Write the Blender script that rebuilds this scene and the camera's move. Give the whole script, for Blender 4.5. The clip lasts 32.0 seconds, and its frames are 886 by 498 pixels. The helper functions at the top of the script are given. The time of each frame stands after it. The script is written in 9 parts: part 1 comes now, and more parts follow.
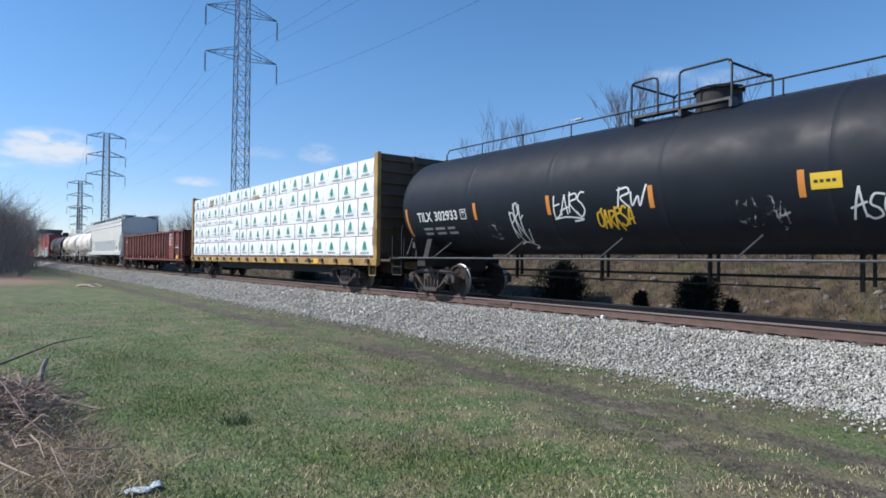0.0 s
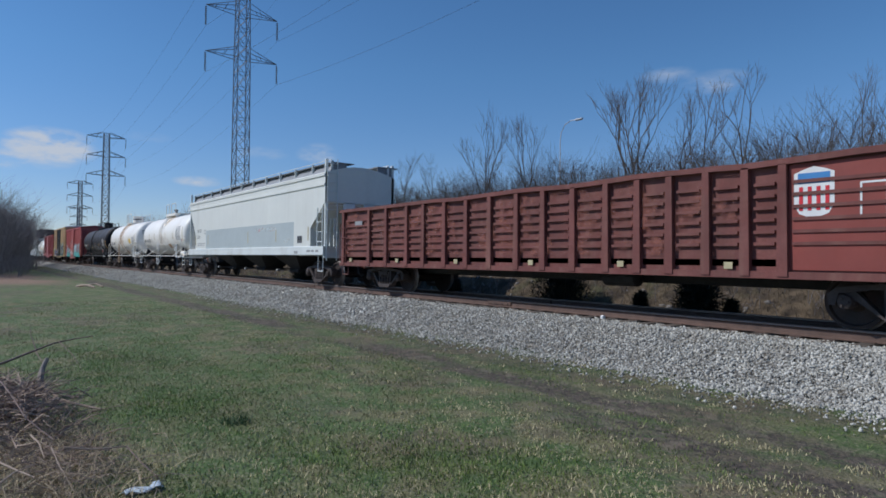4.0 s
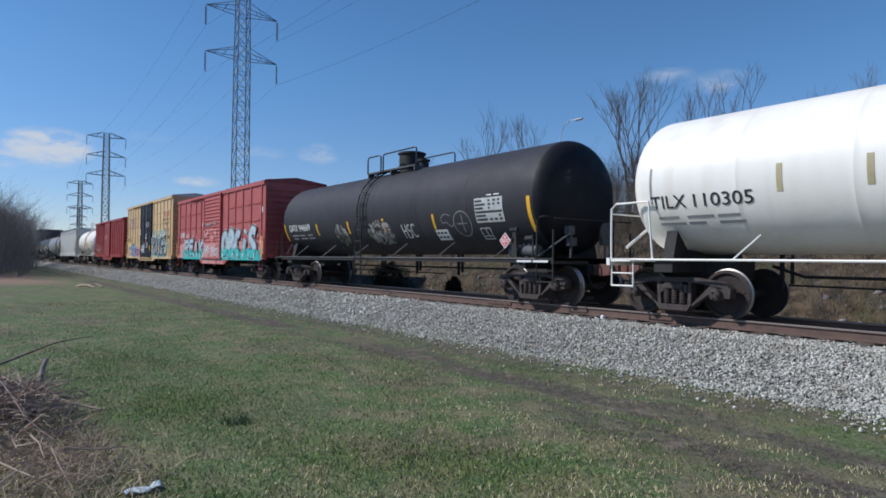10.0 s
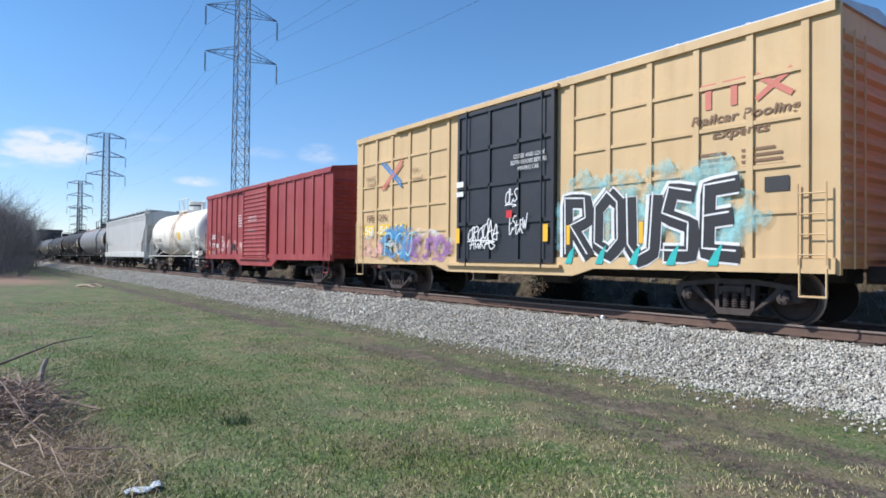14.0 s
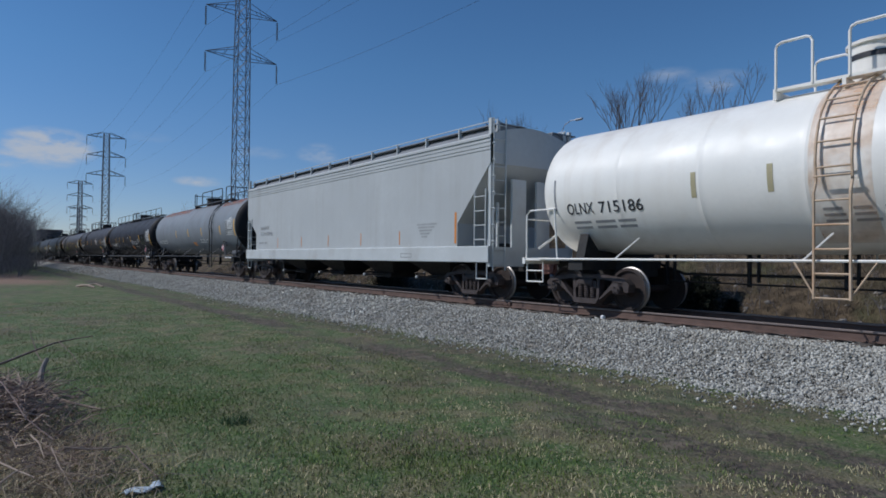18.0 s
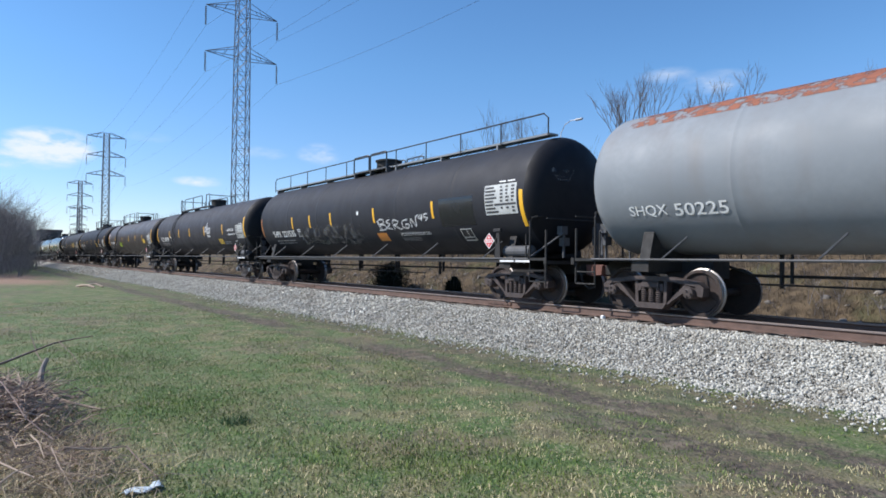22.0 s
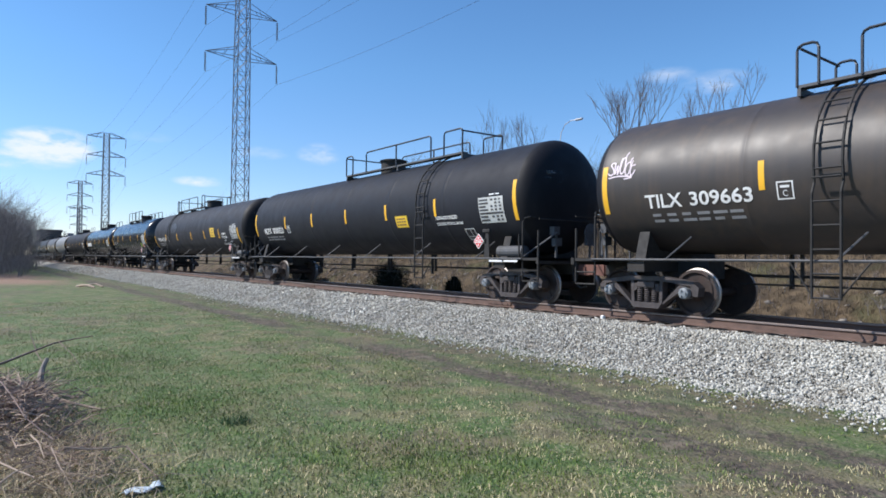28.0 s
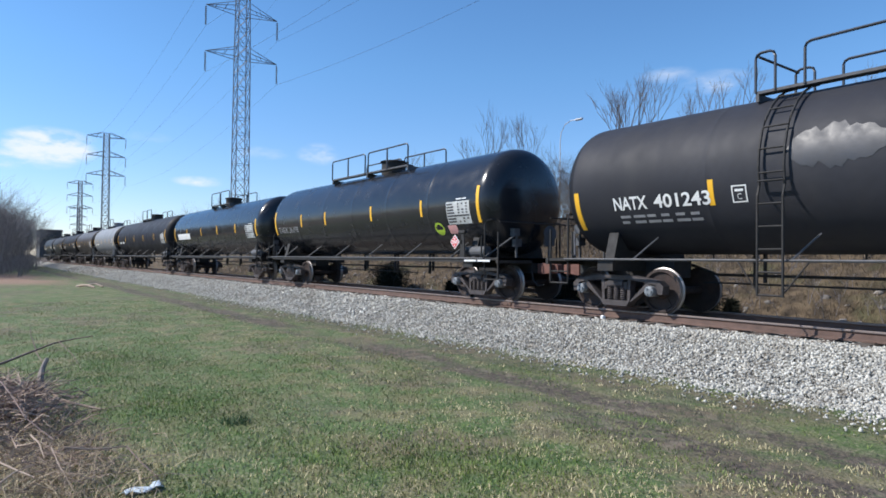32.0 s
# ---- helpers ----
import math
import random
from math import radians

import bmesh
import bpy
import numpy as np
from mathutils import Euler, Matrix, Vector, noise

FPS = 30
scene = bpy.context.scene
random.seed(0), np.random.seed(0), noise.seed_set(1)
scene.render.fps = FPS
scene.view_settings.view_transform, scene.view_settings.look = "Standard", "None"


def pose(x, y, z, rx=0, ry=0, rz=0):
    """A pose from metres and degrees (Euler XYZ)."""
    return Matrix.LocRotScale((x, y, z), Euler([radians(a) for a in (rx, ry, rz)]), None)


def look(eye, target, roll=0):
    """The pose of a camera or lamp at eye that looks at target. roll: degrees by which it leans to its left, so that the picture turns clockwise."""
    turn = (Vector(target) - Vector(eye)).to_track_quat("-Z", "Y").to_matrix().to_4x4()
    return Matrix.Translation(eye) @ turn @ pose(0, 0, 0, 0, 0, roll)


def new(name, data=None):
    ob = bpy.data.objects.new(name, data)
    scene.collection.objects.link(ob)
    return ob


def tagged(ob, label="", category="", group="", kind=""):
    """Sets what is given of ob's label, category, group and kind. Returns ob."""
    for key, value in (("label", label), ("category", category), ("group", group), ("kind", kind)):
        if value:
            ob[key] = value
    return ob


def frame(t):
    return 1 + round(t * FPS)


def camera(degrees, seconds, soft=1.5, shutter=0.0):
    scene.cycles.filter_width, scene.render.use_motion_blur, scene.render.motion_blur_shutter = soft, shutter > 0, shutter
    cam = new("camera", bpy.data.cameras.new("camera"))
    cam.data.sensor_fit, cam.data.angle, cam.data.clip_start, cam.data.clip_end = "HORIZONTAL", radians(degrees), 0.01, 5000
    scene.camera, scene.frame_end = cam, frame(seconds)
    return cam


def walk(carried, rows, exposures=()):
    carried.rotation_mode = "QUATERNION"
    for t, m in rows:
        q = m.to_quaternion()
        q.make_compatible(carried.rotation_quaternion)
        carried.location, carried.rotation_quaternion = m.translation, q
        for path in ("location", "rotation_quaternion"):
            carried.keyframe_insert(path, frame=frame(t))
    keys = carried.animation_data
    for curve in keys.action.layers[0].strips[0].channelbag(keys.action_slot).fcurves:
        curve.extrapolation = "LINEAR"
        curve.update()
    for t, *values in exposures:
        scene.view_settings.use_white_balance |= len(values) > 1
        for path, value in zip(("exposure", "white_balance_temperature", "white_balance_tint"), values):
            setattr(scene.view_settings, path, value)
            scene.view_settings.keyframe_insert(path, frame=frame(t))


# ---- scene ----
# ---- camera ----
cam = camera(70.08, 32.0, 1.7)
CAM_M = Matrix.Translation((0.0, -12.16, 1.055)) @ look((0, 0, 0), (math.sin(radians(-53.312)) * math.cos(radians(0.965)),
        math.cos(radians(-53.312)) * math.cos(radians(0.965)), math.sin(radians(0.965))), 0.632)
walk(cam, [(0.0, CAM_M), (32.0, CAM_M)], exposures=[(0, 0.0, 6455, 10), (1, -0.6, 6208, 10), (2, -0.78, 6118, 10), (3, -0.58, 6150, 10), (6, -0.69, 6149, 10), (7, -0.72, 6140, 10), (8, -0.95, 6090, 10), (9, -0.93, 6090, 10), (10, -0.42, 6252, 10), (11, 0.15, 6500, 10), (12, 0.15, 6500, 10), (14, 0.13, 6500, 10), (17, -0.36, 6275, 10), (18, -0.9, 6080, 10), (19, -0.36, 6275, 10), (20, -0.1, 6401, 10), (21, 0.12, 6500, 10), (22.5, 0.2, 6500, 10), (24, 0.22, 6500, 10), (32, 0.22, 6500, 10)])

# how far the train has rolled along +x, in metres, every two seconds
ROLLED = (0.0, 20.30, 40.50, 60.68, 80.90, 101.15, 121.34, 141.48, 161.61, 181.73, 201.85, 222.02, 242.24, 262.40, 282.52, 302.62, 322.75)
CARS = []        # (thing, rest x) for everything that rolls with the train
WHEELS = []      # wheelsets that turn

# ---- light ----
SUN_EL, SUN_AZ = 42.0, 36.0      # height, and turn from -y towards -x
sd = Vector((-math.cos(radians(SUN_EL)) * math.sin(radians(SUN_AZ)), -math.cos(radians(SUN_EL)) * math.cos(radians(SUN_AZ)), math.sin(radians(SUN_EL))))
sun = new("sun", bpy.data.lights.new("sun", "SUN"))
sun.data.energy, sun.data.angle, sun.data.color = 5.0, radians(0.53), (1.0, 0.96, 0.91)
sun.matrix_basis = look(sd * 200, (0, 0, 0))
world = bpy.data.worlds.new("world")
scene.world = world
world.use_nodes = True
wn, wl = world.node_tree.nodes, world.node_tree.links
wn.clear()
w_out, w_bg = wn.new("ShaderNodeOutputWorld"), wn.new("ShaderNodeBackground")
sky = wn.new("ShaderNodeTexSky")
sky.sky_type, sky.sun_disc = "NISHITA", False
sky.sun_elevation = radians(SUN_EL)
sky.sun_rotation = math.atan2(sd.x, sd.y)
sky.air_density, sky.dust_density, sky.ozone_density, sky.altitude = 1.0, 0.02, 2.8, 60
hsv = wn.new("ShaderNodeHueSaturation")
hsv.inputs["Saturation"].default_value = 1.09
tint = wn.new("ShaderNodeMix")
tint.data_type, tint.blend_type = "RGBA", "MULTIPLY"
tint.inputs["Factor"].default_value = 1.0
wl.new(sky.outputs["Color"], tint.inputs[6])
# the air near the horizon is a little hazier and less green than overhead
tc = wn.new("ShaderNodeTexCoord")
tsep = wn.new("ShaderNodeSeparateXYZ")
wl.new(tc.outputs["Generated"], tsep.inputs[0])
trng = wn.new("ShaderNodeMapRange")
trng.inputs["From Min"].default_value, trng.inputs["From Max"].default_value = 0.0, 0.28
wl.new(tsep.outputs["Z"], trng.inputs["Value"])
tmix = wn.new("ShaderNodeMix")
tmix.data_type = "RGBA"
wl.new(trng.outputs["Result"], tmix.inputs["Factor"])
tmix.inputs[6].default_value = (0.80, 0.815, 1.02, 1)
tmix.inputs[7].default_value = (0.86, 1.0, 1.12, 1)
wl.new(tmix.outputs[2], tint.inputs[7])
wl.new(tint.outputs[2], hsv.inputs["Color"])
w_bg.inputs["Strength"].default_value = 0.136
# thin fair-weather clouds low in the sky
cmap = wn.new("ShaderNodeMapping")
cmap.inputs["Scale"].default_value = (1.0, 1.0, 2.6)
cn = wn.new("ShaderNodeTexNoise")
cn.inputs["Scale"].default_value, cn.inputs["Detail"].default_value, cn.inputs["Roughness"].default_value = 16.0, 8.0, 0.58
wl.new(tc.outputs["Generated"], cmap.inputs["Vector"])
wl.new(cmap.outputs["Vector"], cn.inputs["Vector"])


def wmath(op, a, b=None):
    n = wn.new("ShaderNodeMath")
    n.operation = op
    for i, q in enumerate((a, b)):
        if q is None:
            continue
        if isinstance(q, (int, float)):
            n.inputs[i].default_value = q
        else:
            wl.new(q, n.inputs[i])
    return n.outputs[0]


def cloud_at(direction, half_width, flat):
    """A soft patch of sky round one direction, wider than high."""
    d = Vector(direction).normalized()
    side = Vector((0, 0, 1)).cross(d).normalized()
    up = d.cross(side)
    outs = []
    for axis in (side, up):
        dp = wn.new("ShaderNodeVectorMath")
        dp.operation = "DOT_PRODUCT"
        wl.new(tc.outputs["Generated"], dp.inputs[0])
        dp.inputs[1].default_value = axis
        outs.append(dp.outputs["Value"])
    a = wmath("DIVIDE", outs[0], half_width)
    b = wmath("DIVIDE", outs[1], half_width * flat)
    r = wmath("ADD", wmath("MULTIPLY", a, a), wmath("MULTIPLY", b, b))
    front = wn.new("ShaderNodeVectorMath")
    front.operation = "DOT_PRODUCT"
    wl.new(tc.outputs["Generated"], front.inputs[0])
    front.inputs[1].default_value = d
    return wmath("MULTIPLY", wmath("MAXIMUM", wmath("SUBTRACT", 1.0, r), 0.0), wmath("GREATER_THAN", front.outputs["Value"], 0.0))


def way(x, y):
    """The direction from the eye that lies x, y to the right of and below the view's centre, as parts of the focal length."""
    return CAM_M.to_3x3() @ Vector((x, -y, -1))


CLOUDS = (((-0.62, -0.163), 0.068, 0.42, 1.25), ((-0.69, -0.145), 0.09, 0.20, 0.8), ((-0.385, -0.107), 0.045, 0.22, 0.8), ((-0.196, -0.150), 0.04, 0.5, 0.6),
          ((-0.465, -0.178), 0.04, 0.25, 0.35), ((0.43, -0.265), 0.06, 0.35, 0.45), ((0.36, -0.275), 0.05, 0.3, 0.4), ((-0.29, -0.152), 0.05, 0.25, 0.35))
total = None
for (cx, cy), hw, fl, amount in CLOUDS:
    c = wmath("MULTIPLY", cloud_at(way(cx, cy), hw, fl), amount)
    total = c if total is None else wmath("MAXIMUM", total, c)
puff = wn.new("ShaderNodeMapRange")
puff.inputs["From Min"].default_value, puff.inputs["From Max"].default_value = 0.36, 0.66
wl.new(cn.outputs["Fac"], puff.inputs["Value"])
ramp = wn.new("ShaderNodeMapRange")
ramp.inputs["From Min"].default_value, ramp.inputs["From Max"].default_value = 0.05, 1.35
ramp.inputs["To Max"].default_value = 0.88
ramp.interpolation_type = "SMOOTHSTEP"
wl.new(wmath("MULTIPLY", total, wmath("ADD", 0.35, wmath("MULTIPLY", puff.outputs["Result"], 1.5))), ramp.inputs["Value"])
cmix = wn.new("ShaderNodeMix")
cmix.data_type = "RGBA"
wl.new(ramp.outputs["Result"], cmix.inputs["Factor"])
wl.new(hsv.outputs["Color"], cmix.inputs[6])
cmix.inputs[7].default_value = (5.9, 6.2, 6.7, 1)
wl.new(cmix.outputs[2], w_bg.inputs["Color"])
wl.new(w_bg.outputs[0], w_out.inputs["Surface"])

# ---- materials ----


def mat(name, col, rough=0.6, metal=0.0, var=0.12, scale=1.5, bump=0.0, bscale=30.0, dirt=None, dirt_amount=0.0, dirt_scale=1.2, streak=False, island=0.0, rand=0.0, spec=0.5):
    """A worn surface: base colour with broad and fine variation, patches or streaks of dirt, and fine relief."""
    m = bpy.data.materials.new(name)
    m.use_nodes = True
    nt, n, l = m.node_tree, m.node_tree.nodes, m.node_tree.links
    bs = n["Principled BSDF"]
    bs.inputs["Roughness"].default_value, bs.inputs["Metallic"].default_value = rough, metal
    bs.inputs["Specular IOR Level"].default_value = spec
    co = n.new("ShaderNodeTexCoord")

    def noise_tex(s, detail=4.0, stretch=None):
        t = n.new("ShaderNodeTexNoise")
        t.inputs["Scale"].default_value, t.inputs["Detail"].default_value = s, detail
        if stretch:
            mp = n.new("ShaderNodeMapping")
            mp.inputs["Scale"].default_value = stretch
            l.new(co.outputs["Object"], mp.inputs["Vector"])
            l.new(mp.outputs["Vector"], t.inputs["Vector"])
        else:
            l.new(co.outputs["Object"], t.inputs["Vector"])
        return t.outputs["Fac"]

    def mix(f, a, b, mode="MIX"):
        k = n.new("ShaderNodeMix")
        k.data_type, k.blend_type = "RGBA", mode
        for sock, q in ((k.inputs["Factor"], f), (k.inputs[6], a), (k.inputs[7], b)):
            if isinstance(q, (tuple, list)):
                sock.default_value = (*q[:3], 1)
            elif isinstance(q, (int, float)):
                sock.default_value = q
            else:
                l.new(q, sock)
        return k.outputs[2]

    def rng(f, a, b, lo=0.0, hi=1.0):
        r = n.new("ShaderNodeMapRange")
        for i, q in enumerate((a, b, lo, hi)):
            r.inputs[i + 1].default_value = q
        l.new(f, r.inputs[0])
        return r.outputs[0]

    lo = tuple(c * (1 - var) for c in col)
    hi = tuple(min(1, c * (1 + var)) for c in col)
    c = mix(rng(noise_tex(scale, 6), 0.3, 0.7), lo, hi)
    c = mix(rng(noise_tex(scale * 14, 3), 0.35, 0.65, 0.0, 0.5), c, tuple(q * (1 - 0.7 * var) for q in col))
    if island or rand:
        src = n.new("ShaderNodeNewGeometry").outputs["Random Per Island"] if island else n.new("ShaderNodeObjectInfo").outputs["Random"]
        amount = island or rand
        c = mix(1.0, c, mix(src, (1 - amount,) * 3, (1 + amount,) * 3), "MULTIPLY")
    if dirt:
        f = noise_tex(dirt_scale, 7)
        if streak:
            f2 = noise_tex(dirt_scale * 5, 4, (1.0, 1.0, 0.06))
            k = n.new("ShaderNodeMath")
            k.operation = "MULTIPLY"
            l.new(rng(f, 0.35, 0.75), k.inputs[0])
            l.new(rng(f2, 0.42, 0.72), k.inputs[1])
            k2 = n.new("ShaderNodeMath")
            k2.operation = "MULTIPLY"
            l.new(k.outputs[0], k2.inputs[0])
            k2.inputs[1].default_value = dirt_amount
            c = mix(k2.outputs[0], c, dirt)
        else:
            c = mix(rng(f, 0.52, 0.75, 0.0, dirt_amount), c, dirt)
    l.new(c, bs.inputs["Base Color"])
    l.new(rng(noise_tex(scale * 3, 4), 0.3, 0.7, max(0.05, rough - 0.08), min(1.0, rough + 0.08)), bs.inputs["Roughness"])
    if bump:
        b = n.new("ShaderNodeBump")
        b.inputs["Strength"].default_value, b.inputs["Distance"].default_value = 0.6, bump
        l.new(noise_tex(bscale, 5), b.inputs["Height"])
        l.new(b.outputs[0], bs.inputs["Normal"])
    return m


RUST = (0.16, 0.06, 0.025)
BLACK = mat("black_tank_paint", (0.021, 0.0225, 0.029), 0.58, var=0.18, scale=0.7, bump=0.001, bscale=9, dirt=(0.045, 0.044, 0.044), dirt_amount=0.3, dirt_scale=0.5, streak=True, spec=0.17)
BLACK2 = mat("faded_black_tank_paint", (0.030, 0.031, 0.038), 0.6, var=0.2, scale=0.5, bump=0.001, bscale=9, dirt=(0.055, 0.052, 0.05), dirt_amount=0.4, dirt_scale=0.6, streak=True, spec=0.2)
DUSTY = mat("dusty_black_tank_paint", (0.040, 0.039, 0.046), 0.6, var=0.18, scale=0.5, bump=0.001, bscale=9, dirt=(0.07, 0.064, 0.062), dirt_amount=0.4, dirt_scale=0.6, streak=True, spec=0.25)
NAVYBLACK = mat("blue_black_tank_paint", (0.0125, 0.0165, 0.0245), 0.55, var=0.15, scale=0.6, bump=0.001, bscale=9, dirt=(0.035, 0.038, 0.044), dirt_amount=0.3, dirt_scale=0.5, streak=True, spec=0.2)
# black for tank heads, darker than the shells: their shade is put into the colour
HEADSHADE = mat("shaded_black_head_paint", (0.010, 0.0105, 0.014), 0.62, var=0.25, scale=0.9, bump=0.001, bscale=9, spec=0.22)
GLOSSBLACK = mat("glossy_black_paint", (0.017, 0.018, 0.022), 0.22, var=0.12, scale=0.7, dirt=(0.05, 0.05, 0.05), dirt_amount=0.2)
WHITE = mat("white_tank_paint", (0.90, 0.87, 0.80), 0.45, var=0.05, scale=0.8, bump=0.001, bscale=8, dirt=(0.46, 0.32, 0.19), dirt_amount=0.45, dirt_scale=0.45, streak=True)
GREYTANK = mat("grey_tank_paint", (0.225, 0.245, 0.265), 0.6, var=0.12, scale=0.6, bump=0.001, bscale=8, dirt=(0.16, 0.11, 0.085), dirt_amount=0.4, dirt_scale=0.5, streak=True, spec=0.3)
BROWNTANK = mat("brown_black_tank_paint", (0.045, 0.038, 0.036), 0.5, var=0.2, scale=0.5, dirt=(0.12, 0.08, 0.05), dirt_amount=0.5, streak=True)
HOPPER = mat("pale_grey_hopper_paint", (0.70, 0.705, 0.655), 0.55, var=0.05, scale=0.5, dirt=(0.48, 0.46, 0.41), dirt_amount=0.4, dirt_scale=0.6, streak=True)
HOPPER2 = mat("weathered_grey_hopper_paint", (0.48, 0.495, 0.49), 0.65, var=0.08, scale=0.5, dirt=(0.33, 0.31, 0.28), dirt_amount=0.5, dirt_scale=0.6, streak=True)
PATCHGREY = mat("grey_overpaint", (0.44, 0.485, 0.485), 0.5, var=0.05)
SILLWHITE = mat("pale_sill_paint", (0.68, 0.71, 0.69), 0.5, var=0.06, dirt=(0.4, 0.38, 0.34), dirt_amount=0.4)
GONRED = mat("rusty_gondola_red", (0.165, 0.052, 0.044), 0.75, var=0.28, scale=1.2, bump=0.004, bscale=14, dirt=(0.28, 0.16, 0.12), dirt_amount=0.55, dirt_scale=1.0, streak=True)
BOXRED = mat("faded_red_boxcar_paint", (0.43, 0.095, 0.088), 0.6, var=0.1, scale=0.8, bump=0.002, bscale=12, dirt=(0.22, 0.07, 0.05), dirt_amount=0.5, dirt_scale=0.7, streak=True)
BOXRED2 = mat("red_boxcar_paint", (0.30, 0.040, 0.042), 0.55, var=0.1, scale=0.8, bump=0.002, bscale=12, dirt=(0.42, 0.20, 0.17), dirt_amount=0.4, dirt_scale=0.8, streak=True)
BOXYEL = mat("yellow_boxcar_paint", (0.60, 0.425, 0.23), 0.65, var=0.07, scale=0.8, bump=0.002, bscale=12, dirt=(0.38, 0.22, 0.11), dirt_amount=0.5, dirt_scale=0.7, streak=True)
DOORBLACK = mat("black_door_paint", (0.022, 0.024, 0.032), 0.5, var=0.15)
ROOFGALV = mat("galvanised_roof", (0.46, 0.47, 0.48), 0.45, metal=0.6, var=0.15, dirt=(0.3, 0.24, 0.2), dirt_amount=0.5)
DARKRED = mat("darker_red_overpaint", (0.20, 0.035, 0.036), 0.6, var=0.12, scale=3)
SAFETY = mat("yellow_reflector", (0.85, 0.46, 0.03), 0.45, var=0.08, scale=4)
ORANGE = mat("faded_orange_reflector", (0.66, 0.25, 0.05), 0.5, var=0.12, scale=4)
FADED = mat("faded_reflector", (0.46, 0.40, 0.24), 0.6, var=0.2, scale=4)
YELSIGN = mat("yellow_sign", (0.80, 0.53, 0.045), 0.5, var=0.06, scale=5)
LETTER = mat("white_lettering", (0.74, 0.74, 0.73), 0.55, var=0.08, scale=5)
LETTERDIM = mat("dull_white_lettering", (0.30, 0.30, 0.31), 0.6, var=0.2, scale=6)
LETTERDK = mat("black_lettering", (0.03, 0.03, 0.035), 0.6, var=0.1, scale=5)
LETTERGREY = mat("grey_lettering", (0.30, 0.30, 0.30), 0.6, var=0.15, scale=5)
TABLEWHITE = mat("pale_table_paint", (0.50, 0.51, 0.50), 0.6, var=0.15, scale=5)
TABLEINK = mat("table_print", (0.05, 0.05, 0.055), 0.6, var=0.2, scale=6)
CAPGREY = mat("bearing_cap_paint", (0.20, 0.22, 0.24), 0.5, var=0.25, scale=8, dirt=(0.06, 0.05, 0.045), dirt_amount=0.8, dirt_scale=5)
PLACRED = mat("red_placard", (0.62, 0.03, 0.04), 0.4, var=0.08, scale=6)
PINK = mat("pink_tag", (0.75, 0.38, 0.36), 0.5, var=0.08, scale=6)
SPRAYW = mat("white_spray_paint", (0.72, 0.73, 0.74), 0.6, var=0.15, scale=6)
SPRAYDIM = mat("thin_spray_paint", (0.22, 0.22, 0.23), 0.6, var=0.4, scale=4)
SPRAYY = mat("yellow_spray_paint", (0.70, 0.42, 0.03), 0.6, var=0.15, scale=6)
SPRAYLIME = mat("lime_spray_paint", (0.45, 0.62, 0.05), 0.6, var=0.15, scale=6)
SPRAYCY = mat("turquoise_spray_paint", (0.03, 0.44, 0.42), 0.5, var=0.15, scale=3)
SPRAYLB = mat("pale_blue_spray_paint", (0.33, 0.55, 0.62), 0.5, var=0.2, scale=3)
SPRAYPK = mat("pale_pink_spray_paint", (0.78, 0.40, 0.38), 0.55, var=0.12, scale=3)
SPRAYBL = mat("blue_spray_paint", (0.05, 0.22, 0.50), 0.5, var=0.15, scale=3)
SPRAYVI = mat("violet_spray_paint", (0.30, 0.15, 0.36), 0.5, var=0.2, scale=3)
SPRAYK = mat("black_spray_paint", (0.02, 0.02, 0.025), 0.55, var=0.1, scale=3)
SILVER = mat("silver_spray_paint", (0.40, 0.385, 0.36), 0.5, metal=0.2, var=0.4, scale=2.5)
STEEL = mat("grimy_truck_steel", (0.066, 0.050, 0.047), 0.75, var=0.4, scale=5, bump=0.004, bscale=40, dirt=(0.03, 0.022, 0.02), dirt_amount=0.85, dirt_scale=3)
STEEL2 = mat("newer_truck_steel", (0.062, 0.052, 0.052), 0.7, var=0.4, scale=5, bump=0.004, bscale=40, dirt=(0.028, 0.022, 0.021), dirt_amount=0.85, dirt_scale=3)
WHEELMAT = mat("wheel_steel", (0.042, 0.030, 0.027), 0.75, metal=0.1, var=0.25, scale=6, dirt=(0.075, 0.04, 0.032), dirt_amount=0.5, dirt_scale=4)
TREAD = mat("worn_wheel_tread", (0.36, 0.33, 0.31), 0.42, metal=0.7, var=0.12, scale=8)
UNDER = mat("underframe_black", (0.018, 0.017, 0.017), 0.75, var=0.3, scale=3, bump=0.003, bscale=30, dirt=(0.06, 0.045, 0.035), dirt_amount=0.5)
RAILBLUE = mat("blue_black_handrail_paint", (0.022, 0.028, 0.040), 0.45, var=0.2, scale=6)
RAILTOP = mat("worn_rail_head", (0.26, 0.21, 0.19), 0.45, metal=0.5, var=0.1, scale=6)
RAILRUST = mat("rusty_rail", (0.125, 0.078, 0.062), 0.85, var=0.25, scale=5, bump=0.002, bscale=60, dirt=(0.08, 0.055, 0.045), dirt_amount=0.6, dirt_scale=3)
TIE = mat("weathered_sleeper_wood", (0.11, 0.09, 0.075), 0.9, var=0.3, scale=4, bump=0.006, bscale=25, rand=0.2)
BALLAST = mat("ballast_bed", (0.25, 0.235, 0.205), 0.95, var=0.4, scale=14, bump=0.03, bscale=26)
STONE = mat("ballast_stone", (0.43, 0.415, 0.37), 0.95, var=0.15, scale=6, bump=0.004, bscale=60, island=0.55, dirt=(0.23, 0.19, 0.14), dirt_amount=0.5, dirt_scale=1.5)
WRAP = mat("white_lumber_wrap", (0.86, 0.86, 0.86), 0.42, var=0.05, scale=1.2, bump=0.11, bscale=2.2)
WRAPGREEN = mat("green_print", (0.015, 0.27, 0.20), 0.45, var=0.08, scale=5)
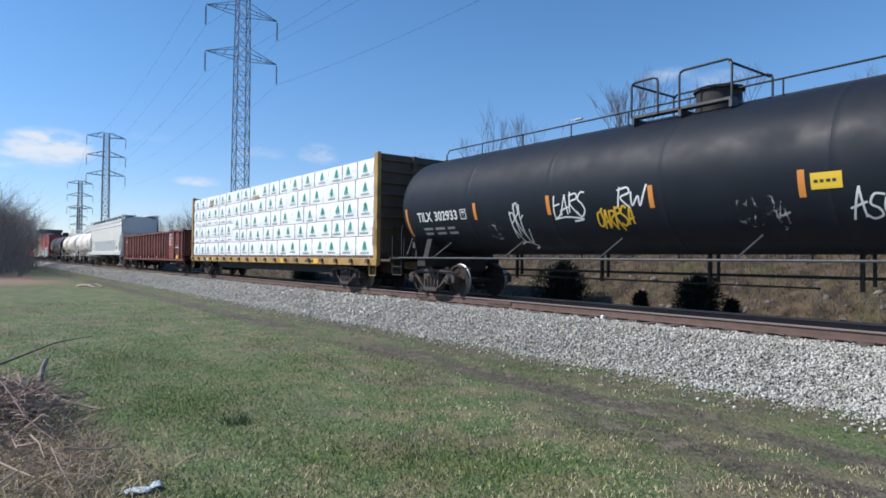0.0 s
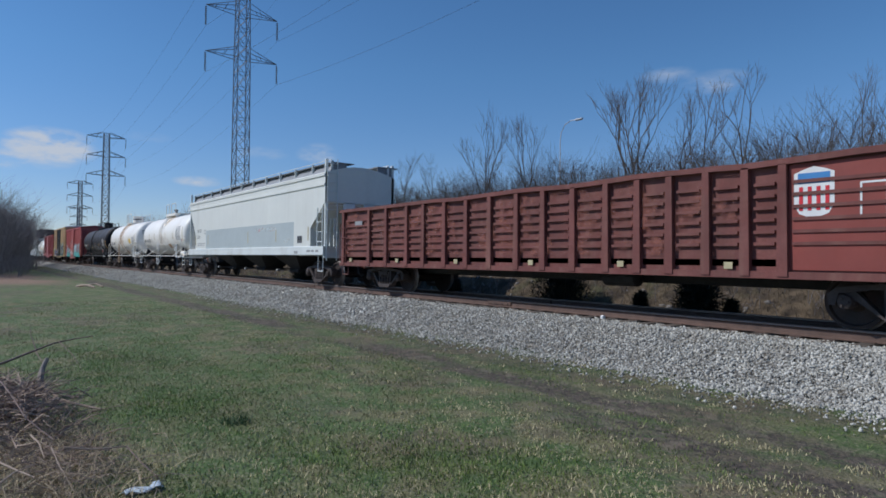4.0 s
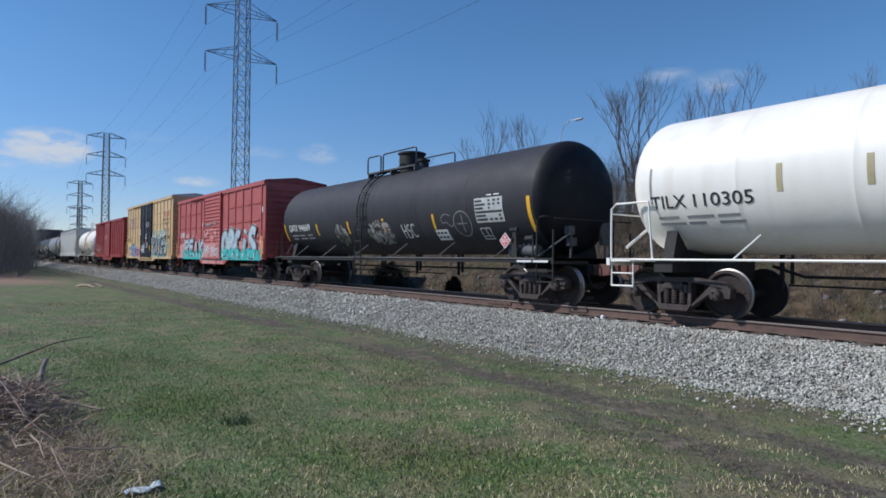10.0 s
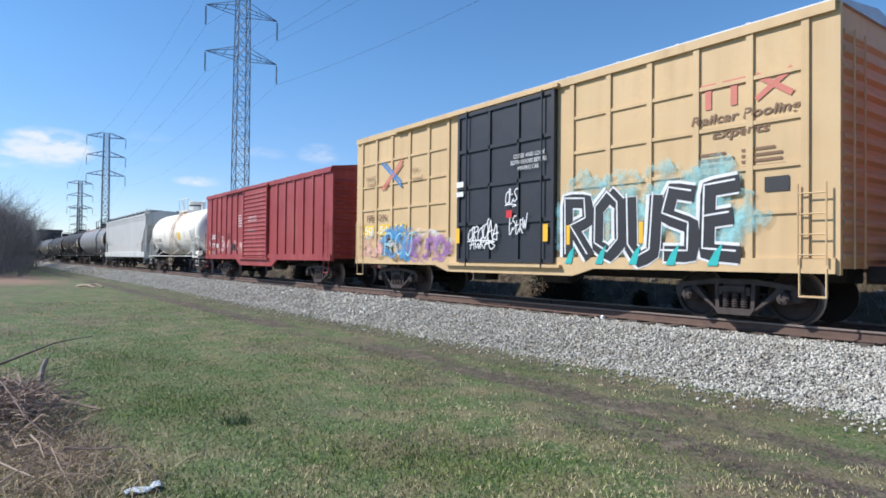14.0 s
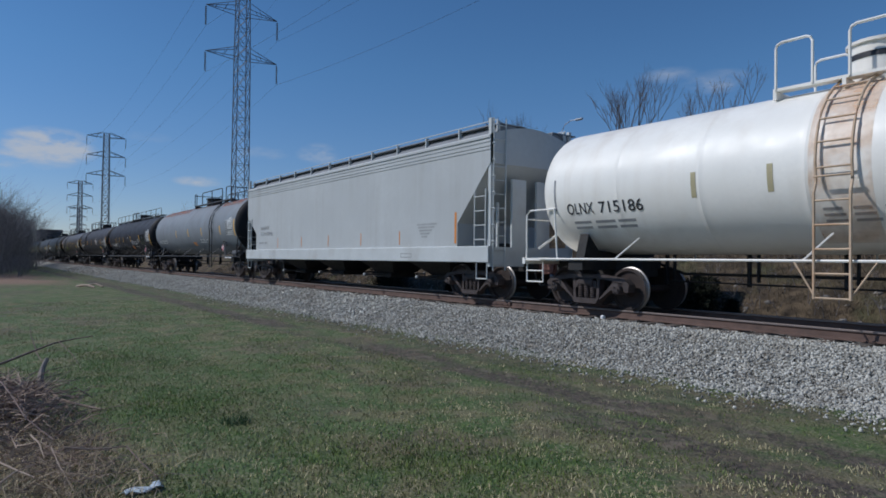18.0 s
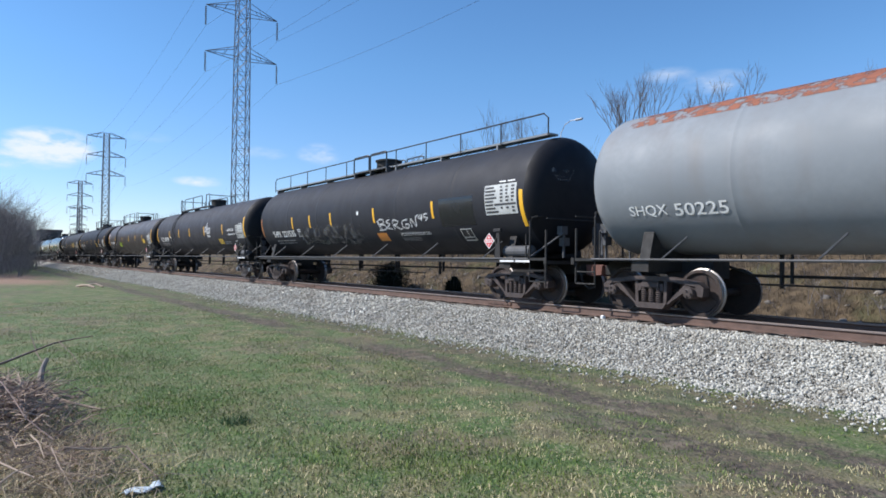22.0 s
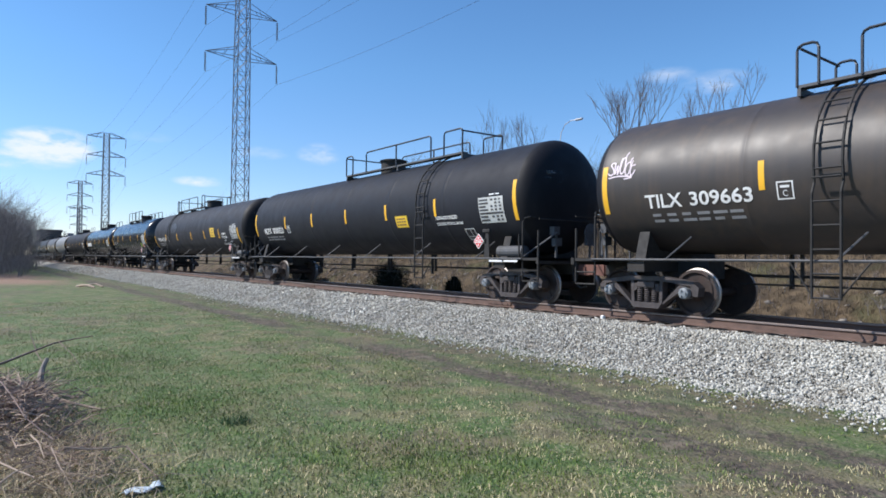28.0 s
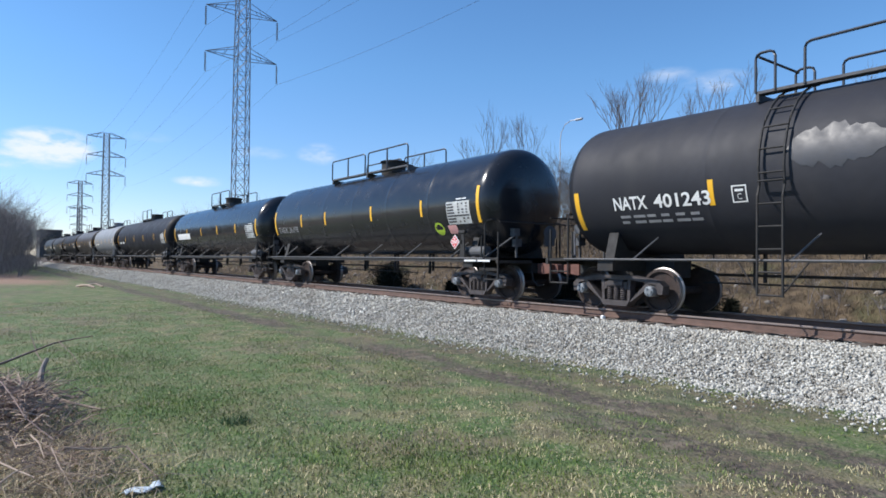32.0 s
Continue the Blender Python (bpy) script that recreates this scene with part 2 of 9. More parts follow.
WRAPTXT = mat("grey_print", (0.30, 0.33, 0.33), 0.5, var=0.1, scale=5)
WOODEND = mat("sawn_lumber", (0.45, 0.30, 0.15), 0.8, var=0.2, scale=8, bump=0.003)
FLATYEL = mat("yellow_flatcar_paint", (0.40, 0.245, 0.08), 0.65, var=0.16, scale=2, dirt=(0.15, 0.09, 0.055), dirt_amount=0.9, dirt_scale=1.8)
FLATBRN = mat("brown_bulkhead", (0.10, 0.065, 0.045), 0.75, var=0.2, scale=2)
TOWERGREY = mat("tower_galvanised_steel", (0.15, 0.17, 0.20), 0.6, metal=0.3, var=0.15, scale=2)
WIRE = mat("conductor_wire", (0.10, 0.10, 0.11), 0.5, metal=0.6, var=0.1)
INSUL = mat("glass_insulator", (0.12, 0.13, 0.14), 0.3, var=0.1)
LAMPGREY = mat("lamp_post_metal", (0.55, 0.56, 0.57), 0.45, metal=0.1, var=0.1)
BARK = mat("bare_bark", (0.115, 0.095, 0.082), 0.9, var=0.3, scale=6, bump=0.01, bscale=30, rand=0.25)
TWIG = mat("bare_twigs", (0.125, 0.098, 0.082), 0.9, var=0.25, scale=4, island=0.4)
BRAMBLE = mat("dry_brambles", (0.20, 0.155, 0.115), 0.9, var=0.35, scale=1.2, island=0.5)
BRUSHDK = mat("dark_thicket_stems", (0.205, 0.19, 0.19), 0.9, var=0.3, scale=2, island=0.4)
BUSHGRN = mat("dark_evergreen", (0.016, 0.020, 0.010), 0.9, var=0.3, scale=4, island=0.5)
DRYSTEM = mat("dry_straw", (0.50, 0.40, 0.25), 0.9, var=0.2, scale=6, island=0.45)
BRANCHGREY = mat("weathered_grey_branch", (0.27, 0.235, 0.205), 0.9, var=0.3, scale=14, bump=0.006, bscale=40)
BRANCHPALE = mat("pale_dead_branch", (0.40, 0.30, 0.23), 0.9, var=0.25, scale=8, bump=0.004, island=0.3)
BRANCHDK = mat("dark_dead_branch", (0.21, 0.15, 0.13), 0.9, var=0.3, scale=8, bump=0.004, island=0.35)
LITTER = mat("crumpled_plastic", (0.58, 0.66, 0.72), 0.3, var=0.25, scale=20)
FARDARK = mat("dark_far_wall", (0.06, 0.06, 0.065), 0.8, var=0.15, scale=0.2)
FARGLASS = mat("far_window", (0.03, 0.035, 0.045), 0.15, var=0.1)


def ground_mat():
    m = bpy.data.materials.new("grass_and_dirt")
    m.use_nodes = True
    n, l = m.node_tree.nodes, m.node_tree.links
    bs = n["Principled BSDF"]
    bs.inputs["Roughness"].default_value = 0.95
    co = n.new("ShaderNodeTexCoord")
    sep = n.new("ShaderNodeSeparateXYZ")
    l.new(co.outputs["Object"], sep.inputs[0])

    def tex(s, d=6.0, stretch=None):
        t = n.new("ShaderNodeTexNoise")
        t.inputs["Scale"].default_value, t.inputs["Detail"].default_value = s, d
        if stretch:
            mp = n.new("ShaderNodeMapping")
            mp.inputs["Scale"].default_value = stretch
            l.new(co.outputs["Object"], mp.inputs["Vector"])
            l.new(mp.outputs["Vector"], t.inputs["Vector"])
        else:
            l.new(co.outputs["Object"], t.inputs["Vector"])
        return t.outputs["Fac"]

    def mm(op, a, b):
        k = n.new("ShaderNodeMath")
        k.operation = op
        for i, q in enumerate((a, b)):
            if isinstance(q, (int, float)):
                k.inputs[i].default_value = q
            else:
                l.new(q, k.inputs[i])
        return k.outputs[0]

    def rng(f, a, b, lo=0.0, hi=1.0):
        r = n.new("ShaderNodeMapRange")
        r.interpolation_type = "SMOOTHSTEP"
        for i, q in enumerate((a, b, lo, hi)):
            r.inputs[i + 1].default_value = q
        l.new(f, r.inputs[0])
        return r.outputs[0]

    def mix(f, a, b):
        k = n.new("ShaderNodeMix")
        k.data_type = "RGBA"
        for sock, q in ((k.inputs["Factor"], f), (k.inputs[6], a), (k.inputs[7], b)):
            if isinstance(q, tuple):
                sock.default_value = (*q, 1)
            else:
                l.new(q, sock)
        return k.outputs[2]

    def band(centre, half, wob):
        y = mm("ADD", sep.outputs["Y"], mm("MULTIPLY", mm("SUBTRACT", tex(0.5, 5), 0.5), wob))
        return rng(mm("ABSOLUTE", mm("SUBTRACT", y, centre), 0.0), half, half * 0.25)

    green = mix(rng(tex(9.0, 5), 0.35, 0.65), (0.062, 0.112, 0.026), (0.098, 0.150, 0.045))
    # lusher, darker grass in a broad patch, straw showing elsewhere
    px, py = mm("DIVIDE", mm("ADD", sep.outputs["X"], 9.2), 4.2), mm("DIVIDE", mm("ADD", sep.outputs["Y"], 9.9), 1.7)
    lush = rng(mm("ADD", mm("ADD", mm("MULTIPLY", px, px), mm("MULTIPLY", py, py)), mm("MULTIPLY", tex(0.9, 6), 1.6)), 2.3, 0.5)
    straw = mm("MULTIPLY", rng(tex(1.6, 8), 0.42, 0.66, 0.0, 0.8), mm("SUBTRACT", 1.0, mm("MULTIPLY", lush, 0.45)))
    c = mix(straw, green, (0.205, 0.175, 0.090))
    c = mix(mm("MULTIPLY", rng(tex(26.0, 4), 0.52, 0.66, 0.0, 0.6), mm("SUBTRACT", 1.0, mm("MULTIPLY", lush, 0.2))), c, (0.31, 0.275, 0.185))
    dirt = mix(rng(tex(14.0, 6), 0.35, 0.65), (0.050, 0.040, 0.032), (0.118, 0.092, 0.070))
    dirt = mix(rng(tex(3.5, 5), 0.50, 0.68, 0.0, 0.7), dirt, (0.20, 0.165, 0.125))
    # the wheel ruts of the lane beside the line, and worn ground at the foot of the ballast
    near = rng(sep.outputs["X"], -7.5, -5.0)
    rut = mm("MAXIMUM", band(-5.5, 0.75, 1.0), mm("MULTIPLY", band(-4.3, 0.9, 1.2), 0.65))
    rut = mm("MAXIMUM", rut, mm("MULTIPLY", band(-6.45, 0.6, 0.9), near))
    rut = mm("MULTIPLY", rut, rng(tex(0.8, 7, (0.4, 1.2, 1.0)), 0.32, 0.52, 0.25, 1.0))
    rut = mm("MULTIPLY", rut, rng(tex(9.0, 4), 0.30, 0.55, 0.45, 1.0))
    c = mix(rut, c, dirt)
    bare = mm("MULTIPLY", rng(tex(0.7, 7), 0.53, 0.62), rng(tex(7.0, 5), 0.3, 0.6, 0.25, 0.9))
    bare = mm("MULTIPLY", mm("MULTIPLY", bare, 0.7), mm("SUBTRACT", 1.0, lush))
    c = mix(bare, c, mix(rng(tex(5.0, 4), 0.4, 0.6), dirt, (0.17, 0.125, 0.085)))
    # bare reddish soil far down the lane
    red = mm("MULTIPLY", rng(sep.outputs["X"], -42.0, -50.0), rng(sep.outputs["X"], -80.0, -64.0))
    red = mm("MULTIPLY", red, rng(mm("ADD", sep.outputs["Y"], mm("MULTIPLY", tex(0.4), 4.0)), -4.0, -7.5))
    c = mix(red, c, (0.27, 0.175, 0.12))
    # dry bank on the far side of the line
    dry = mix(rng(tex(2.2, 7), 0.35, 0.65), (0.045, 0.032, 0.02), (0.125, 0.09, 0.054))
    dry = mix(rng(tex(0.7, 6), 0.52, 0.72, 0.0, 0.6), dry, (0.07, 0.08, 0.028))
    c = mix(rng(sep.outputs["Y"], 2.6, 4.0), c, dry)
    l.new(c, bs.inputs["Base Color"])
    b = n.new("ShaderNodeBump")
    b.inputs["Strength"].default_value, b.inputs["Distance"].default_value = 0.8, 0.05
    l.new(mm("ADD", tex(30.0, 4), mm("MULTIPLY", tex(4.0, 5), 1.5)), b.inputs["Height"])
    l.new(b.outputs[0], bs.inputs["Normal"])
    return m


GROUND = ground_mat()
GRASSBLADE = mat("grass_blades", (0.130, 0.180, 0.036), 0.7, var=0.45, scale=0.6, island=0.65, dirt=(0.32, 0.275, 0.15), dirt_amount=0.75, dirt_scale=0.8)
DRYBLADE = mat("dry_grass_blades", (0.50, 0.43, 0.25), 0.8, var=0.2, scale=1.0, island=0.5)
BANKSTEM = mat("bank_dry_grass", (0.125, 0.095, 0.058), 0.9, var=0.35, scale=1.5, island=0.6, dirt=(0.05, 0.05, 0.026), dirt_amount=0.85, dirt_scale=0.6)
BANKROCK = mat("bank_rock", (0.22, 0.20, 0.18), 0.9, var=0.2, scale=3, bump=0.02, bscale=8, island=0.3)


def mist(name, col, scale=3.0, lo=0.45, hi=0.7, amount=0.9, rough=0.6):
    """Thin sprayed or washed-off paint: a coat with gaps."""
    m = mat(name, col, rough, var=0.12, scale=3)
    n, l = m.node_tree.nodes, m.node_tree.links
    co, t, r = n.new("ShaderNodeTexCoord"), n.new("ShaderNodeTexNoise"), n.new("ShaderNodeMapRange")
    t.inputs["Scale"].default_value, t.inputs["Detail"].default_value, t.inputs["Roughness"].default_value = scale, 7.0, 0.62
    l.new(co.outputs["Object"], t.inputs["Vector"])
    l.new(t.outputs["Fac"], r.inputs[0])
    for i, q in enumerate((lo, hi, 0.0, amount)):
        r.inputs[i + 1].default_value = q
    l.new(r.outputs[0], n["Principled BSDF"].inputs["Alpha"])
    return m


MISTPINK = mist("pink_overspray", (0.80, 0.42, 0.40), 2.6, 0.47, 0.62, 0.95)
MISTPINK2 = mist("fine_pink_overspray", (0.78, 0.42, 0.40), 3.2, 0.53, 0.60, 0.85)
MISTPINKFULL = mist("dense_pink_overspray", (0.70, 0.33, 0.32), 2.0, 0.26, 0.50, 0.85)
MISTSILVER = mist("patchy_silver_paint", (0.42, 0.40, 0.37), 3.5, 0.36, 0.58, 0.9)
DATAPLATE = mat("pale_data_decal", (0.62, 0.61, 0.58), 0.6, var=0.1, scale=5)
MISTCY = mist("turquoise_overspray", (0.30, 0.60, 0.62), 2.4, 0.40, 0.66, 0.9)
MISTWHITE = mist("white_overspray", (0.72, 0.72, 0.70), 3.0, 0.50, 0.68, 0.8)
MISTDIM = mist("washed_out_tag", (0.15, 0.15, 0.155), 3.4, 0.47, 0.66, 0.75)
MISTRUST = mist("rust_bleed", (0.70, 0.40, 0.20), 1.4, 0.36, 0.72, 0.55)
MISTGRIME = mist("road_grime", (0.16, 0.13, 0.11), 1.2, 0.42, 0.72, 0.6)
MISTRUST2 = mist("faint_rust_bleed", (0.60, 0.44, 0.26), 0.9, 0.42, 0.85, 0.55)
MISTTOP = mist("flaking_top_rust", (0.30, 0.11, 0.06), 4.0, 0.42, 0.55, 0.95)
MISTBLUE = mist("blue_overspray", (0.07, 0.28, 0.55), 2.8, 0.45, 0.62, 0.95)
MISTVIO = mist("violet_overspray", (0.42, 0.22, 0.45), 2.8, 0.43, 0.62, 0.9)
SPRAYGB = mat("grey_blue_spray_paint", (0.40, 0.50, 0.55), 0.55, var=0.25, scale=2)
COUPRUST = mat("red_brown_draft_gear", (0.17, 0.075, 0.058), 0.8, var=0.3, scale=5, dirt=(0.06, 0.045, 0.04), dirt_amount=0.6)
ENDGREY = mat("grimy_grey_fittings", (0.075, 0.077, 0.084), 0.65, var=0.25, scale=4, dirt=(0.035, 0.03, 0.028), dirt_amount=0.6, dirt_scale=3)
RUSTYRAIL = mat("rust_stained_white_rail", (0.60, 0.44, 0.30), 0.7, var=0.25, scale=4, dirt=(0.42, 0.20, 0.08), dirt_amount=0.8, dirt_scale=2)
STENCILBR = mat("brown_stencil", (0.20, 0.11, 0.06), 0.6, var=0.12, scale=5)
LOGORED = mat("faded_red_stencil", (0.58, 0.18, 0.13), 0.6, var=0.12, scale=5)
SILL2 = mat("weathered_sill_paint", (0.55, 0.57, 0.56), 0.6, var=0.08, scale=1.0, dirt=(0.36, 0.34, 0.31), dirt_amount=0.5)
FAINTGREY = mat("faint_grey_stencil", (0.36, 0.365, 0.36), 0.6, var=0.15, scale=4)
GRATING = mat("dark_walkway_grating", (0.24, 0.25, 0.265), 0.6, metal=0.2, var=0.15, scale=3)

# ---- mesh helpers ----


class M:
    """Collects vertices and faces for one mesh."""

    def __init__(self):
        self.v, self.f = [], []

    def add(self, vs, fs):
        k = len(self.v)
        self.v += vs
        self.f += [tuple(i + k for i in f) for f in fs]
        return self

    def box(self, x0, x1, y0, y1, z0, z1):
        vs = [(x, y, z) for z in (z0, z1) for y in (y0, y1) for x in (x0, x1)]
        return self.add(vs, [(0, 2, 3, 1), (4, 5, 7, 6), (0, 1, 5, 4), (2, 6, 7, 3), (0, 4, 6, 2), (1, 3, 7, 5)])

    def cbox(self, x0, x1, y0, y1, z0, z1, c=0.02):
        """A box with chamfered edges along x."""
        prof = [(y0 + c, z0), (y1 - c, z0), (y1, z0 + c), (y1, z1 - c), (y1 - c, z1), (y0 + c, z1), (y0, z1 - c), (y0, z0 + c)]
        return self.extrude_x(prof, x0, x1)

    def extrude_x(self, prof, x0, x1):
        n = len(prof)
        vs = [(x0, y, z) for y, z in prof] + [(x1, y, z) for y, z in prof]
        fs = [(i, (i + 1) % n, (i + 1) % n + n, i + n) for i in range(n)] + [tuple(range(n - 1, -1, -1)), tuple(range(n, 2 * n))]
        return self.add(vs, fs)

    def extrude_y(self, prof, y0, y1):
        n = len(prof)
        vs = [(x, y0, z) for x, z in prof] + [(x, y1, z) for x, z in prof]
        fs = [(i, i + n, (i + 1) % n + n, (i + 1) % n) for i in range(n)] + [tuple(range(n)), tuple(range(2 * n - 1, n - 1, -1))]
        return self.add(vs, fs)

    def tube(self, pts, r, n=6, closed=False, r1=None):
        pts = [Vector(p) for p in pts]
        k = len(self.v)
        m = len(pts)
        side = None
        for i, p in enumerate(pts):
            d = (pts[min(i + 1, m - 1)] - pts[max(i - 1, 0)])
            d = d.normalized() if d.length > 1e-9 else Vector((0, 0, 1))
            ref = Vector((0, 0, 1)) if abs(d.z) < 0.9 else Vector((0, 1, 0))
            side = d.cross(ref).normalized()
            up = side.cross(d)
            rr = r if r1 is None else r + (r1 - r) * i / max(1, m - 1)
            for j in range(n):
                a = 2 * math.pi * j / n
                self.v.append(tuple(p + (side * math.cos(a) + up * math.sin(a)) * rr))
        for i in range(m - 1):
            for j in range(n):
                self.f.append((k + i * n + j, k + i * n + (j + 1) % n, k + (i + 1) * n + (j + 1) % n, k + (i + 1) * n + j))
        self.f.append(tuple(k + j for j in range(n - 1, -1, -1)))
        self.f.append(tuple(k + (m - 1) * n + j for j in range(n)))
        return self

    def lathe(self, prof, n, axis="x", at=(0, 0, 0)):
        """Turns (along, radius) pairs round an axis."""
        k = len(self.v)
        for a, r in prof:
            for j in range(n):
                t = 2 * math.pi * j / n
                c, s = r * math.cos(t), r * math.sin(t)
                p = (a, c, s) if axis == "x" else ((s, a, c) if axis == "y" else (c, s, a))
                self.v.append((p[0] + at[0], p[1] + at[1], p[2] + at[2]))
        for i in range(len(prof) - 1):
            for j in range(n):
                self.f.append((k + i * n + j, k + i * n + (j + 1) % n, k + (i + 1) * n + (j + 1) % n, k + (i + 1) * n + j))
        self.f.append(tuple(k + j for j in range(n)))
        self.f.append(tuple(k + (len(prof) - 1) * n + j for j in range(n - 1, -1, -1)))
        return self

    def mesh(self, name, material, smooth=None):
        me = bpy.data.meshes.new(name)
        me.from_pydata(self.v, [], self.f)
        me.materials.append(material)
        if smooth is not None:
            me.shade_smooth()
            me.set_sharp_from_angle(angle=radians(smooth))
        return me


def fix_normals(me):
    b = bmesh.new()
    b.from_mesh(me)
    bmesh.ops.recalc_face_normals(b, faces=b.faces)
    b.to_mesh(me)
    b.free()


def part(name, m, material, parent, label="", smooth=None, at=None):
    """Links a mesh as one object under a thing or a part."""
    me = m
    if isinstance(m, M):
        me = m.mesh(name, material, smooth)
        if len(me.polygons) < 4000:
            fix_normals(me)
    ob = new(name, me)
    ob.parent = parent
    if at is not None:
        ob.location = at
    if label:
        ob["label"] = label
    return ob


def part_each(name, m, material, parent, label="", smooth=None):
    """As part(), with every loose piece of the mesh as an object of its own."""
    root = list(range(len(m.v)))

    def find(i):
        while root[i] != i:
            root[i] = root[root[i]]
            i = root[i]
        return i
    for f in m.f:
        a = find(f[0])
        for i in f[1:]:
            root[find(i)] = a
    groups = {}
    for f in m.f:
        groups.setdefault(find(f[0]), []).append(f)
    out = []
    for fs in groups.values():
        used = sorted({i for f in fs for i in f})
        at = {q: k for k, q in enumerate(used)}
        piece_ = M()
        piece_.v = [m.v[i] for i in used]
        piece_.f = [tuple(at[i] for i in f) for f in fs]
        out.append(part(name, piece_, material, parent, label, smooth))
    return out


def thing(name, label, category, group="", kind="", data=None):
    return tagged(new(name, data), label, category, group, kind)


def big_mesh(name, verts, faces, material, smooth=False):
    """A mesh from numpy arrays: vertices (n, 3) and triangles (m, 3)."""
    me = bpy.data.meshes.new(name)
    n, m = len(verts), len(faces)
    me.vertices.add(n)
    me.vertices.foreach_set("co", np.asarray(verts, dtype=np.float32).ravel())
    me.loops.add(m * 3)
    me.loops.foreach_set("vertex_index", np.asarray(faces, dtype=np.int32).ravel())
    me.polygons.add(m)
    me.polygons.foreach_set("loop_start", np.arange(0, m * 3, 3, dtype=np.int32))
    me.update(calc_edges=True)
    me.materials.append(material)
    if smooth:
        me.shade_smooth()
    return me


TEXTS = {}


def text_shape(words, bold=0.0):
    """Vertices and faces of words in the built-in font, in a box from 0 to 1 both ways."""
    key = (words, bold)
    if key not in TEXTS:
        cu = bpy.data.curves.new("words", "FONT")
        cu.body, cu.size, cu.resolution_u, cu.offset = words, 1.0, 3, bold
        ob = bpy.data.objects.new("words", cu)
        me = bpy.data.meshes.new_from_object(ob)
        vs = [tuple(v.co) for v in me.vertices]
        fs = [tuple(p.vertices) for p in me.polygons]
        bpy.data.objects.remove(ob)
        bpy.data.curves.remove(cu)
        bpy.data.meshes.remove(me)
        x0, x1 = min(v[0] for v in vs), max(v[0] for v in vs)
        y0, y1 = min(v[1] for v in vs), max(v[1] for v in vs)
        TEXTS[key] = ([((v[0] - x0) / (x1 - x0), (v[1] - y0) / (y1 - y0)) for v in vs], fs)
    return TEXTS[key]


class Side:
    """The near side of a car, onto which paint and signs are laid: places are (s along the train, z)."""

    def __init__(self, car, centre, radius=0.0, zc=0.0, flat=1.58):
        self.car, self.c, self.r, self.zc, self.flat = car, centre, radius, zc, flat

    def p(self, s, z, off=0.004):
        if self.r:
            q = max(-1.0, min(1.0, (z - self.zc) / self.r))
            a = math.asin(q)
            return (s - self.c, -(self.r + off) * math.cos(a), self.zc + (self.r + off) * math.sin(a))
        return (s - self.c, -self.flat - off, z)

    def words(self, words, s0, s1, z0, z1, material, name="lettering", off=0.011, bold=0.0, slant=0.0, only=None):
        """only: keep just what lies on these posts, given as (centre, half width)."""
        vs, fs = text_shape(words, bold)
        if only:
            mid = [s0 + (s1 - s0) * sum(vs[i][0] + slant * vs[i][1] for i in f) / len(f) for f in fs]
            fs = [f for f, q in zip(fs, mid) if any(abs(q - p) < h for p, h in only)]
        m = M()
        m.add([self.p(s0 + (s1 - s0) * (u + slant * w), z0 + (z1 - z0) * w, off) for u, w in vs], fs)
        ob = new(name, m.mesh(name, material))
        ob.parent = self.car
        return ob

    def mark(self, words, s0, s1, z0, z1, material, bold=0.0):
        """A reporting mark: letters, a gap, then the number."""
        head, tail = words.split(" ")
        cut = s0 + (s1 - s0) * (len(head) * 0.98) / (len(head) * 1.0 + len(tail) + 0.55)
        gap = (s1 - s0) * 0.075
        self.words(head, s0, cut, z0, z1, material, "reporting_mark", bold=bold)
        self.words(tail, cut + gap, s1, z0, z1, material, "reporting_mark", bold=bold)

    def test_box(self, s0, s1, z0, z1, material):
        """A small stencilled square with a bar and the letter C."""
        self.outline(s0, s1, z0, z1, material, t=0.022)
        w, h = s1 - s0, z1 - z0
        self.patch(s0 + 0.22 * w, s1 - 0.22 * w, z0 + 0.64 * h, z0 + 0.78 * h, material, "box_bar", off=0.007, rows=1)
        self.words("C", s0 + 0.36 * w, s1 - 0.36 * w, z0 + 0.18 * h, z0 + 0.52 * h, material, "box_letter", off=0.008)

    def patch(self, s0, s1, z0, z1, material, name="marking", off=0.005, rows=10, m=None, lean=0.0):
        mm = m or M()
        k = len(mm.v)
        rows = rows if self.r else 1
        for i in range(rows + 1):
            z = z0 + (z1 - z0) * i / rows
            d = lean * i / rows
            mm.v += [self.p(s0 + d, z, off), self.p(s1 + d, z, off)]
        for i in range(rows):
            mm.f.append((k + 2 * i, k + 2 * i + 1, k + 2 * i + 3, k + 2 * i + 2))
        if m is None:
            ob = new(name, mm.mesh(name, material))
            ob.parent = self.car
            return ob

    def poly(self, pts, material, name="marking", off=0.004):
        m = M()
        m.add([self.p(s, z, off) for s, z in pts], [tuple(range(len(pts)))])
        ob = new(name, m.mesh(name, material))
        ob.parent = self.car
        return ob

    def bars(self, s0, s1, z0, z1, lines, material, name="small_print", off=0.004, seed=1, words=3):
        """Writing too small to read: rows of bars."""
        r = random.Random(seed)
        m = M()
        step = (z1 - z0) / lines
        for i in range(lines):
            s = s0
            for k in range(words):
                w = (s1 - s0) / words * r.uniform(0.55, 0.9)
                self.patch(s, s + w, z0 + step * (i + 0.25), z0 + step * (i + 0.72), material, off=off, rows=1, m=m)
                s += (s1 - s0) / words
        ob = new(name, m.mesh(name, material))
        ob.parent = self.car
        return ob

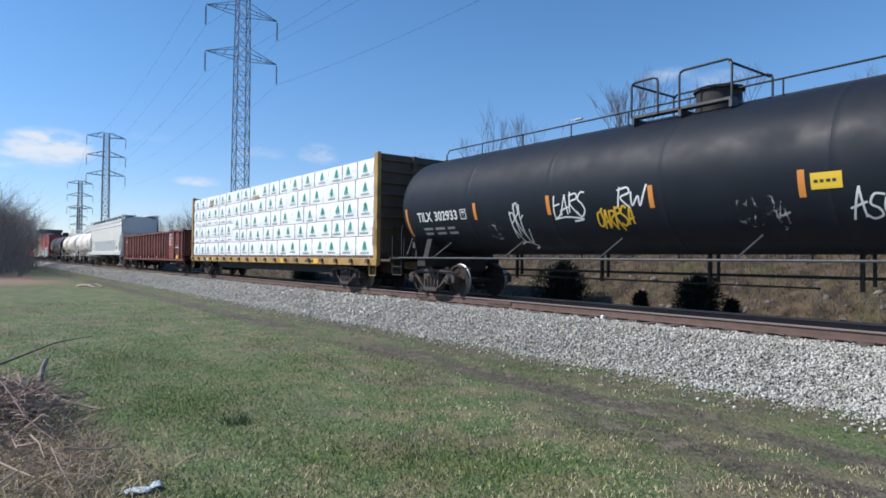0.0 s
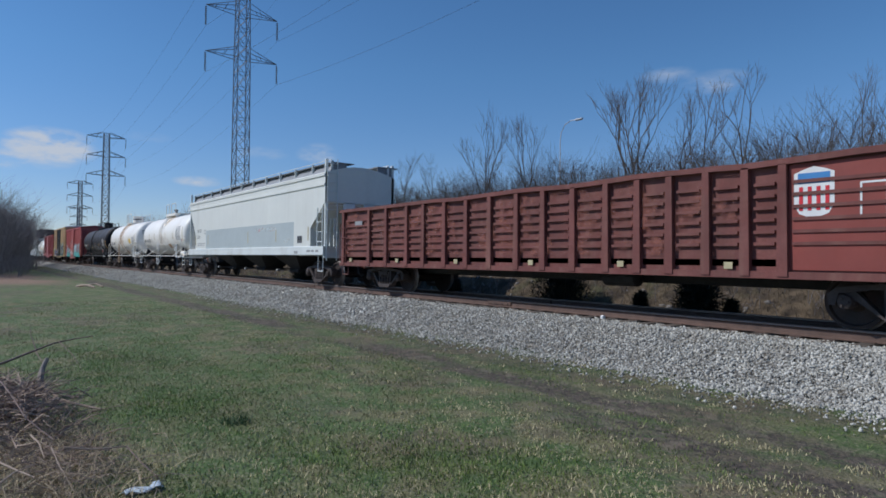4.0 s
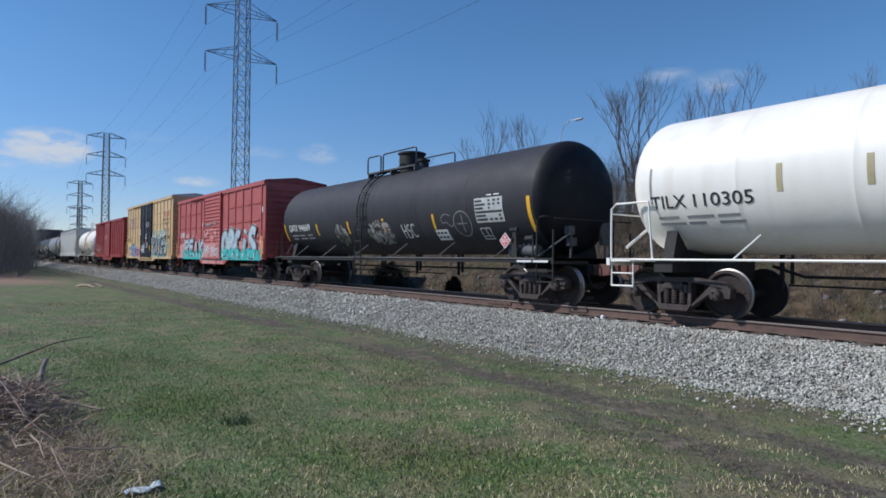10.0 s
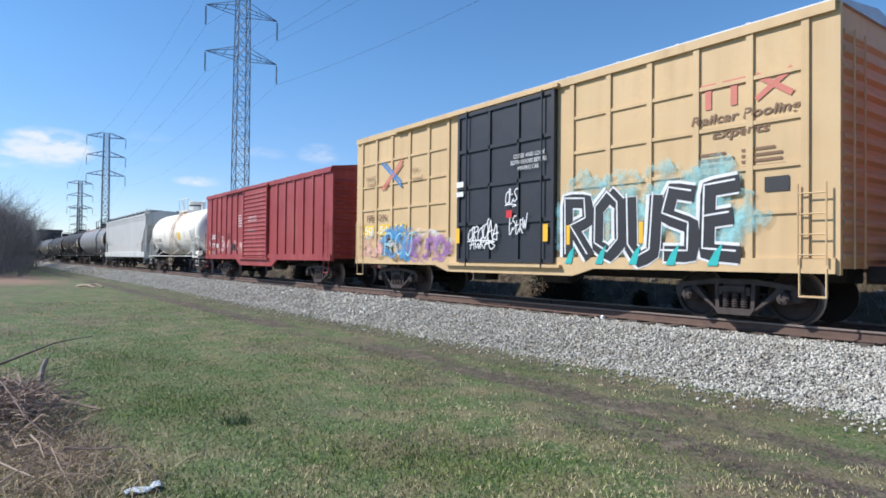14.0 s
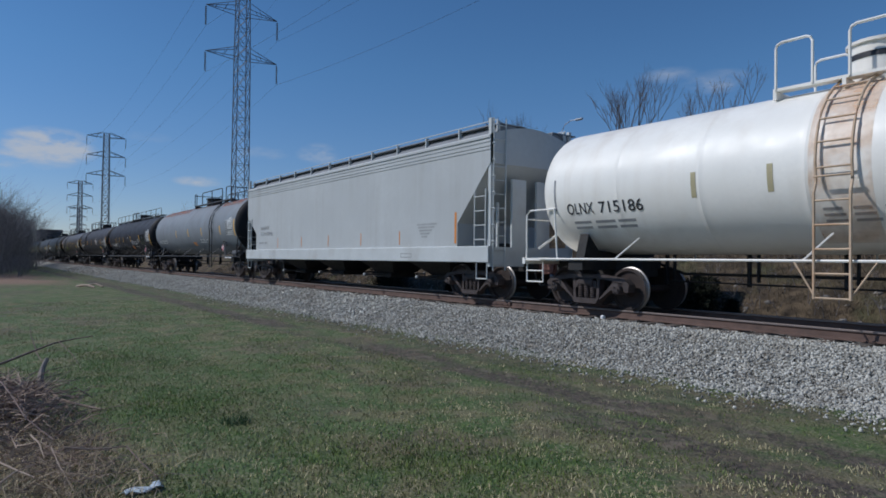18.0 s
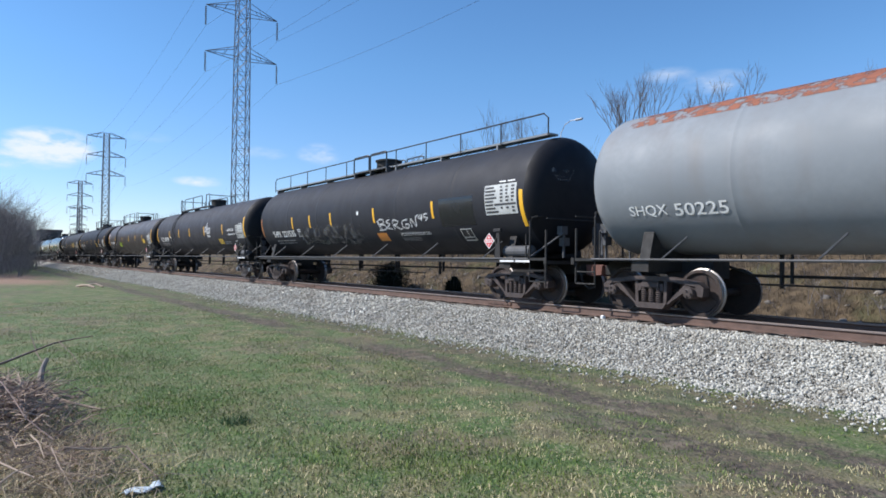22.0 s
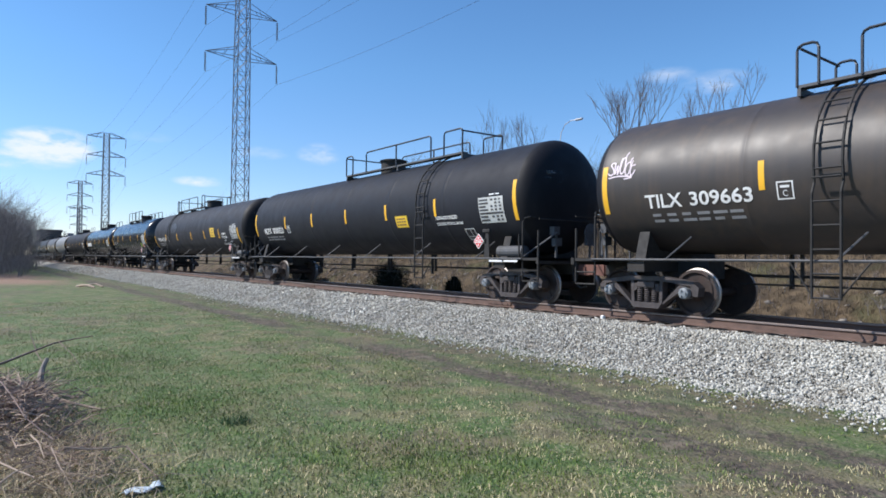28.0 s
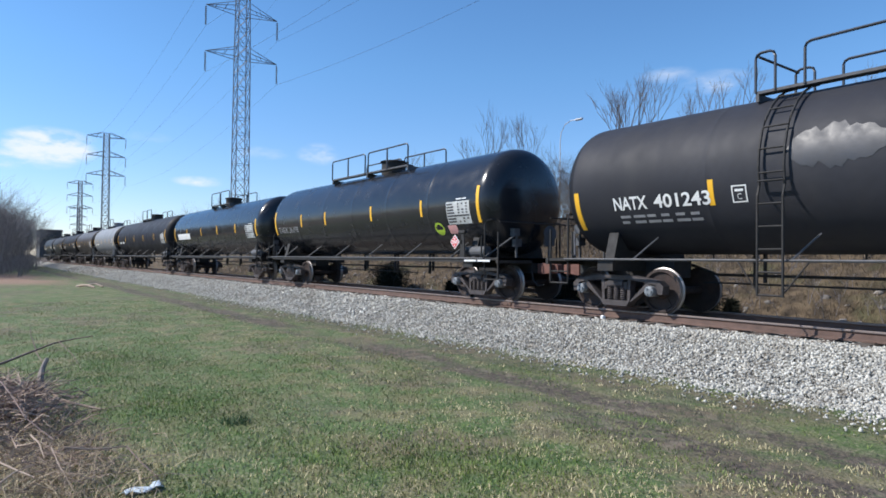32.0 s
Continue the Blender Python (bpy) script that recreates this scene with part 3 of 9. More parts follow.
    def outline(self, s0, s1, z0, z1, material, t=0.03, name="panel_outline", off=0.005, label=""):
        m = M()
        for a in ((s0, s1, z0, z0 + t), (s0, s1, z1 - t, z1), (s0, s0 + t, z0 + t, z1 - t), (s1 - t, s1, z0 + t, z1 - t)):
            self.patch(*a, material, off=off, m=m)
        ob = new(name, m.mesh(name, material))
        ob.parent = self.car
        return ob

    def sheet(self, s0, s1, z0, z1, material, name="overspray", off=0.005, label="", seed=None):
        """A thin coat over a stretch of the side; with a seed its outline is a rounded blob."""
        m = M()
        n = 18 if seed is not None else max(1, int((s1 - s0) / 2.0))
        r = random.Random(seed)
        rows = 44 if self.r else 1
        for i in range(n + 1):
            u = i / n
            lo, hi = z0, z1
            if seed is not None:
                q = math.sqrt(max(0.0, 1 - (2 * u - 1) ** 2)) * r.uniform(0.62, 1.0) + 0.04
                lo, hi = (z0 + z1) / 2 - (z1 - z0) / 2 * q, (z0 + z1) / 2 + (z1 - z0) / 2 * q
            a0, a1 = (math.asin(max(-1, min(1, (z - self.zc) / self.r))) if self.r else z for z in (lo, hi))
            for j in range(rows + 1):
                a = a0 + (a1 - a0) * j / rows
                m.v.append(self.p(s0 + (s1 - s0) * u, self.zc + self.r * math.sin(a) if self.r else a, off))
        k = rows + 1
        m.f = [(i * k + j, (i + 1) * k + j, (i + 1) * k + j + 1, i * k + j + 1) for i in range(n) for j in range(rows)]
        ob = new(name, m.mesh(name, material))
        ob.parent = self.car
        if label:
            ob["label"] = label
        return ob

    def stroke(self, pts, w, m, off, above=None):
        """A painted line of width w along points (s, z)."""
        pts = [Vector(p) for p in pts]
        fine = []
        for a, b in zip(pts, pts[1:]):
            n = max(1, int((b - a).length / 0.10))
            fine += [a + (b - a) * i / n for i in range(n)]
        fine.append(pts[-1])
        k = len(m.v)
        for i, p in enumerate(fine):
            d = fine[min(i + 1, len(fine) - 1)] - fine[max(i - 1, 0)]
            d = d.normalized() if d.length > 1e-6 else Vector((1, 0))
            nrm = Vector((-d.y, d.x)) * w / 2
            lift = off + 0.0012 * i / len(fine)
            m.v += [self.p(*(p + nrm), lift), self.p(*(p - nrm), lift)]
        for i in range(len(fine) - 1):
            if above is not None and (fine[i].y + fine[i + 1].y) / 2 < above:
                continue
            m.f.append((k + 2 * i, k + 2 * i + 1, k + 2 * i + 3, k + 2 * i + 2))

    def tag(self, strokes, s0, s1, z0, z1, layers, name="graffiti", label="", off=0.005):
        """Sprayed strokes given in a unit box; layers are (material, width, rise)."""
        for i, (material, w, dx, dz, *cut) in enumerate(layers):
            m = M()
            for k, st in enumerate(strokes):
                self.stroke([(s0 + (s1 - s0) * x + dx, z0 + (z1 - z0) * y + dz) for x, y in st], w, m, off + 0.004 * i + 0.0015 * (k % 2), cut[0] if cut else None)
                if name == "graffiti_piece" and m.f:
                    part(name, m.mesh(name, material), material, self.car, label)
                    m = M()
            if m.f:
                part(name, m.mesh(name, material), material, self.car, label)


def smooth_line(pts, n=5):
    """A smooth curve through points."""
    out = []
    for k in range(len(pts) - 1):
        p = [pts[max(0, min(len(pts) - 1, k + j))] for j in (-1, 0, 1, 2)]
        for i in range(n):
            u = i / n
            out.append(tuple(0.5 * (2 * p[1][a] + (p[2][a] - p[0][a]) * u + (2 * p[0][a] - 5 * p[1][a] + 4 * p[2][a] - p[3][a]) * u * u + (3 * p[1][a] - p[0][a] - 3 * p[2][a] + p[3][a]) * u ** 3) for a in (0, 1)))
    return out + [pts[-1]]


def scrawl(seed, letters=5):
    """A row of joined, looping sprayed letters in a unit box."""
    r = random.Random(seed)
    out = []
    for i in range(letters):
        x, w = i / letters, 1.15 / letters
        kind = r.randrange(6)
        base, tall = r.uniform(-0.12, 0.12), r.uniform(0.75, 1.1)
        forms = ([[(0.0, 0.0), (0.35, 1.0), (0.5, 0.9), (0.75, 0.0)], [(-0.1, 0.3), (0.9, 0.5)]],
                 [[(0.1, 0.0), (0.2, 1.0)], [(0.0, 0.9), (0.7, 1.0), (0.8, 0.7), (0.2, 0.5), (0.9, -0.1)]],
                 [[(0.9, 0.95), (0.4, 1.0), (0.1, 0.7), (0.55, 0.5), (0.75, 0.25), (0.3, 0.0), (-0.1, 0.15)]],
                 [[(0.7, 0.9), (0.2, 0.8), (0.1, 0.2), (0.5, 0.0), (0.85, 0.4), (0.7, 0.95), (1.0, 1.15)]],
                 [[(0.1, 1.0), (0.05, 0.1), (0.4, -0.05), (0.9, 0.3)], [(0.05, 0.55), (0.7, 0.65)]],
                 [[(0.0, 0.8), (0.2, 0.1), (0.45, 0.6), (0.65, 0.05), (1.0, 1.1)]])
        for st in forms[kind]:
            pts = [(x + w * (a + 0.16 * b + r.uniform(-0.06, 0.06)), base + tall * b + r.uniform(-0.06, 0.06)) for a, b in st]
            out.append(smooth_line(pts))
    if r.random() < 0.6:
        out.append(smooth_line([(0.0, -0.15), (0.4, -0.08), (0.9, -0.2), (0.6, -0.28)]))
    return out

# ---- ground ----


def ground_z(x, y):
    """Height of the ground sheet; the rail heads are at z = 0."""
    base = -0.74
    if y < 2.7:
        z = base
        if y < -3.4:
            z += 0.035 * noise.noise(Vector((x * 0.35, y * 0.5, 3.0))) * min(1.0, (-3.4 - y) / 1.0)
            z -= 0.045 * math.exp(-((y + 5.5) / 0.3) ** 2) + 0.03 * math.exp(-((y + 4.3) / 0.4) ** 2)
        return z
    pts = ((2.7, -0.74), (4.1, -0.74), (4.6, -0.42), (5.8, 0.35), (7.5, 1.15), (10.0, 2.2), (14.0, 3.3), (20.0, 4.0), (40.0, 4.2), (4000.0, 4.2))
    for (y0, z0), (y1, z1) in zip(pts, pts[1:]):
        if y <= y1:
            z = z0 + (z1 - z0) * (y - y0) / (y1 - y0)
            break
    fade = max(0.25, min(1.0, (x + 260.0) / 180.0))
    z = -0.74 + (z + 0.74) * fade
    return z + (0.16 * noise.noise(Vector((x * 0.4, y * 0.5, 1.0))) + 0.3 * noise.noise(Vector((x * 0.12, y * 0.15, 2.0)))) * min(1.0, max(0.0, y - 4.1) / 1.5) * 0.6


def spaced(near, far, step, growth):
    out, s = [near], step
    while out[-1] < far:
        out.append(out[-1] + s)
        s *= growth
    return out


gx = sorted(set([-q for q in spaced(0.0, 3000.0, 0.45, 1.035)] + spaced(0.45, 900.0, 0.6, 1.25)))
gy = sorted(set([-3.4 - q for q in spaced(0.0, 1500.0, 0.22, 1.07)] + spaced(-3.2, 2.0, 0.8, 1.0) + [2.7 + q for q in spaced(0.0, 2500.0, 0.2, 1.09)]))
gv = np.array([(x, y, ground_z(x, y)) for y in gy for x in gx], dtype=np.float32)
nx = len(gx)
gi = np.arange((len(gy) - 1) * nx).reshape(len(gy) - 1, nx)[:, :-1].ravel()
gf = np.concatenate([np.stack([gi, gi + 1, gi + nx + 1], 1), np.stack([gi, gi + nx + 1, gi + nx], 1)])
thing("ground", "level mown grass with worn dirt ruts, rising to a dry bank beyond the line", "ground", kind="structure", data=big_mesh("ground", gv, gf, GROUND, True))

# ---- track ----
bed = M()
bed.extrude_x([(-3.3, -0.82), (2.9, -0.82), (2.8, -0.66), (1.75, -0.215), (-1.75, -0.225), (-3.2, -0.745)], -700, 60)
thing("ballast_bed", "sloped bed of crushed grey ballast under the rails", "ballast", kind="structure", data=bed.mesh("ballast_bed", BALLAST))

track = thing("railway_track", "single railway track with rusty rails on wooden sleepers", "railway track", kind="structure")
for side in (-1, 1):
    y = side * 0.7535
    head = M().cbox(-700, 60, y - 0.036, y + 0.036, -0.038, 0.0, 0.008)
    rail = part("rail", head, RAILTOP, track, "rail with a worn bright head")
    web = M()
    web.extrude_x([(y - 0.075, -0.18), (y + 0.075, -0.18), (y + 0.075, -0.168), (y + 0.02, -0.145), (y + 0.012, -0.06), (y + 0.034, -0.038), (y - 0.034, -0.038), (y - 0.012, -0.06), (y - 0.02, -0.145), (y - 0.075, -0.168)], -700, 60)
    part("rail_web", web, RAILRUST, rail, "rust-brown web and foot of the rail")
    for jx in (-12.7, -24.6, -36.5, -0.8):
        jb = M().cbox(jx - 0.45, jx + 0.45, y - 0.05, y + 0.05, -0.14, -0.05, 0.01)
        for k in range(4):
            jb.lathe([(y - 0.07, 0.018), (y - 0.045, 0.018)], 6, "y", (jx - 0.33 + 0.22 * k, 0, -0.095))
        part("joint_bar", jb, RAILRUST, rail)
tie_m = M().cbox(-0.115, 0.115, -1.3, 1.3, -0.36, -0.185, 0.012).mesh("sleeper", TIE)
plate_m = M().box(-0.09, 0.09, -0.17, 0.17, -0.187, -0.178).mesh("tie_plate", RAILRUST)
r_tie = random.Random(4)
for i in range(118):
    x = -58.0 + 0.54 * i
    t = part("sleeper", tie_m, TIE, track, at=(x + r_tie.uniform(-0.03, 0.03), r_tie.uniform(-0.04, 0.04), r_tie.uniform(-0.012, 0.008)))
    t.rotation_euler.z = r_tie.uniform(-0.02, 0.02)
    if -26 < x < 4:
        part("tie_plate", plate_m, RAILRUST, t, at=(0, -0.7535, 0.006))

ICO = np.array([(0, 0, 1), (0.894, 0, 0.447), (0.276, 0.851, 0.447), (-0.724, 0.526, 0.447), (-0.724, -0.526, 0.447), (0.276, -0.851, 0.447),
                (0.724, 0.526, -0.447), (-0.276, 0.851, -0.447), (-0.894, 0, -0.447), (-0.276, -0.851, -0.447), (0.724, -0.526, -0.447), (0, 0, -1)])
ICOF = np.array([(0, i, i % 5 + 1) for i in range(1, 6)] + [(11, (i - 6 + 1) % 5 + 6, i) for i in range(6, 11)]
                + [(i, i + 5, i % 5 + 1) for i in range(1, 6)] + [(i + 5, (i % 5) + 6, i % 5 + 1) for i in range(1, 6)])


def stones(name, n, place, size, material, seed, label):
    """Many broken stones as one mesh; place(u, rng) gives centres."""
    g = np.random.default_rng(seed)
    c = place(g, n)
    s = size(g, n)[:, None] * g.uniform(0.5, 1.35, (n, 3))
    a = g.uniform(0, 2 * np.pi, (n, 3))
    ca, sa = np.cos(a), np.sin(a)
    v = ICO[None] * g.uniform(0.45, 1.35, (n, 12, 1)) * s[:, None, :]
    x, y, z = v[..., 0], v[..., 1], v[..., 2]
    y, z = y * ca[:, :1] - z * sa[:, :1], y * sa[:, :1] + z * ca[:, :1]
    x, z = x * ca[:, 1:2] - z * sa[:, 1:2], x * sa[:, 1:2] + z * ca[:, 1:2]
    x, y = x * ca[:, 2:] - y * sa[:, 2:], x * sa[:, 2:] + y * ca[:, 2:]
    v = np.stack([x, y, z], -1) + c[:, None, :]
    f = ICOF[None] + (np.arange(n) * 12)[:, None, None]
    return thing(name, label, "ballast", kind="stuff", data=big_mesh(name, v.reshape(-1, 3), f.reshape(-1, 3), material))


def near_slope(g, n):
    x = -(g.uniform(0, 1, n) ** 1.9) * 60.0 - 2.2
    y = g.uniform(-3.5, -1.0, n)
    y = np.where((y < -2.9) & (g.uniform(0, 1, n) < 0.5), y - np.abs(g.normal(0, 0.22, n)) + 0.08 * np.sin(x * 1.7), y)
    z = np.where(y > -1.75, -0.215, -0.215 - (-1.75 - y) / 1.65 * 0.515)
    z = np.maximum(z, -0.735)
    z = np.where(y > -1.6, np.minimum(z, -0.205), z)
    return np.stack([x, y, z + g.uniform(-0.012, 0.014, n)], 1)


def between(g, n):
    x = -(g.uniform(0, 1, n) ** 1.5) * 45.0 + 2.5
    y = g.uniform(-0.62, 2.7, n)
    y = np.where(np.abs(y - 0.7535) < 0.12, 1.2, y)
    z = np.where(y < 1.75, -0.215, -0.215 - (y - 1.75) / 1.05 * 0.445)
    return np.stack([x, y, z + g.uniform(-0.015, 0.01, n)], 1)


stones("ballast_stones", 100000, near_slope, lambda g, n: 0.009 + 0.019 * g.uniform(0, 1, n) ** 1.3, STONE, 11, "broken pale grey stones of the near ballast slope")
stones("far_ballast_stones", 6000, between, lambda g, n: g.uniform(0.02, 0.045, n), STONE, 12, "broken grey stones between and beyond the rails")


def distant_slope(g, n):
    c = near_slope(g, n)
    c[:, 0] = -16.0 - 75.0 * g.uniform(0, 1, n) ** 1.5
    return c


stones("distant_ballast_stones", 9000, distant_slope, lambda g, n: 0.022 + 0.03 * g.uniform(0, 1, n) ** 1.5, STONE, 15, "larger pale stones of the ballast further along")


def stray(g, n):
    x = -(g.uniform(0, 1, n) ** 1.5) * 30.0 + 1.0
    y = -3.5 - np.abs(g.normal(0, 0.42, n))
    return np.stack([x, y, np.full(n, -0.735)], 1)


stones("stray_stones", 2600, stray, lambda g, n: g.uniform(0.008, 0.026, n), STONE, 13, "stray ballast stones lying in the grass")
# one white stone against the rail
ws = M()
ws.lathe([(-0.05, 0.02), (-0.03, 0.05), (0.03, 0.055), (0.05, 0.015)], 7)
thing("white_stone", "white stone lying against the rail foot", "stone", data=ws.mesh("white_stone", LETTER)).location = (-8.88, -1.22, -0.155)

# ---- grass ----


def blades(name, n, place, h0, h1, w, material, seed, label, curve=0.45):
    g = np.random.default_rng(seed)
    c = place(g, n)
    n = len(c)
    a = g.uniform(0, 2 * np.pi, n)
    h = g.uniform(h0, h1, n) * g.uniform(0.6, 1.2, n)
    lean = g.uniform(0.1, curve * 2, n) * h
    la = g.uniform(0, 2 * np.pi, n)
    dx, dy = np.cos(a) * w / 2, np.sin(a) * w / 2
    lx, ly = np.cos(la) * lean, np.sin(la) * lean
    v = np.empty((n, 5, 3))
    v[:, 0] = c + np.stack([dx, dy, 0 * h], 1)
    v[:, 1] = c - np.stack([dx, dy, 0 * h], 1)
    v[:, 2] = c + np.stack([dx * 0.8 + lx * 0.35, dy * 0.8 + ly * 0.35, h * 0.6], 1)
    v[:, 3] = c + np.stack([-dx * 0.8 + lx * 0.35, -dy * 0.8 + ly * 0.35, h * 0.6], 1)
    v[:, 4] = c + np.stack([lx, ly, h], 1)
    f = np.array([(0, 1, 3), (0, 3, 2), (2, 3, 4)])[None] + (np.arange(n) * 5)[:, None, None]
    return thing(name, label, "grass", kind="stuff", data=big_mesh(name, v.reshape(-1, 3), f.reshape(-1, 3), material))


def lawn(g, n, keep=0.0):
    """Places on the near grass, thinner in the ruts and with distance."""
    out = []
    while len(out) < n:
        k = n * 2
        d = 2.6 + 26.0 * g.uniform(0, 1, k) ** 2.0
        a = np.radians(g.uniform(8.0, 100.0, k))
        x, y = -np.sin(a) * d, -12.16 + np.cos(a) * d
        ok = (y < -3.75) & (y > -16) & (x < 2.5)
        rut = np.exp(-((y + 5.5 + 0.2 * np.sin(x * 0.7)) / 0.5) ** 2) * 0.95 + np.exp(-((y + 4.3) / 0.6) ** 2) * 0.6
        rut = np.maximum(rut, np.exp(-((y + 6.45) / 0.4) ** 2) * 0.85 * np.clip((x + 7.5) / 2.5, 0, 1))
        patch = 0.5 + 0.5 * np.sin(x * 1.3 + 2.0 * np.sin(y * 0.9)) * np.sin(y * 1.7 + 1.3 * np.sin(x * 0.8))
        ok &= g.uniform(0, 1, k) > rut
        ok &= g.uniform(0, 1, k) < (0.04 + 0.96 * patch ** 1.6 if not keep else 0.3 + 0.7 * (1 - patch))
        out += [(p, q) for p, q in zip(x[ok], y[ok])]
    out = out[:n]
    return np.array([(x, y, ground_z(x, y) - 0.004) for x, y in out])


def lush(g, n):
    a, d = g.uniform(0, 2 * np.pi, n), np.sqrt(g.uniform(0, 1, n)) * g.uniform(0.7, 1.25, n)
    x, y = -9.4 + 4.0 * d * np.cos(a), -9.9 + 1.35 * d * np.sin(a)
    return np.array([(p, q, ground_z(p, q) - 0.004) for p, q in zip(x, y) if q < -7.2])


LUSHBLADE = mat("lush_grass_blades", (0.145, 0.235, 0.055), 0.7, var=0.35, scale=0.9, island=0.5)
blades("lush_grass", 13000, lush, 0.014, 0.034, 0.0075, LUSHBLADE, 27, "denser dark green grass in a broad patch")
blades("grass", 110000, lawn, 0.018, 0.048, 0.0075, GRASSBLADE, 21, "short green grass with straw in it")
def around(g, n):
    a, d = g.uniform(0, 2 * np.pi, n), 14.0 * np.sqrt(g.uniform(0.002, 1, n))
    x, y = d * np.cos(a), -12.16 + d * np.sin(a)
    keep = (y < -4.0) & ~((x < 0.5) & (d > 2.6) & (y > -16))
    return np.array([(p, q, ground_z(p, q) - 0.004) for p, q in zip(x[keep], y[keep])])


blades("lawn_grass", 40000, around, 0.020, 0.050, 0.0075, GRASSBLADE, 25, "short grass behind and beside the open lawn")
def dry_clumps(g, n):
    c = np.repeat(lawn(g, n // 7, 1.0), 7, axis=0)
    c[:, :2] += g.normal(0, 0.035, (len(c), 2))
    return c


blades("dry_grass", 49000, dry_clumps, 0.015, 0.050, 0.009, DRYBLADE, 22, "short dry straw-coloured grass")


def bank(g, n):
    x = -(g.uniform(0, 1, n) ** 1.3) * 60.0 + 3.0
    y = 4.3 + 5.0 * g.uniform(0, 1, n) ** 1.3
    return np.array([(p, q, ground_z(p, q) - 0.01) for p, q in zip(x, y)])


blades("bank_grass", 42000, bank, 0.06, 0.26, 0.012, BANKSTEM, 23, "dry tan grass on the far bank", 0.6)


def tuft_place(cx, cy, r):
    def f(g, n):
        a, d = g.uniform(0, 2 * np.pi, n), r * np.sqrt(g.uniform(0, 1, n))
        return np.array([(cx + p * math.cos(q), cy + p * math.sin(q), ground_z(cx, cy) - 0.01) for p, q in zip(d, a)])
    return f


GREENTUFT = mat("dark_green_tuft", (0.075, 0.14, 0.055), 0.7, var=0.3, scale=3, island=0.4)
blades("grass_tuft", 230, tuft_place(-6.85, -9.82, 0.16), 0.03, 0.10, 0.008, GREENTUFT, 24, "dark green tuft of longer grass", 0.5)

# ---- things lying on the grass ----


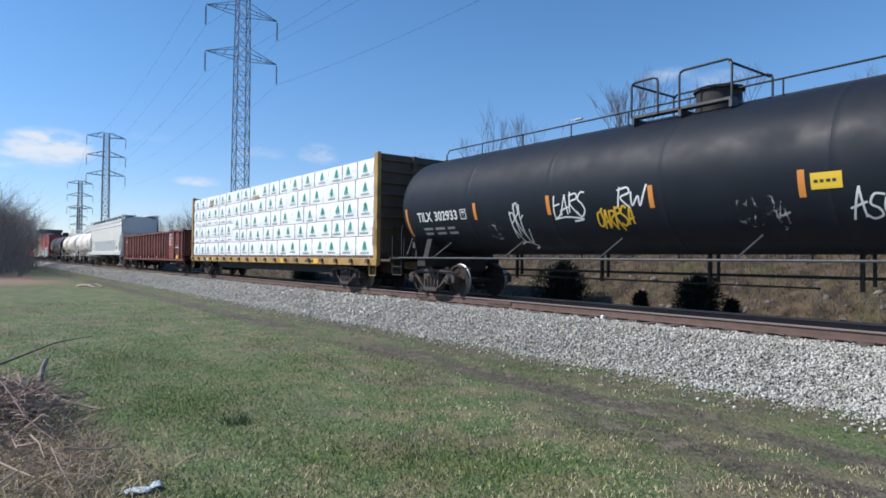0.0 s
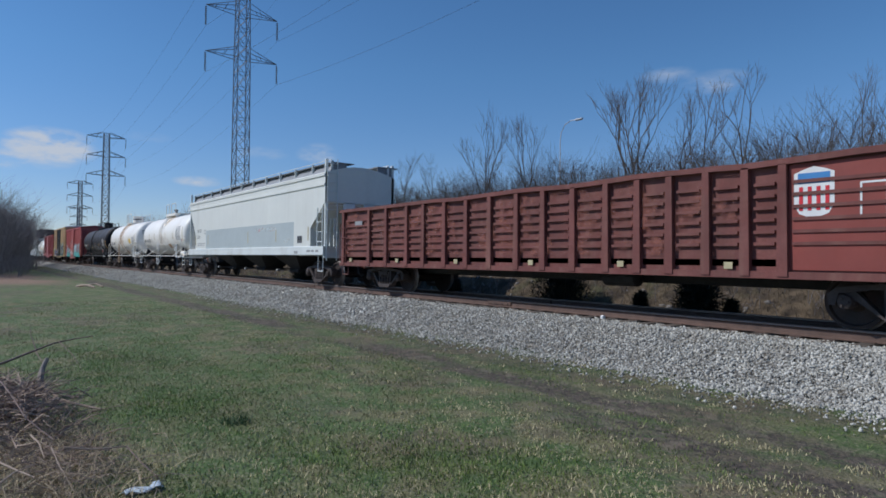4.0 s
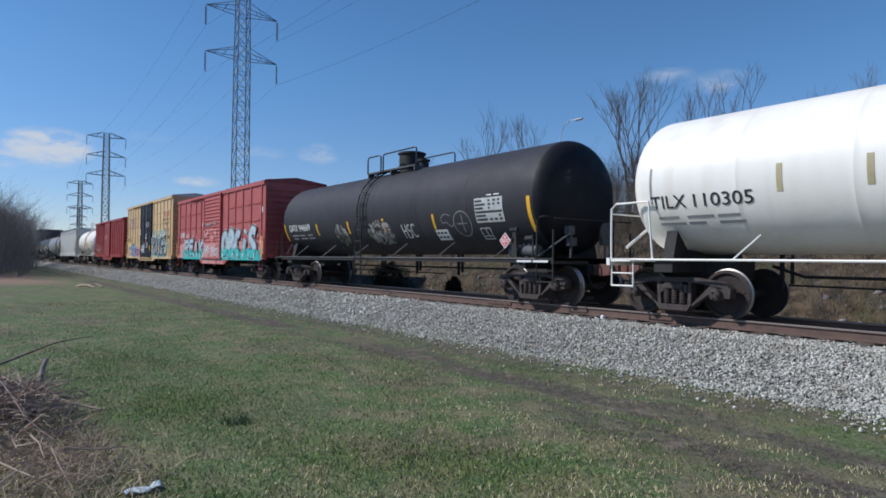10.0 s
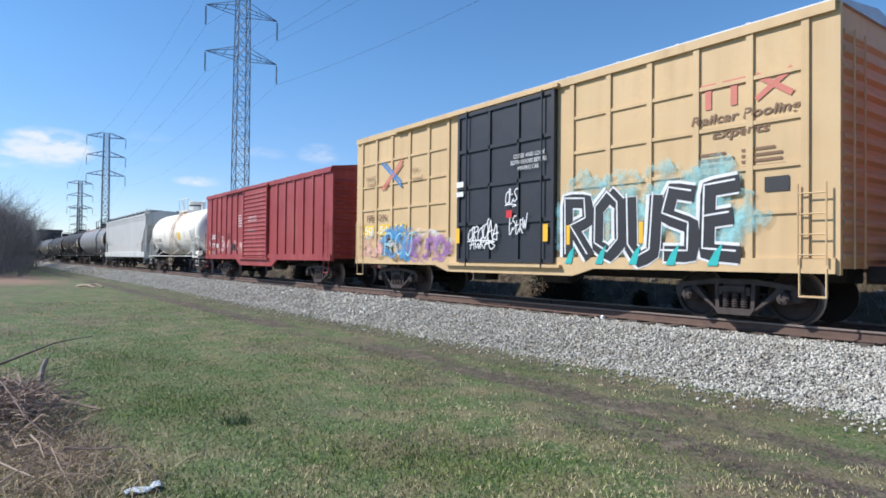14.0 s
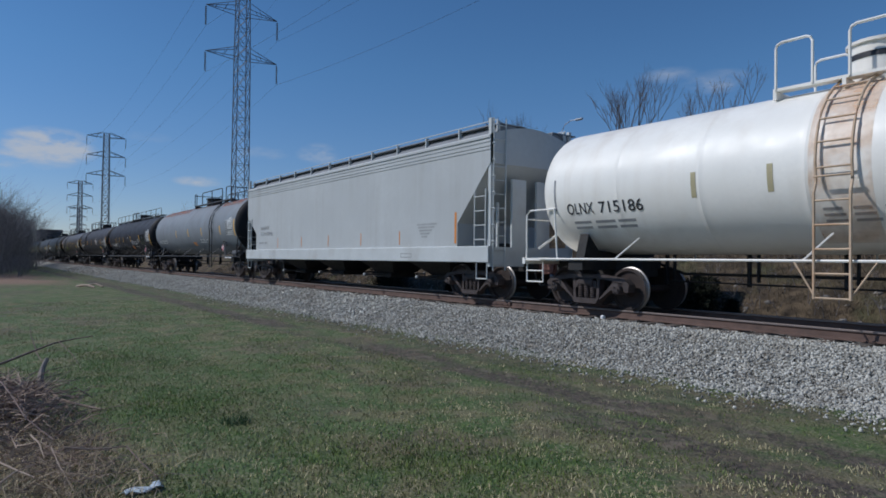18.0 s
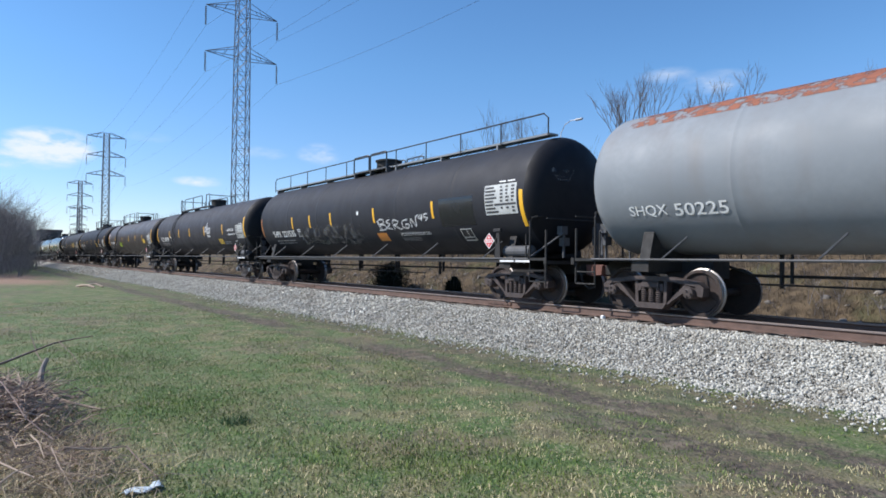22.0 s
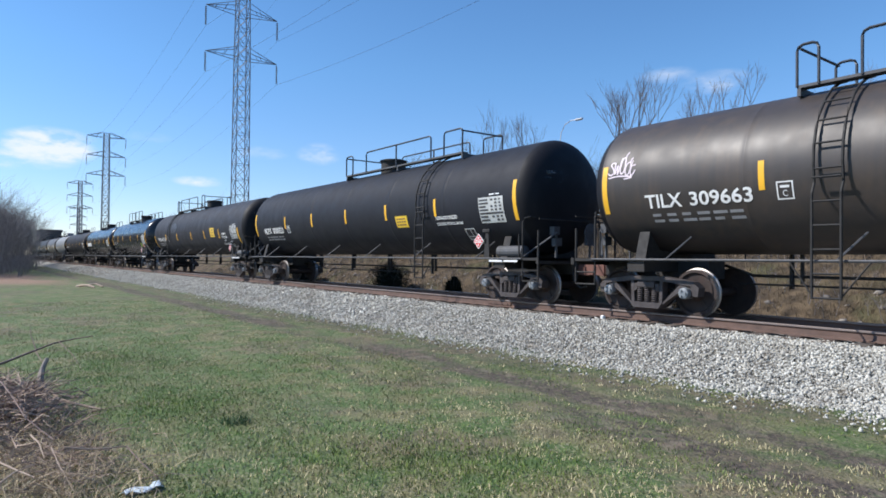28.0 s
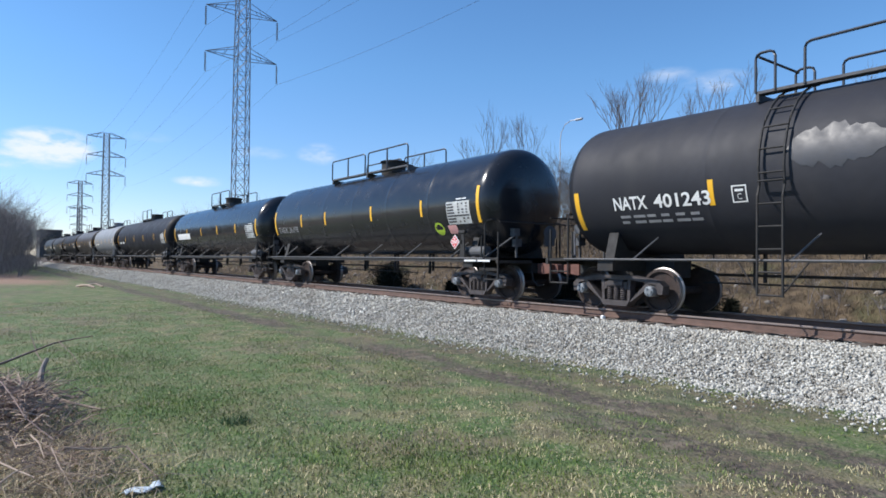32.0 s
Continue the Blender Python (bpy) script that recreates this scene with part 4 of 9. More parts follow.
def brush_pile():
    ob = thing("brush_pile", "heap of dead twigs, stalks and dry grass on the lawn", "brush pile", kind="stuff")
    r = random.Random(31)

    def lie(m, n, cx, cy, sx, sy, top, r0, r1, l0, l1, lift):
        for i in range(n):
            x, y = r.gauss(cx, sx), r.gauss(cy, sy)
            hump = max(0.0, 1 - ((x - cx) / (2.2 * sx)) ** 2 - ((y - cy) / (2.2 * sy)) ** 2)
            p = Vector((x, y, -0.73 + top * hump * r.random()))
            a, b, ln = r.uniform(0, math.tau), r.uniform(-0.12, lift), r.uniform(l0, l1)
            d = Vector((math.cos(a) * math.cos(b), math.sin(a) * math.cos(b), math.sin(b)))
            q = p + d * ln * 0.5 + Vector((r.uniform(-0.06, 0.06), r.uniform(-0.06, 0.06), r.uniform(-0.02, 0.06)))
            m.tube([p, q, p + d * ln + Vector((0, 0, r.uniform(-0.08, 0.04)))], r.uniform(r0, r1), 4, r1=0.0015)
    m = M()
    lie(m, 400, -8.3, -11.90, 0.75, 0.30, 0.44, 0.004, 0.011, 0.2, 0.6, 0.5)
    lie(m, 150, -6.3, -11.62, 0.6, 0.22, 0.10, 0.002, 0.006, 0.2, 0.6, 0.35)
    part("twigs", m, BRANCHDK, ob)
    m = M()
    lie(m, 420, -8.0, -11.86, 0.9, 0.32, 0.44, 0.003, 0.010, 0.2, 0.55, 0.6)
    lie(m, 34, -7.9, -11.85, 0.9, 0.30, 0.36, 0.008, 0.016, 0.3, 0.7, 0.4)
    lie(m, 260, -6.0, -11.55, 0.6, 0.24, 0.12, 0.0015, 0.004, 0.15, 0.45, 0.4)
    part("dry_stalks", m, BRANCHPALE, ob)
    for name, pts, rad, mt in (("stump", [(-8.9, -11.42, -0.66), (-9.2, -11.4, -0.66), (-9.35, -11.45, -0.52), (-9.5, -11.42, -0.40), (-9.6, -11.36, -0.28)], 0.05, BRANCHGREY),
                               ("stick", [(-8.46, -11.38, -0.58), (-8.25, -11.18, -0.63), (-8.05, -10.96, -0.68)], 0.022, BRANCHPALE),
                               ("log", [(-8.5, -12.0, -0.56), (-8.1, -11.75, -0.54), (-7.75, -11.55, -0.57)], 0.055, BRANCHDK),
                               ("root", [(-8.9, -11.6, -0.45), (-8.6, -11.4, -0.52), (-8.3, -11.25, -0.68)], 0.022, BRANCHPALE),
                               ("bent_stalk", [(-5.94, -11.54, -0.50), (-5.98, -11.32, -0.56), (-6.07, -11.05, -0.60)], 0.010, BRANCHPALE),
                               ("dark_stalk", [(-6.07, -11.05, -0.60), (-5.74, -11.0, -0.66), (-5.45, -10.93, -0.72)], 0.006, BRANCHDK),
                               ("pale_stick", [(-5.75, -12.05, -0.43), (-5.45, -11.88, -0.48), (-5.26, -11.78, -0.50)], 0.009, BRANCHPALE),
                               ("pale_stick", [(-5.05, -12.02, -0.46), (-5.25, -11.9, -0.44), (-5.42, -11.77, -0.45)], 0.008, BRANCHPALE),
                               ("pale_stick", [(-6.31, -11.74, -0.45), (-6.05, -11.7, -0.46), (-5.8, -11.68, -0.52)], 0.007, BRANCHPALE),
                               ("thin_stick", [(-5.98, -11.62, -0.49), (-5.6, -11.6, -0.54), (-5.24, -11.54, -0.64)], 0.004, BRANCHPALE),
                               ("arched_twig", [(-7.66, -11.91, -0.20), (-7.2, -11.83, -0.28), (-6.76, -11.75, -0.40), (-6.31, -11.57, -0.52)], 0.007, BRANCHDK),
                               ("leaning_twig", [(-8.78, -11.9, -0.35), (-8.0, -11.78, -0.42), (-7.19, -11.66, -0.55)], 0.012, BRANCHDK)):
        part(name, M().tube(pts, rad, 8, r1=rad * 0.55), mt, ob)
    # a long bare shoot reaching out of the heap
    sh = M()
    sh.tube([(-10.2, -12.3, -0.72), (-10.26, -11.84, -0.40), (-10.6, -11.5, -0.32), (-10.98, -11.17, -0.25), (-10.9, -10.9, -0.19), (-10.76, -10.68, -0.15)], 0.02, 6, r1=0.008)
    sh.tube([(-10.7, -11.4, -0.30), (-11.0, -11.45, -0.12), (-11.2, -11.45, 0.02)], 0.009, 4, r1=0.002)
    sh.tube([(-10.7, -11.42, -0.30), (-10.4, -11.35, -0.42), (-10.1, -11.25, -0.62)], 0.010, 4, r1=0.002)
    sh.tube([(-10.95, -11.1, -0.23), (-10.6, -10.95, -0.40), (-10.3, -10.85, -0.62)], 0.009, 4, r1=0.002)
    part("shoot", sh, BRANCHDK, ob, "long dark bare shoot")
    return ob


brush_pile()
blades("pile_straw", 4600, lambda g, n: np.array([(x, y, -0.74 + 0.05 * g.random()) for x, y in zip(g.normal(-6.2, 0.85, n), g.normal(-11.68, 0.30, n))]),
       0.04, 0.15, 0.006, DRYSTEM, 33, "dry matted straw round the twig heap", 1.4)

lit = M()
r_l = random.Random(6)
lv = []
for i in range(9):
    for j in range(5):
        lv.append((0.29 * (i / 8 - 0.5), 0.12 * (j / 4 - 0.5) + 0.02 * math.sin(i), 0.015 + 0.02 * r_l.random() + 0.015 * math.sin(i * 1.3 + j)))
lit.add(lv, [(i * 5 + j, i * 5 + j + 1, (i + 1) * 5 + j + 1, (i + 1) * 5 + j) for i in range(8) for j in range(4)])
lo = thing("plastic_litter", "crumpled pale blue plastic wrapper on the grass", "litter", data=lit.mesh("plastic_litter", LITTER, 60))
lo.location, lo.rotation_euler = (-5.26, -11.08, -0.75), (0.0, 0, 1.75)
sol = lo.modifiers.new("solid", "SOLIDIFY")
sol.thickness = 0.004

tw = thing("fallen_branch", "grey forked dead branch lying on the grass", "branch",
           data=M().tube([(-41.6, -7.3, -0.72), (-40.9, -7.1, -0.62), (-40.2, -6.9, -0.6), (-39.6, -6.7, -0.70)], 0.08, 6, r1=0.05)
           .tube([(-40.9, -7.1, -0.62), (-40.6, -6.5, -0.55), (-40.1, -6.2, -0.68)], 0.06, 6, r1=0.04).mesh("fallen_branch", BRANCHPALE))

# ---- woody plants ----


def grow(m, tips, p, d, length, rad, depth, r, spread, up=0.12):
    """A branch that forks; the last shoots go into tips."""
    pts = [p]
    for k in range(3):
        d = (d + Vector((r.uniform(-1, 1), r.uniform(-1, 1), r.uniform(-0.6, 1) + up * 3)) * 0.13).normalized()
        pts.append(pts[-1] + d * length / 3)
    (m if depth > 1 else tips).tube(pts, rad, 6 if depth > 2 else (4 if depth > 1 else 3), r1=rad * 0.62)
    if depth == 0:
        return
    for k in range(r.choice((2, 3, 3)) if depth > 1 else r.choice((3, 4))):
        a = r.uniform(0, math.tau)
        side = Vector((math.cos(a), math.sin(a), 0.1))
        nd = (d + side * r.uniform(spread * 0.6, spread * 1.3) + Vector((0, 0, up))).normalized()
        start = pts[-1] if k < 2 else pts[2]
        grow(m, tips, start, nd, length * r.uniform(0.62, 0.84), rad * 0.58, depth - 1, r, spread, up)


def tree(x, y, height, seed, depth=5, spread=0.5, stems=1, label="bare deciduous tree on the bank"):
    r = random.Random(seed)
    ob = thing("tree", label, "tree", "bare trees along the bank")
    ob.location = (x, y, ground_z(x, y) - 0.1)
    m, tips = M(), M()
    for k in range(stems):
        p = Vector((r.uniform(-0.3, 0.3) * (stems > 1), r.uniform(-0.3, 0.3) * (stems > 1), 0))
        grow(m, tips, p, Vector((r.uniform(-0.15, 0.15), r.uniform(-0.15, 0.15), 1)), height * 0.30, height * 0.0092, depth, r, spread)
    part("trunk", m, BARK, ob)
    part("crown", tips, TWIG, ob)
    return ob


# x, y, height, depth, spread, stems
TREES = ((-32.0, 15.0, 7.63, 0.42),
         (-34.0, 16.0, 6.51, 0.5),
         (-28.3, 15.5, 7.07, 0.45),
         (-22.2, 17.0, 8.93, 0.42),
         (-20.6, 16.0, 8.37, 0.5),
         (-17.6, 15.0, 5.95, 0.5),
         (-14.6, 15.5, 7.07, 0.5),
         (-10.0, 14.5, 5.21, 0.5),
         (-43.5, 16.5, 6.32, 0.5),
         (-46.0, 15.5, 5.21, 0.55),
         (-39.5, 16.5, 5.58, 0.5),
         (-52.0, 16.5, 5.02, 0.5),
         (-58.0, 17.0, 5.39, 0.5),
         (-64.0, 16.0, 4.65, 0.5),
         (-72.0, 17.0, 5.21, 0.5),
         (-5.5, 14.0, 5.58, 0.5),
         (-100.0, 16.0, 5.95, 0.55),
         (-106.0, 17.0, 6.51, 0.55),
         (-112.0, 15.0, 5.77, 0.5),
         (-19.0, 19.0, 7.81, 0.45))
for i, (x, y, h, sp) in enumerate(TREES):
    tree(x, y, h, 100 + i, 4 if x <= -50 or y >= 19 else 5, sp, 2 if x == -22.2 else 1)


def thicket(name, n, place, h0, h1, material, seed, label, fork=3):
    """A tangle of thin upright shoots as one mesh."""
    g = random.Random(seed)
    vs, fs = [], []

    def shoot(p, q, rad):
        k = len(vs)
        d = (q - p).normalized()
        s = d.cross(Vector((0.3, 1, 0.2))).normalized() * rad
        u = d.cross(s)
        for base, f in ((p, 1.0), (q, 0.35)):
            for c in ((1, 0), (-0.5, 0.87), (-0.5, -0.87)):
                vs.append(tuple(base + (s * c[0] + u * c[1]) * f))
        for j in range(3):
            j2 = (j + 1) % 3
            fs.append((k + j, k + j2, k + 3 + j2))
            fs.append((k + j, k + 3 + j2, k + 3 + j))

    for i in range(n):
        x, y = place(g)
        h = g.uniform(h0, h1)
        p = Vector((x, y, ground_z(x, y) - 0.05))
        q = p + Vector((g.uniform(-0.25, 0.25) * h, g.uniform(-0.25, 0.25) * h, h * 0.6))
        shoot(p, q, 0.010 + 0.004 * h)
        for k in range(fork):
            e = q + Vector((g.uniform(-0.3, 0.3) * h, g.uniform(-0.3, 0.3) * h, h * g.uniform(0.15, 0.5)))
            shoot(q, e, 0.005 + 0.0022 * h)
            for j in range(3):
                shoot(q.lerp(e, g.uniform(0.3, 0.9)), e + Vector((g.uniform(-0.25, 0.25) * h, g.uniform(-0.25, 0.25) * h, h * g.uniform(-0.1, 0.25))), 0.003 + 0.0012 * h)
    return thing(name, label, "brush", kind="stuff", data=big_mesh(name, np.array(vs), np.array(fs), material))


thicket("bank_brush", 2600, lambda g: (-(g.random() ** 1.3) * 95.0 + 4.0, g.uniform(9.5, 19.0)), 1.3, 3.6, TWIG, 41, "bare brown brush covering the bank")
thicket("bank_brambles", 1700, lambda g: (-(g.random() ** 1.1) * 34.0 - 1.0, 7.0 + 6.5 * g.random()), 0.7, 2.6, BRAMBLE, 48, "dense tan brambles and dead vines on the bank", 3)
thicket("bank_scrub", 600, lambda g: (-(g.random() ** 1.2) * 55.0 + 3.0, 4.7 + 6.0 * g.random() ** 1.5), 0.25, 0.8, BRUSHDK, 46, "low dark scrub and weeds on the bank", 4)
thicket("far_brush", 700, lambda g: (g.uniform(-260.0, -80.0), g.uniform(9.0, 22.0)), 2.0, 5.5, TWIG, 42, "bare brush far along the line")
thicket("dark_thicket", 950, lambda g: ((lambda t: (-62.0 - 62.0 * t + g.uniform(-3, 3), -11.5 + 7.0 * t + g.uniform(-5.5, 0.6)))(g.random())), 3.0, 7.6, BRUSHDK, 43, "dark leafless thicket beside the line", 5)
thicket("thicket_fringe", 260, lambda g: ((lambda t: (-60.0 - 55.0 * t, -9.6 + 6.0 * t + g.uniform(-1.6, 0.5)))(g.random())), 0.6, 2.0, BRUSHDK, 44, "low brown scrub at the foot of the thicket", 4)


def evergreen(x, y, w, h, seed):
    ob = thing("shrub", "low dark evergreen shrub at the foot of the bank", "shrub", "shrubs on the bank")
    ob.location = (x, y, ground_z(x, y) - 0.03)
    g = np.random.default_rng(seed)
    n = 11000
    # several clumps of differing height make an uneven outline
    k = g.integers(0, 15, n)
    ka, kr, kh = g.uniform(0, 2 * np.pi, 15), g.uniform(0.0, 0.40, 15) * w, g.uniform(0.68, 0.95, 15)
    kh = kh * (1.0 - 0.45 * kr / w)
    a, t = g.uniform(0, 2 * np.pi, n), g.uniform(0, 1, n) ** 0.95
    rr = w * 0.20 * np.sqrt(np.maximum(0.02, 1 - np.maximum(0.0, t * 1.5 - 0.5) ** 2)) * g.uniform(0.2, 1.15, n)
    c = np.stack([rr * np.cos(a) + (kr * np.cos(ka))[k], rr * np.sin(a) + (kr * np.sin(ka))[k] * 0.8, t * h * kh[k]], 1)
    e = c + g.normal(0, 0.06, (n, 3)) + np.stack([np.cos(a), np.sin(a), np.full(n, 0.8)], 1) * 0.06
    s = g.normal(0, 0.013, (n, 3))
    v = np.stack([c - s, c + s, e], 1).reshape(-1, 3)
    part("foliage", big_mesh("foliage", v, np.arange(n * 3).reshape(-1, 3), BUSHGRN), BUSHGRN, ob)
    m = M()
    for k in range(9):
        q = 2 * math.pi * k / 9
        m.tube([(0, 0, 0), (0.16 * w * math.cos(q), 0.16 * w * math.sin(q), h * 0.4), (0.34 * w * math.cos(q), 0.34 * w * math.sin(q), h * 0.75)], 0.018, 5, r1=0.006)
    part("stem", m, BARK, ob)


for i, (x, y, w, h) in enumerate(((-15.63, 4.9, 1.6, 1.56), (-10.41, 4.9, 1.035, 1.33), (-12.4, 4.9, 0.3375, 0.59), (-9.39, 4.9, 0.2625, 0.47), (-27.42, 4.9, 1.6, 1.35), (-37.92, 4.9, 1.6, 1.35), (-22.07, 4.9, 0.4875, 0.77))):
    near = (12.16 + 3.7) / (12.16 + y)
    top = 1.055 + (ground_z(x, y) + h - 1.055) * near
    evergreen(x * near, 3.7, w * near * 1.55, top + 0.74, 60 + i)


def rocks(g, n):
    x = -(g.uniform(0, 1, n) ** 1.3) * 45.0 + 1.0
    y = 4.4 + 1.8 * g.uniform(0, 1, n) ** 1.6
    return np.array([(p, q, ground_z(p, q)) for p, q in zip(x, y)])


stones("bank_rocks", 260, rocks, lambda g, n: g.uniform(0.03, 0.13, n), BANKROCK, 14, "pale broken rocks showing in the cut bank")

# ---- transmission line ----


def lattice(m, x, y, z0, z1, w0, w1, bays, rad):
    """A square lattice mast with crossed bracing."""
    def corner(t, i):
        w = (w0 + (w1 - w0) * t) / 2
        return Vector((x + (w, w, -w, -w)[i], y + (w, -w, -w, w)[i], z0 + (z1 - z0) * t))
    for i in range(4):
        m.tube([corner(0, i), corner(1, i)], rad, 4)
    for b in range(bays):
        t0, t1 = b / bays, (b + 1) / bays
        for i in range(4):
            j = (i + 1) % 4
            m.tube([corner(t0, i), corner(t1, j)], rad * 0.6, 3)
            m.tube([corner(t0, j), corner(t1, i)], rad * 0.6, 3)
            m.tube([corner(t1, i), corner(t1, j)], rad * 0.6, 3)


def tower(x, y, low, step, label, width=1.5, arm=3.65, rad=0.06, group="power line towers"):
    """A lattice tower with three pairs of arms; low is the height of the lowest arm."""
    zb = ground_z(x, y) - 0.2
    ob = thing("power_tower", label, "power tower", group)
    ob.location = (x, y, zb)
    top = low + 2 * step
    m = M()
    lattice(m, 0, 0, 0, low, width * 1.12, width, 12, rad)
    lattice(m, 0, 0, low, top + 1.0, width, width * 0.8, 7, rad)
    part("mast", m, TOWERGREY, ob)
    tips = []
    for k in range(3):
        z = low + k * step
        for sgn in (-1, 1):
            a = M()
            w = width / 2
            tip = Vector((0, sgn * (w + arm), z + 0.05))
            for xx in (-w, w):
                a.tube([(xx, sgn * w, z + 1.15), tip], rad * 0.7, 4)
                a.tube([(xx, sgn * w, z - 0.1), tip], rad * 0.7, 4)
                for q in (0.3, 0.6):
                    a.tube([Vector((xx, sgn * w, z + 1.15)).lerp(tip, q), Vector((xx, sgn * w, z - 0.1)).lerp(tip, q + 0.12)], rad * 0.45, 3)
            arm_ob = part("cross_arm", a, TOWERGREY, ob)
            ins = M()
            prof = []
            for q in range(10):
                prof += [(-0.2 - q * 0.23, 0.05), (-0.26 - q * 0.23, 0.15), (-0.33 - q * 0.23, 0.05)]
            ins.lathe(prof[::-1], 7, "z", (0, tip.y, tip.z))
            part("insulator_string", ins, INSUL, arm_ob)
            tips.append((sgn, k, Vector((x, y + tip.y, zb + z - 2.5))))
    return tips


T_LABEL = "grey steel lattice power tower with three pairs of cross arms"
t1 = tower(-76.6, 13.9, 22.4, 5.5, T_LABEL)
t2 = tower(-179.0, 14.6, 20.6, 4.8, T_LABEL, rad=0.085)
t3 = tower(-284.0, 21.4, 19.5, 4.8, T_LABEL, rad=0.12)
t4 = tower(-430.0, 38.0, 19.0, 4.8, T_LABEL, rad=0.17)
ahead = [(s, k, p + Vector((103.0, 0.5, 1.0))) for s, k, p in t1]
for a, b, rad in ((t1, ahead, 0.012), (t2, t1, 0.010), (t3, t2, 0.012)):
    for (sa, ka, pa), (sb, kb, pb) in zip(a, b):
        pts = [pa.lerp(pb, q / 24) - Vector((0, 0, 2.6 * 4 * (q / 24) * (1 - q / 24))) for q in range(25)]
        thing("power_line", "thin conductor slung between the power towers", "power line", "power line conductors", data=M().tube(pts, rad, 4).mesh("power_line", WIRE))

# ---- far things ----
lamp = thing("street_lamp", "tall grey street lamp with a curved arm behind the trees", "street lamp")
lamp.location = (-34.5, 25.0, ground_z(-34.5, 25.0) - 0.1)
part("pole", M().tube([(0, 0, 0), (0, 0, 6.6)], 0.07, 8, r1=0.035), LAMPGREY, lamp)
part("arm", M().tube([(0, 0, 6.5), (0.1, 0, 7.2), (0.5, 0, 7.75), (1.0, 0, 7.95), (1.7, 0, 7.95)], 0.032, 6), LAMPGREY, lamp)
part("lamp_head", M().cbox(1.6, 2.25, -0.13, 0.13, 7.86, 8.0, 0.04), LAMPGREY, lamp)

fb = thing("far_building", "dark flat-roofed building beyond the end of the line", "building")
fb.location = (-330.0, 15.0, ground_z(-330.0, 15.0) - 0.3)
part("wall", M().box(-9, 9, -4, 4, 0, 11.2), FARDARK, fb)
part("roof", M().box(-9.4, 9.4, -4.4, 4.4, 11.2, 12.2), FARDARK, fb)
for k in range(4):
    wi = part("window", M().box(9.0, 9.06, -3.4 + 1.8 * k, -2.2 + 1.8 * k, 7.5, 9.2), FARGLASS, fb)
thicket("horizon_trees", 420, lambda g: (g.uniform(-620.0, -330.0), g.uniform(-90.0, 60.0)), 5.0, 9.0, BRUSHDK, 47, "dark leafless woods on the horizon", 4)

# ---- running gear, shared by all cars ----


